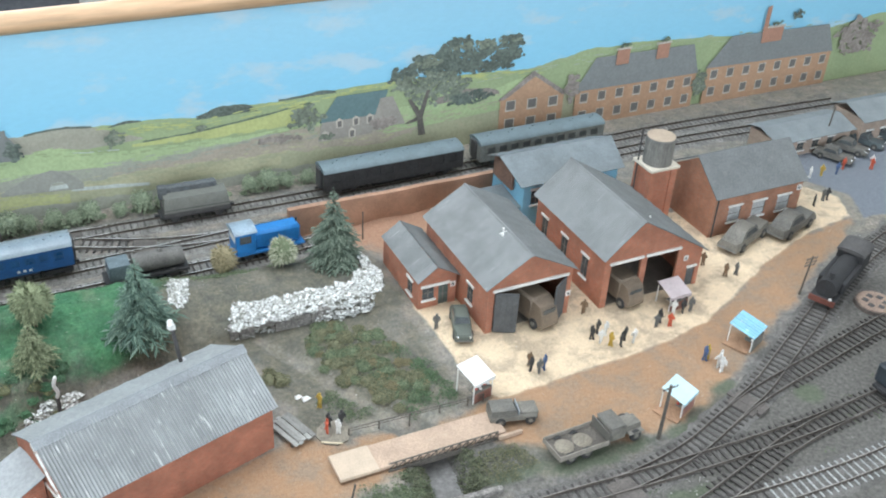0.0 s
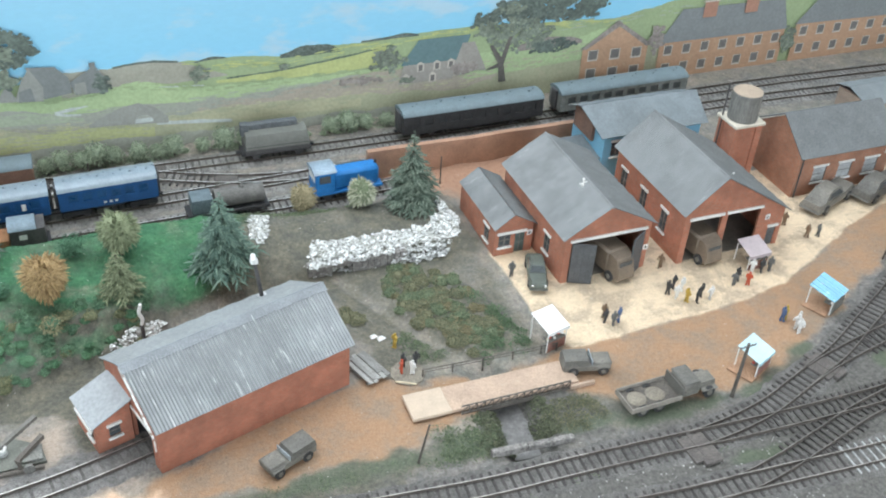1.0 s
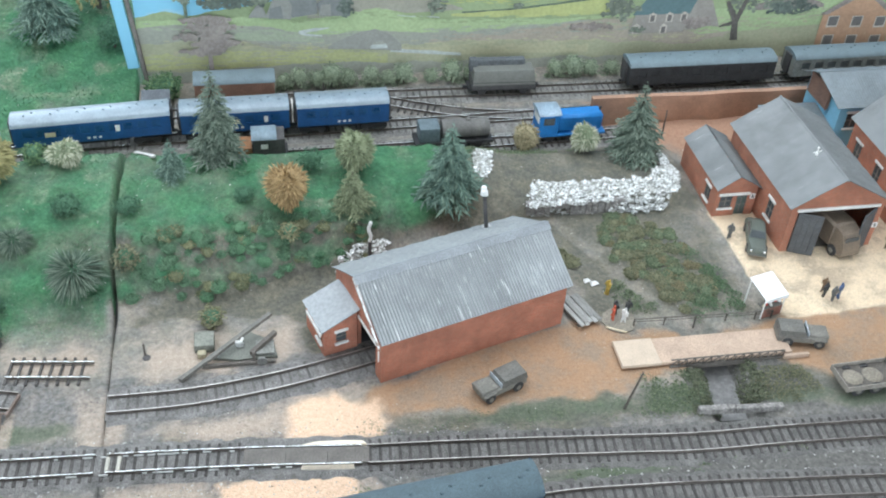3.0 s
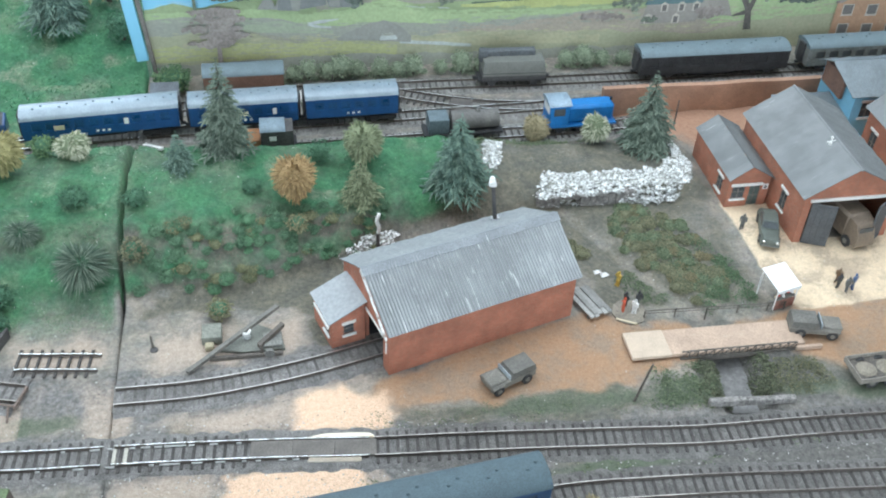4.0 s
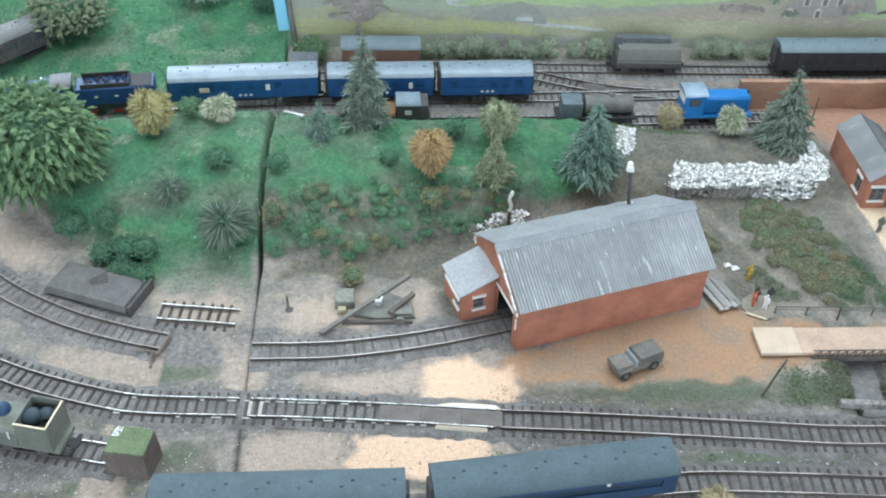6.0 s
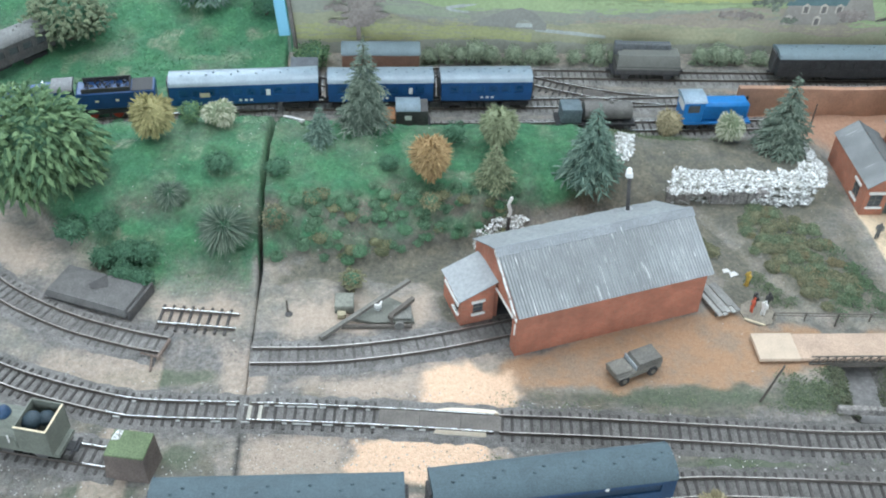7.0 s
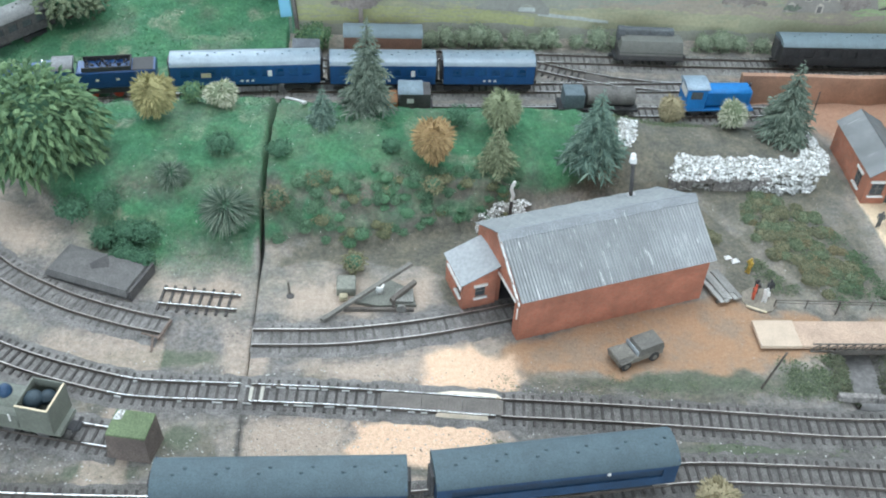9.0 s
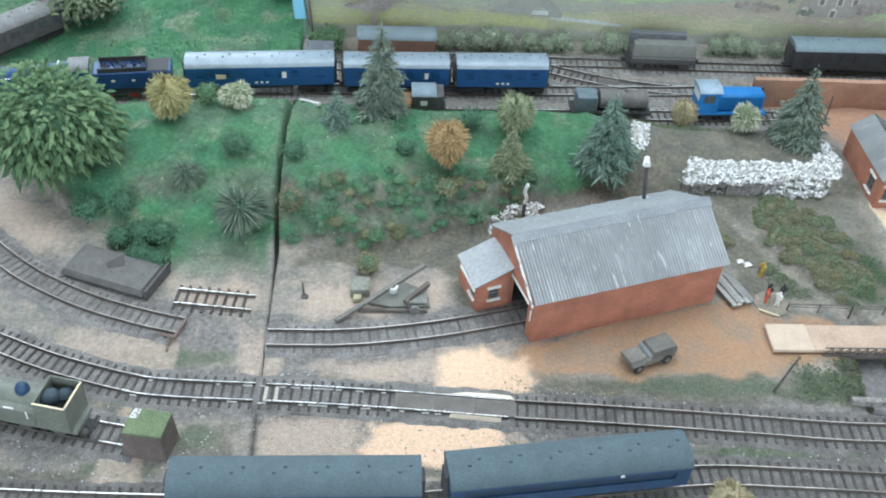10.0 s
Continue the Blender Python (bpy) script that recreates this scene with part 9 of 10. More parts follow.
scrub("verge_growth", "dull green growth along the road verge", spots([(0.10, 0.502), (0.10, 0.52), (0.31, 0.522), (0.33, 0.505), (0.33, 0.487), (0.2, 0.492)], 45, 0.004, 0.009, 20), L_VERGE, 9, 0.0014)
scrub("verge_growth", "dull green growth between the front lines", spots([(-0.08, 0.43), (-0.15, 0.44), (0.25, 0.438), (0.38, 0.44), (0.60, 0.44), (0.6, 0.452), (0.35, 0.449), (0.1, 0.456)], 26, 0.003, 0.008, 16), L_VERGE, 10, 0.002)
scrub("hedge", "grey-green gappy hedge along the foot of the backdrop", [(x, 1.016 + 0.004 * math.sin(x * 60), rng.uniform(0.007, 0.013) * (1.0 if math.sin(x * 47) > -0.2 else 0.45), 110) for x in np.linspace(0.06, 0.50, 26)], L_HEDGE, 11, 0.0030, "hedge")
scrub("verge_growth", "dull tufts around the yard tracks", spots([(0.64, 0.42), (0.72, 0.455), (0.95, 0.53), (0.95, 0.47), (0.75, 0.42)], 22, 0.004, 0.008, 16), L_VERGE, 12, 0.002)


for k, (x, r, h) in enumerate(((0.070, 0.010, 0.020), (0.088, 0.012, 0.027), (0.108, 0.012, 0.022), (0.124, 0.015, 0.031), (0.142, 0.011, 0.022), (0.168, 0.012, 0.023), (0.188, 0.010, 0.018), (0.206, 0.013, 0.027), (0.238, 0.010, 0.018), (0.262, 0.014, 0.029), (0.284, 0.010, 0.020), (0.385, 0.012, 0.022), (0.406, 0.014, 0.028), (0.428, 0.011, 0.020), (0.455, 0.010, 0.018))):
    pom(x, 1.0135, r, h, "rounded dull green shrub at the foot of the painted backdrop", L_HEDGE, 300 + k, spikes=170, leafy=True, fat=0.12, core=L_HEDGE)


def turf(name, label, outline, count, leaf, seed, size):
    """Short static grass: single blades standing on the slope."""
    r = np.random.RandomState(seed)
    xs, ys = [p[0] for p in outline], [p[1] for p in outline]
    x = r.uniform(min(xs), max(xs), count)
    y = r.uniform(min(ys), max(ys), count)
    keep = (inside(x, y, outline) > 0) & (zone_grass(x, y) * (0.5 + vnoise(x, y, 0.02, 51)) > 0.45) & (abs(x - JOINT) > 0.003)
    x, y = x[keep], y[keep]
    z = rough(x, y) - 0.0003
    n = len(x)
    a = r.uniform(0, 6.283, n)
    w, h = size * 0.30, size * r.uniform(0.6, 1.2, n)
    dx, dy = np.cos(a) * w, np.sin(a) * w
    lx, ly = r.normal(0, size * 0.5, n), r.normal(0, size * 0.5, n)
    v = np.stack([np.stack([x - dx, y - dy, z], 1), np.stack([x + dx, y + dy, z], 1), np.stack([x + lx, y + ly, z + h], 1)], 1).reshape(-1, 3)
    me = bpy.data.meshes.new(name)
    me.from_pydata(v.tolist(), [], np.arange(3 * n).reshape(-1, 3).tolist())
    me.materials.append(leaf)
    return tagged(new(name, me), label, "grass", kind="stuff")


L_TURF = leaf_mat("static_grass", (0.058, 0.168, 0.084), (0.070, 0.205, 0.104), 0.95)
turf("grass", "bright green static grass over the hill", [(-0.36, 0.64), (-0.36, 0.90), (0.26, 0.90), (0.26, 0.66), (-0.05, 0.65), (-0.2, 0.61)], 60000, L_TURF, 1, 0.0013)
turf("grass", "bright green static grass on the far slope", [(-0.60, 0.94), (-0.60, 1.30), (-0.092, 1.30), (-0.092, 0.94)], 26000, L_TURF, 2, 0.0020)

# loose stones and ballast chips
def chips(name, label, outline, count, material, seed, size):
    r = random.Random(seed)
    xs, ys = [p[0] for p in outline], [p[1] for p in outline]
    g, k = Geo(), 0
    while k < count:
        x, y = r.uniform(min(xs), max(xs)), r.uniform(min(ys), max(ys))
        if float(inside(np.array([x]), np.array([y]), outline)[0]) < 0:
            continue
        k += 1
        s, z = size * r.uniform(0.5, 1.4), float(height(x, y)) + 0.0002
        a = r.uniform(0, 6.28)
        c, q = math.cos(a) * s, math.sin(a) * s
        g.add([(x + c, y + q, z), (x - q, y + c, z), (x - c, y - q * 0.8, z), (x + q, y - c, z), (x + 0.2 * c, y + 0.1 * q, z + s * 0.9)], [(0, 1, 4), (1, 2, 4), (2, 3, 4), (3, 0, 4)])
    return tagged(part(name, g, material, None, smooth=False), label, "stones", kind="stuff")


chips("ballast_stones", "loose pale ballast stones along the front lines", [(-0.4, 0.60), (-0.2, 0.54), (0.05, 0.52), (0.35, 0.48), (0.6, 0.46), (0.6, 0.37), (0.4, 0.37), (-0.4, 0.39)], 2500, mat("chip_pale", (0.56, 0.55, 0.52), 0.9, var=0.35), 1, 0.0007)
chips("ballast_stones", "loose dark ballast stones along the front lines", [(-0.4, 0.66), (-0.2, 0.60), (0.05, 0.55), (0.35, 0.48), (0.6, 0.49), (0.95, 0.62), (1.2, 0.62), (1.2, 0.36), (0.4, 0.37), (-0.4, 0.39)], 1500, mat("chip_dark", (0.12, 0.115, 0.11), 0.9, var=0.35), 2, 0.0006)

# ---- market stalls ----
def stall(x, y, turn, label, cloth, w=0.028, d=0.026, h=0.030, slats=0, trestle=True):
    """A market stall: four legs, a sloping roof and a counter with goods."""
    ob = thing("market_stall", pose(x, y, 0.0004, 0, 0, turn), label, "market stall", "market stalls on the yard")
    for sx in (-1, 1):
        for sy in (-1, 1):
            top = h - 0.003 if sy < 0 else h
            part("leg", Geo().tube((sx * w * 0.44, sy * d * 0.44, 0), (sx * w * 0.44, sy * d * 0.44, top), 0.0006, n=6), WHITE, ob)
    if slats:
        rf = thing("roof", pose(0, 0, 0), "", "")
        for key in ("label", "category"):
            if key in rf:
                del rf[key]
        rf.parent = ob
        for k in range(slats):
            x0 = -w / 2 + w * k / slats
            part("slat", slab(Geo(), (x0 + 0.0003, d / 2, h + 0.001 + 0.0003 * (k % 2)), (x0 + w / slats - 0.0003, d / 2, h + 0.001 + 0.0003 * (k % 2)), (x0 + w / slats - 0.0003, -d / 2, h - 0.0045), (x0 + 0.0003, -d / 2, h - 0.0045), 0.0007), cloth, rf)
    else:
        g = Geo()
        n = 8
        pts = []
        for j in range(n + 1):
            for k in range(n + 1):
                u, v = k / n - 0.5, j / n - 0.5
                pts.append((u * w, v * d, h + 0.0005 + v * 0.006 - 0.0012 * math.cos(math.pi * u) * math.cos(math.pi * v) + 0.0006))
        f = [(j * (n + 1) + k, j * (n + 1) + k + 1, (j + 1) * (n + 1) + k + 1, (j + 1) * (n + 1) + k) for j in range(n) for k in range(n)]
        g.add(pts, f)
        rf = part("canopy", g, cloth, ob)
        fr = Geo()
        for k in range(6):
            x0 = -w / 2 + w * k / 6
            fr.box(x0, x0 + w / 6 - 0.0002, -d / 2 - 0.0004, -d / 2, h - 0.0048 - 0.0009 * (k % 2), h - 0.0018)
        part("valance", fr, cloth, rf)
    part("counter", Geo().box(-w * 0.42, w * 0.42, -d * 0.46, -d * 0.12, 0.0105, 0.0118, 0.0003), WOOD_GREY, ob)
    part("counter_front", Geo().box(-w * 0.42, w * 0.42, -d * 0.47, -d * 0.45, 0.0, 0.0105, 0.0002), mat("counter_cloth", (0.30, 0.15, 0.12), 0.85) if slats == 0 else WOOD_GREY, ob)
    r = random.Random(int(x * 1000))
    for k in range(6):
        part("goods", Geo().ball((-w * 0.36 + w * 0.144 * k, r.uniform(-d * 0.40, -d * 0.18), 0.0128), 0.0015, 0.0013, 6, 4), (RED, WHITE, CREAM)[(k + int(x * 1000)) % 3], ob)
    return ob


stall(0.4675, 0.6020, 14, "white canvas market stall with red counter at the yard edge", mat("white_canvas", (0.80, 0.80, 0.79), 0.8, var=0.06), 0.0245, 0.0255, 0.0250)
stall(0.6275, 0.5165, 24, "pale blue canvas market stall beside the telegraph pole", ICE, 0.0265, 0.0235, 0.0195)
stall(0.7485, 0.5690, 24, "market stall with aqua slatted roof on the clay road", AQUA, 0.0295, 0.0275, 0.0215, slats=7)
stall(0.7180, 0.6470, 2, "faded lilac canvas market stall before the workshops", LILAC, 0.0265, 0.0235, 0.0200)
for x, y, t_ in ((0.6095, 0.5165, 24), (0.7310, 0.5705, 24)):
    mt = thing("ground_sheet", pose(x + 0.01, y - 0.002, 0.001, 0, 0, t_), "clay-brown ground sheet spread under a market stall", "mat")
    part("sheet", Geo().box(-0.0125, 0.0125, -0.0135, 0.0115, 0, 0.0009, 0.0003), mat("clay_sheet", (0.40, 0.235, 0.145), 0.85, dirt=(0.36, 0.22, 0.15)), mt)

# ---- model figures, one plain shape each ----
def figure(x, y, colour, label, seed, group="figurines on the layout"):
    r = random.Random(seed)
    s = 0.0172 * r.uniform(0.92, 1.05)
    g = Geo()
    stride = r.uniform(0.0004, 0.0014)
    for sx in (-1, 1):
        g.tube((sx * 0.0010, sx * stride, 0), (sx * 0.0008, 0, s * 0.48), 0.0009, 0.0011, 7)
        g.box(sx * 0.0010 - 0.0008, sx * 0.0010 + 0.0008, sx * stride - 0.0018, sx * stride + 0.0007, 0, 0.0007, 0.0002)
        elbow = (sx * 0.0032, r.uniform(-0.0014, 0.0006), s * 0.60)
        g.tube((sx * 0.0024, 0, s * 0.79), elbow, 0.0008, 0.0007, 6).tube(elbow, (sx * r.uniform(0.0018, 0.0036), -r.uniform(0.0005, 0.0026), s * r.uniform(0.45, 0.60)), 0.0007, 0.0006, 6)
    g.solid([(sx * 0.0017, sy * 0.0011, s * 0.44) for sx in (-1, 1) for sy in (-1, 1)] + [(sx * 0.0019, sy * 0.0013, s * 0.60) for sx in (-1, 1) for sy in (-1, 1)] + [(sx * 0.0025, sy * 0.0012, s * 0.78) for sx in (-1, 1) for sy in (-1, 1)] + [(sx * 0.0010, sy * 0.0008, s * 0.83) for sx in (-1, 1) for sy in (-1, 1)])
    g.ball((0, 0, s * 0.905), 0.0012, 0.0016, 8, 6)
    ob = part("figurine", g, colour, None)
    ob.matrix_world = pose(x, y, float(height(x, y)) + 0.0002, 0, 0, r.uniform(0, 360))
    return tagged(ob, label, "figurine", group)


F_DARK = mat("figure_dark", (0.05, 0.05, 0.05), 0.7)
F_GREY = mat("figure_grey", (0.13, 0.13, 0.125), 0.7)
F_BROWN = mat("figure_brown", (0.20, 0.13, 0.08), 0.7)
F_RED = mat("figure_red", (0.55, 0.10, 0.05), 0.6)
F_WHITE = mat("figure_white", (0.72, 0.71, 0.68), 0.7)
F_BLUE = mat("figure_blue", (0.08, 0.13, 0.25), 0.7)
F_OCHRE = mat("figure_ochre", (0.48, 0.32, 0.06), 0.7)
PEOPLE = (
    (0.4765, 0.700, F_GREY, "grey"), (0.5335, 0.6165, F_BROWN, "brown"), (0.543, 0.6065, F_BLUE, "blue"), (0.5365, 0.6045, F_GREY, "grey"), (0.5305, 0.6095, F_DARK, "dark"), (0.6245, 0.6675, F_BROWN, "brown"),
    (0.609, 0.628, F_DARK, "dark"), (0.6195, 0.6345, F_DARK, "dark"), (0.6145, 0.6205, F_WHITE, "white"), (0.6255, 0.6290, F_WHITE, "white"), (0.6205, 0.6125, F_OCHRE, "ochre"), (0.6300, 0.6090, F_DARK, "dark"), (0.6385, 0.6150, F_DARK, "dark"), (0.6450, 0.6090, F_WHITE, "white"),
    (0.6800, 0.6205, F_GREY, "grey"), (0.6870, 0.6250, F_DARK, "dark"), (0.6935, 0.6165, F_RED, "red"), (0.8035, 0.6670, F_BROWN, "brown"), (0.8165, 0.6650, F_GREY, "grey"), (0.7935, 0.6930, F_BROWN, "brown"),
    (0.7090, 0.6320, F_WHITE, "white"), (0.7200, 0.6310, F_DARK, "dark"), (0.7290, 0.6300, F_GREY, "grey"),
    (0.6925, 0.5600, F_BLUE, "blue"), (0.6965, 0.5615, F_OCHRE, "ochre"), (0.6985, 0.5470, F_WHITE, "white"), (0.7030, 0.5500, F_WHITE, "white"), (0.6975, 0.5410, F_WHITE, "white"),
    (1.0035, 0.7480, F_DARK, "dark"), (1.0225, 0.7530, F_GREY, "grey"), (1.0300, 0.7540, F_DARK, "dark"), (1.0500, 0.8050, F_WHITE, "white"), (1.0680, 0.8040, F_OCHRE, "ochre"), (1.0900, 0.8000, F_BLUE, "blue"), (1.1080, 0.8070, F_RED, "red"), (1.1430, 0.7930, F_RED, "red"), (1.1500, 0.8000, F_WHITE, "white"),
    (0.3290, 0.6030, F_RED, "red"), (0.3375, 0.5990, F_WHITE, "white"), (0.3330, 0.6100, F_DARK, "dark"), (0.3440, 0.6090, F_DARK, "dark"), (0.3345, 0.6365, F_OCHRE, "ochre"),
)
for k, (x, y, m, tone_) in enumerate(PEOPLE):
    place = "at the picnic by the stream" if x < 0.36 else "in the car park" if x > 1.04 else "on the sand yard" if y > 0.58 else "on the clay road"
    figure(x, y, m, "tiny plain model figure painted %s %s" % (tone_, place), k)

# picnic rug, bench and white scraps behind the shed
rug = thing("picnic_rug", pose(0.3345, 0.6015, 0.0006), "dull tan round picnic rug spread on the ground", "rug")
part("rug", Geo().tube((0, 0, 0), (0, 0, 0.0007), 0.0155, 0.0155, 9), mat("rug_tan", (0.26, 0.23, 0.185), 0.9, dirt=(0.33, 0.30, 0.24)), rug)
part("rim", Geo().tube((-0.014, -0.007, 0.0008), (0.002, -0.0155, 0.0008), 0.0008, n=6), CREAM, rug)
PLANK_GREY = mat("weathered_plank", (0.33, 0.325, 0.305), 0.9, rnd=0.25, dirt=(0.25, 0.245, 0.225))
stack = thing("plank_pile", pose(0.3020, 0.6150, 0, 0, 0, -70), "low pile of weathered grey planks on bearers behind the shed", "timber")
for x in (-0.012, 0.013):
    part("bearer", Geo().box(x - 0.0014, x + 0.0014, -0.0105, 0.0105, 0.0, 0.0042, 0.0003), WOOD_DARK, stack)
for k in range(5):
    y, o = -0.0088 + 0.0044 * k, 0.0012 * math.sin(k * 2.3)
    part("plank", Geo().box(-0.0185 + o, 0.0185 + o, y - 0.0020, y + 0.0020, 0.0042, 0.0054, 0.0002), PLANK_GREY, stack)
part("plank", Geo().box(-0.0150, 0.0165, -0.0062, -0.0022, 0.0054, 0.0066, 0.0002), PLANK_GREY, stack)
part("plank", Geo().box(-0.0165, 0.0120, 0.0022, 0.0062, 0.0054, 0.0066, 0.0002), PLANK_GREY, stack)
for x, y, s in ((0.3215, 0.655, 0.003), (0.327, 0.6505, 0.0035)):
    sc = thing("white_bundle", pose(x, y, float(height(x, y))), "small crumpled white bundle lying by the heath", "bundle")
    part("bundle", Geo().solid([(s * 1.4, 0, 0), (-s, s, 0), (-s, -s * 0.8, 0), (0.2 * s, 0.3 * s, s), (s, -s * 0.6, s * 0.5), (-s * 0.8, 0, s * 0.7)]), WHITE, sc)

# ---- poles and posts ----
def pole(x, y, h, lean, label, arms=0, r=0.0011):
    ob = thing("telegraph_pole", pose(x, y, float(height(x, y)) - 0.001, lean[0], lean[1], 0), label, "telegraph pole", "telegraph poles")
    part("post", Geo().tube((0, 0, 0), (0, 0, h), r, r * 0.7, 8), WOOD_DARK, ob)
    for k in range(arms):
        a = part("cross_arm", Geo().box(-0.0075, 0.0075, -0.0004, 0.0004, h - 0.004 - k * 0.004, h - 0.003 - k * 0.004, 0.0001), WOOD_DARK, ob)
        for sx in (-1, -0.5, 0.5, 1):
            part("insulator", Geo().tube((sx * 0.007, 0, h - 0.003 - k * 0.004), (sx * 0.007, 0, h - 0.0015 - k * 0.004), 0.0005, n=5), WOOD_GREY, a)
    return ob


pole(0.5885, 0.4895, 0.066, (4, -3), "dark telegraph pole standing beside the stall and main line", 1, 0.0018)
pole(0.8565, 0.6105, 0.050, (2, 2), "grey telegraph pole with three cross arms beside the road", 3)
pole(0.3085, 0.5050, 0.052, (10, 4), "leaning dark post at the end of the bridge", 0, 0.0011)
pole(0.4695, 0.8740, 0.036, (0, 0), "dark post on the red earth behind the workshop", 0, 0.0010)
pole(1.130, 0.868, 0.058, (0, 5), "weathered pole beside the low sheds", 0, 0.0013)
pole(0.0945, 0.8600, 0.016, (0, 0), "short dark post beside the goods siding", 0, 0.0013)
pole(0.113, 1.000, 0.014, (0, 0), "short white post beside the rear siding", 0, 0.0012)

# timber frame with a long beam on bare ground
fr = thing("timber_frame", pose(0.006, 0.607, 0), "collapsed grey timber frame with a long slanting beam on bare earth", "timber frame")
part("beam", Geo().solid([(-0.0420, -0.0285, 0.0005), (-0.0395, -0.0310, 0.0005), (-0.0420, -0.0285, 0.0036), (-0.0395, -0.0310, 0.0036), (0.0310, 0.0220, 0.0165), (0.0335, 0.0195, 0.0165), (0.0310, 0.0220, 0.0196), (0.0335, 0.0195, 0.0196)]), WOOD_GREY, fr)
part("beam", Geo().solid([(0.014, -0.010, 0.004), (0.0165, -0.0125, 0.004), (0.014, -0.010, 0.008), (0.0165, -0.0125, 0.008), (0.034, 0.007, 0.009), (0.0365, 0.0045, 0.009), (0.034, 0.007, 0.013), (0.0365, 0.0045, 0.013)]), WOOD_DARK, fr)
part("sill_beam", Geo().box(-0.024, 0.034, -0.0185, -0.0155, 0.0, 0.0035, 0.0005), WOOD_DARK, fr)
part("post", Geo().box(0.016, 0.0185, -0.017, -0.0145, 0.0, 0.012, 0.0004), WOOD_DARK, fr)
part("platform", Geo().solid([(-0.018, -0.008, z) for z in (0.0, 0.0032)] + [(0.012, 0.018, z) for z in (0.0, 0.0032)] + [(0.033, 0.005, z) for z in (0.0, 0.0032)] + [(0.036, -0.013, z) for z in (0.0, 0.0032)] + [(0.004, -0.014, z) for z in (0.0, 0.0032)]), mat("grey_green_plate", (0.175, 0.18, 0.155), 0.8, var=0.25), fr)
part("ring", Geo().tube((0.006, 0.003, 0.0034), (0.006, 0.003, 0.0052), 0.0036, 0.0032, 12), mat("pale_ring", (0.45, 0.46, 0.44), 0.7), fr)
part("panel", Geo().box(0.019, 0.034, -0.012, 0.004, 0.0034, 0.0060, 0.0005), mat("mid_grey_panel", (0.22, 0.22, 0.20), 0.8), fr)
part("winch_box", Geo().box(-0.030, -0.014, 0.000, 0.017, 0.0, 0.0085, 0.0006), mat("box_grey_green", (0.22, 0.225, 0.19), 0.8), fr)
part("crate", Geo().box(-0.0275, -0.0205, -0.0065, -0.0008, 0.0, 0.005, 0.0005), mat("crate_cream", (0.46, 0.41, 0.28), 0.8), fr)
part("pipe_hook", Geo().tube((0.003, -0.002, 0.012), (0.0075, -0.002, 0.0112), 0.0011, n=7).tube((0.0075, -0.002, 0.0112), (0.009, 0.0015, 0.0125), 0.0011, n=7), WHITE, fr)
part("wheel", Geo().tube((0.0235, -0.0175, 0.004), (0.0235, -0.0195, 0.004), 0.004, n=14), TANK_GREY, fr)
stk = thing("stake", pose(-0.0625, 0.6085, 0), "short dark stake stuck in the bare earth", "stake")
part("post", Geo().tube((0, 0, -0.001), (-0.001, 0.003, 0.012), 0.0011, 0.0008, 7), WOOD_DARK, stk)
part("foot", Geo().ball((0.0005, -0.0015, 0.0004), 0.0035, 0.0014, 8, 5), DARK_WAGON, stk)

# sheeted stack beside the curved siding
st = thing("sheeted_stack", pose(-0.2225, 0.6325, 0, 0, 0, -21), "grey tarpaulined stack with torn sheet beside the curved siding", "tarpaulin stack")
part("base", Geo().box(-0.037, 0.037, -0.0175, 0.0175, 0.0, 0.006, 0.0008), DARK_WAGON, st)
part("sheet", Geo().solid([(sx * 0.0385, sy * 0.019, 0.0045) for sx in (-1, 1) for sy in (-1, 1)] + [(sx * 0.0365, sy * 0.0165, 0.0095) for sx in (-1, 1) for sy in (-1, 1)] + [(-0.012, 0.004, 0.0150), (0.010, 0.008, 0.0142), (-0.024, 0.008, 0.0125)]), mat("dusty_grey_sheet", (0.135, 0.132, 0.128), 0.85, var=0.25, big=90), st)
part("sheet_fold", Geo().solid([(0.000, -0.006, 0.0128), (0.012, 0.000, 0.0135), (0.004, 0.012, 0.0145), (-0.004, -0.003, 0.0145), (0.010, 0.004, 0.0152)]), mat("dark_sheet_fold", (0.075, 0.073, 0.072), 0.85), st)
part("end_board", Geo().box(0.0395, 0.0420, -0.018, 0.020, 0.0, 0.0105, 0.0004), DARK_WAGON, st)

# rail stop at the end of the curve, and the crossing planks
RUST_DARK = mat("dark_rust", (0.19, 0.145, 0.12), 0.85)
rs = thing("rail_stop", pose(-0.1605, 0.5665, 0, 0, 0, -18), "rusty bent rail stop at the end of the curved siding", "buffer stop")
part("post", Geo().box(0.002, 0.004, -0.011, 0.011, 0.002, 0.0055, 0.0004), RUST_DARK, rs)
part("stay", Geo().tube((0.003, -0.009, 0.004), (-0.012, -0.009, 0.004), 0.0009, n=6).tube((-0.002, -0.010, 0.004), (0.002, -0.022, 0.0), 0.0010, n=6), RUST_DARK, rs)
CROSSING = mat("crossing_grey_brown", (0.165, 0.15, 0.135), 0.85, var=0.25)
cx = thing("level_crossing", pose(0, 0, 0), "grey-brown timber level crossing between the front rails", "level crossing")
line = smooth_line(TRACKS["main"], 0.004)
for x0 in np.arange(0.0125, 0.100, 0.0305):
    x, y, turn = along("main", x0 + 0.015)
    pl = part("plank", Geo().box(-0.01518, 0.01518, -0.0072, 0.0072, 0.0012, 0.0035, 0.0001), CROSSING, cx)
    pl.matrix_local = pose(x, y, 0, 0, 0, turn)
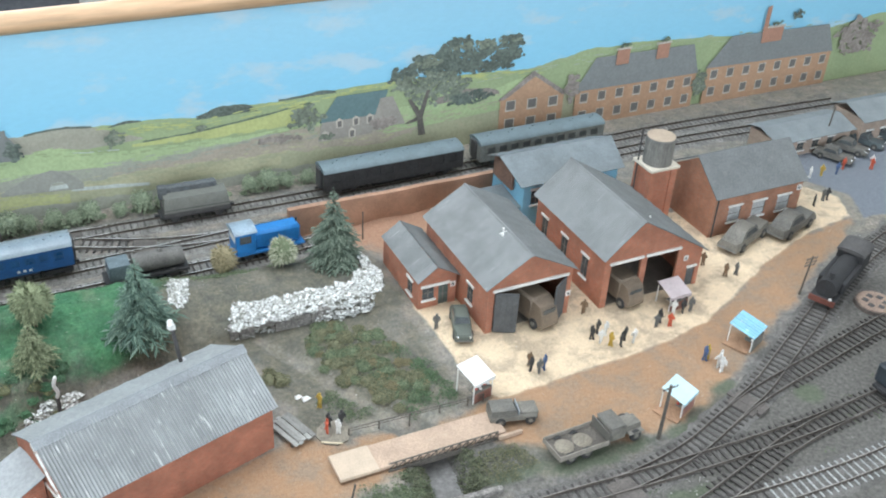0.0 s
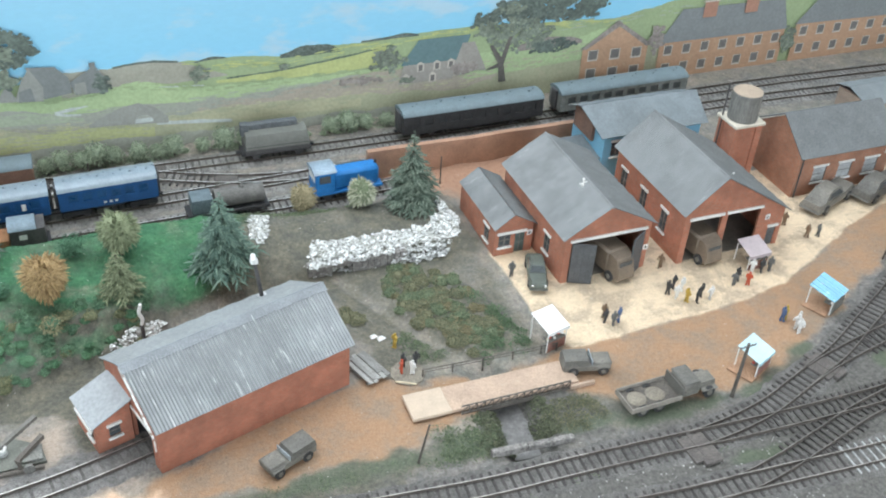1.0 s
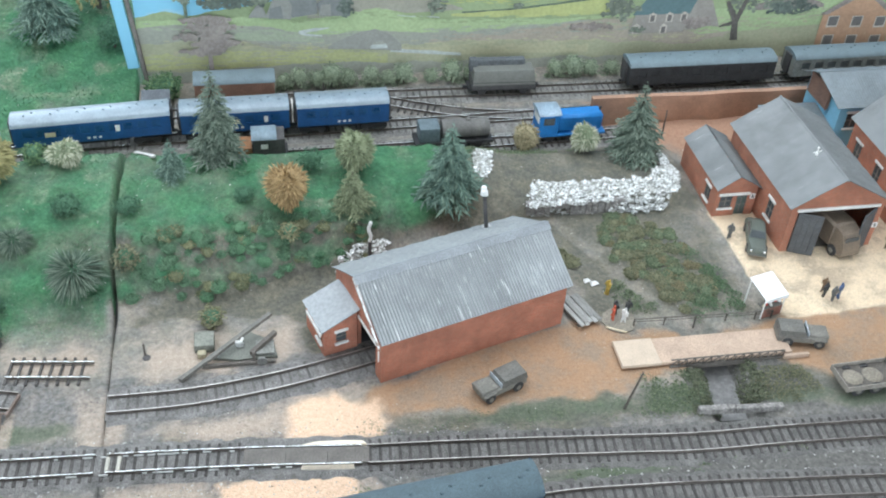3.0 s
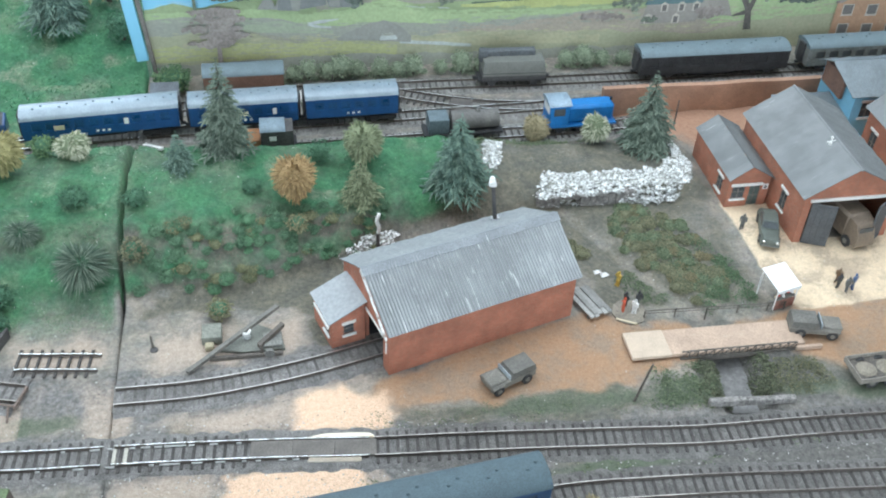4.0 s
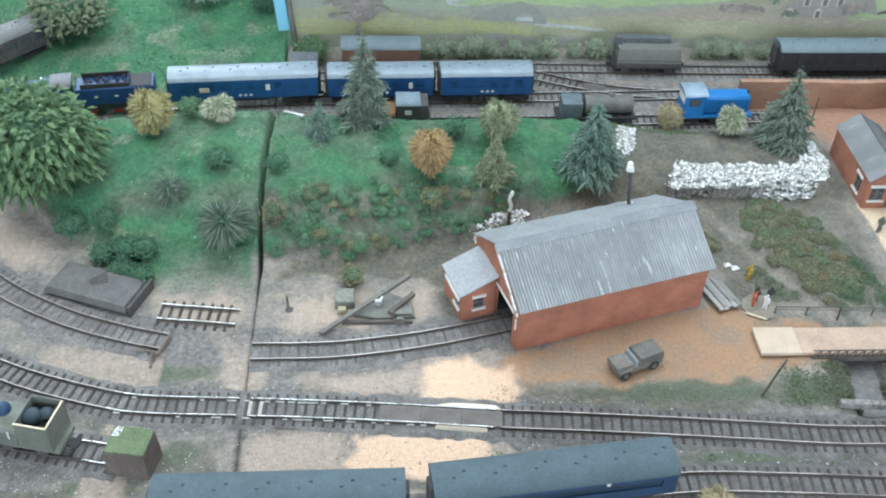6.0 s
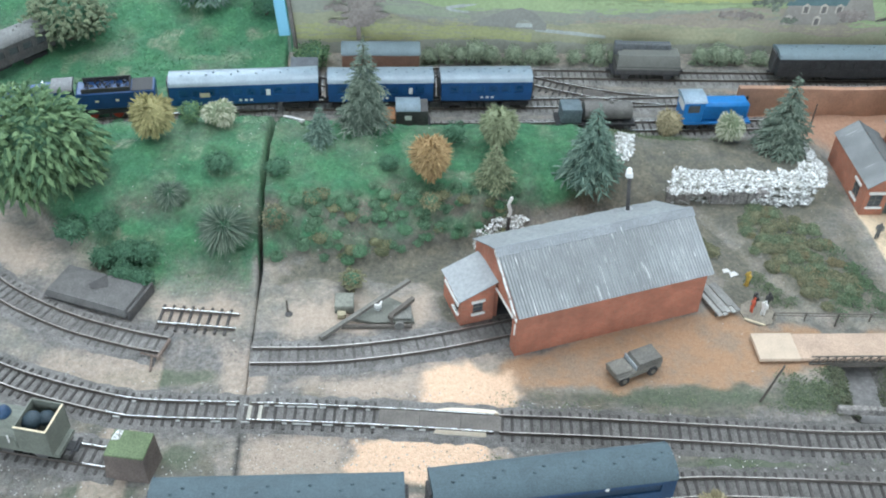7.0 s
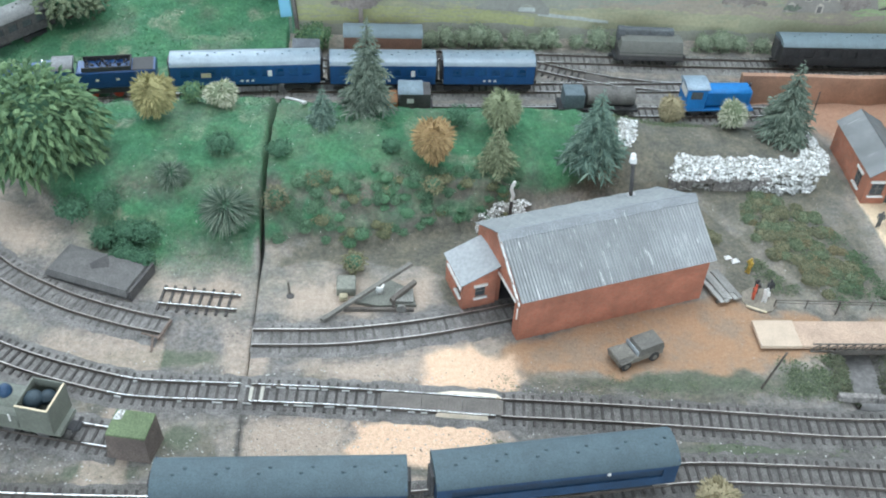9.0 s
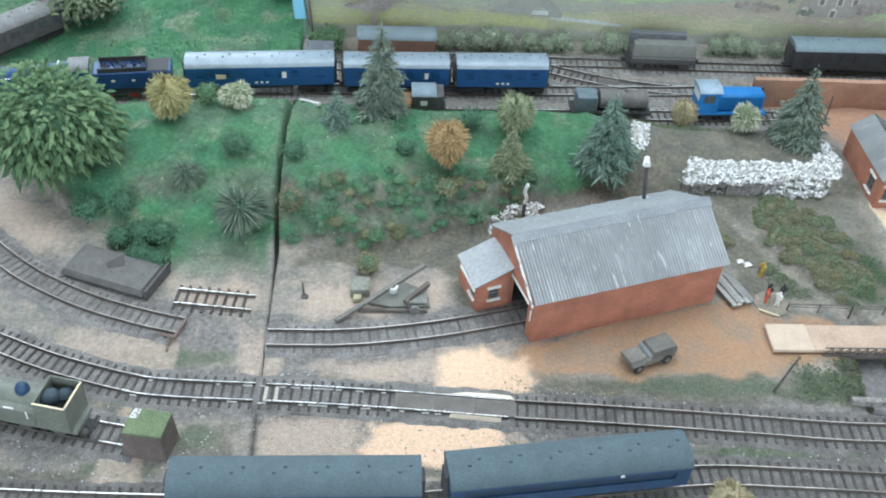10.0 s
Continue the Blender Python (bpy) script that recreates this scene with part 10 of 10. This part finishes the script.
for side, x0, x1 in ((1, 0.054, 0.104), (-1, 0.052, 0.092)):
    x, y, turn = along("main", (x0 + x1) / 2)
    k = (x1 - x0) / 2
    ramp_ = Geo()
    ramp_.solid([(-k, 0.0, 0.0), (k, 0.0, 0.0), (-k * 0.9, -side * 0.0030, 0.0036), (k * 0.95, -side * 0.0030, 0.0036), (k * 0.3, side * 0.0012 + 0.0022, 0.0008), (-k * 0.5, side * 0.0012 + 0.0014, 0.0008), (k * 0.85, side * 0.0010 + 0.0014, 0.0010), (-k, -side * 0.0032, 0.0), (k, -side * 0.0032, 0.0)])
    rp = part("ramp_edge", ramp_, mat("pale_plaster_ramp", (0.84, 0.74, 0.60), 0.85, var=0.12, bump=0.6), cx)
    rp.matrix_local = pose(x, y + side * 0.0125, 0, 0, 0, turn)

# derelict turntable pit plate by the branch
tt = thing("turntable", pose(0.918, 0.5655, 0.0, 0, 0, 20), "small round brown turntable plate beside the branch line", "turntable")
part("plate", Geo().tube((0, 0, 0), (0, 0, 0.004), 0.021, 0.0205, 20), BROWN_BOX, tt)
part("ring", Geo().tube((0, 0, 0.004), (0, 0, 0.0048), 0.019, 0.019, 20), mat("turntable_tan", (0.33, 0.24, 0.19), 0.85), tt)
for a in range(0, 360, 60):
    part("hatch", Geo().box(0.010 * math.cos(radians(a)) - 0.003, 0.010 * math.cos(radians(a)) + 0.003, 0.010 * math.sin(radians(a)) - 0.003, 0.010 * math.sin(radians(a)) + 0.003, 0.0048, 0.0054, 0.0002), DARK_WAGON, tt)
path_ = thing("footpath_rail", pose(0, 0, 0), "pale strip lying on the grass beside the joint", "strip")
part("strip", Geo().solid([(-0.083, 0.868, 0.0205), (-0.080, 0.870, 0.0205), (-0.0595, 0.820, 0.0475), (-0.0570, 0.822, 0.0475), (-0.083, 0.868, 0.0235), (-0.080, 0.870, 0.0235), (-0.0595, 0.820, 0.0500), (-0.0570, 0.822, 0.0500)]), mat("pale_strip", (0.55, 0.54, 0.52), 0.8), path_)

# cream-painted sleepers and chipped white chairs where the bright rails start at the board joint
for x0, tall in ((-0.0845, 0.0066), (-0.0765, 0.0072)):
    x, y, turn = along("main", x0)
    cs = thing("painted_sleeper", pose(x, y, 0, 0, 0, turn), "cream painted sleeper between the rails at the board joint", "sleeper", "cream sleepers at the joint")
    part("sleeper", Geo().box(-0.0014, 0.0014, -tall, tall, 0.0010, 0.0026, 0.0003), mat("cream_sleeper", (0.48, 0.46, 0.40), 0.8, var=0.2), cs)
rng = random.Random(31)
paint_bits = thing("rail_chairs", pose(0, 0, 0), "chipped white rail chairs along the bright main line", "rail chairs")
CHIP_WHITE = mat("chipped_chair_white", (0.66, 0.66, 0.64), 0.7, var=0.2)
for side, x0, x1, odds in ((1, -0.088, 0.055, 0.6), (-1, -0.086, 0.05, 0.55), (1, -0.18, -0.092, 0.3), (-1, -0.18, -0.092, 0.35)):
    u = x0
    while u < x1:
        if rng.random() < odds:
            x, y, turn = along("main", u)
            half = rng.uniform(0.0012, 0.0042)
            ch_ = part("chair", Geo().box(-half, half, -0.0005, 0.0004, 0.0012, 0.0030, 0.0002), CHIP_WHITE, paint_bits)
            ch_.matrix_local = pose(x, y, 0, 0, 0, turn) @ pose(0, side * 0.00825 - 0.0016, 0)
        u += rng.uniform(0.007, 0.010)
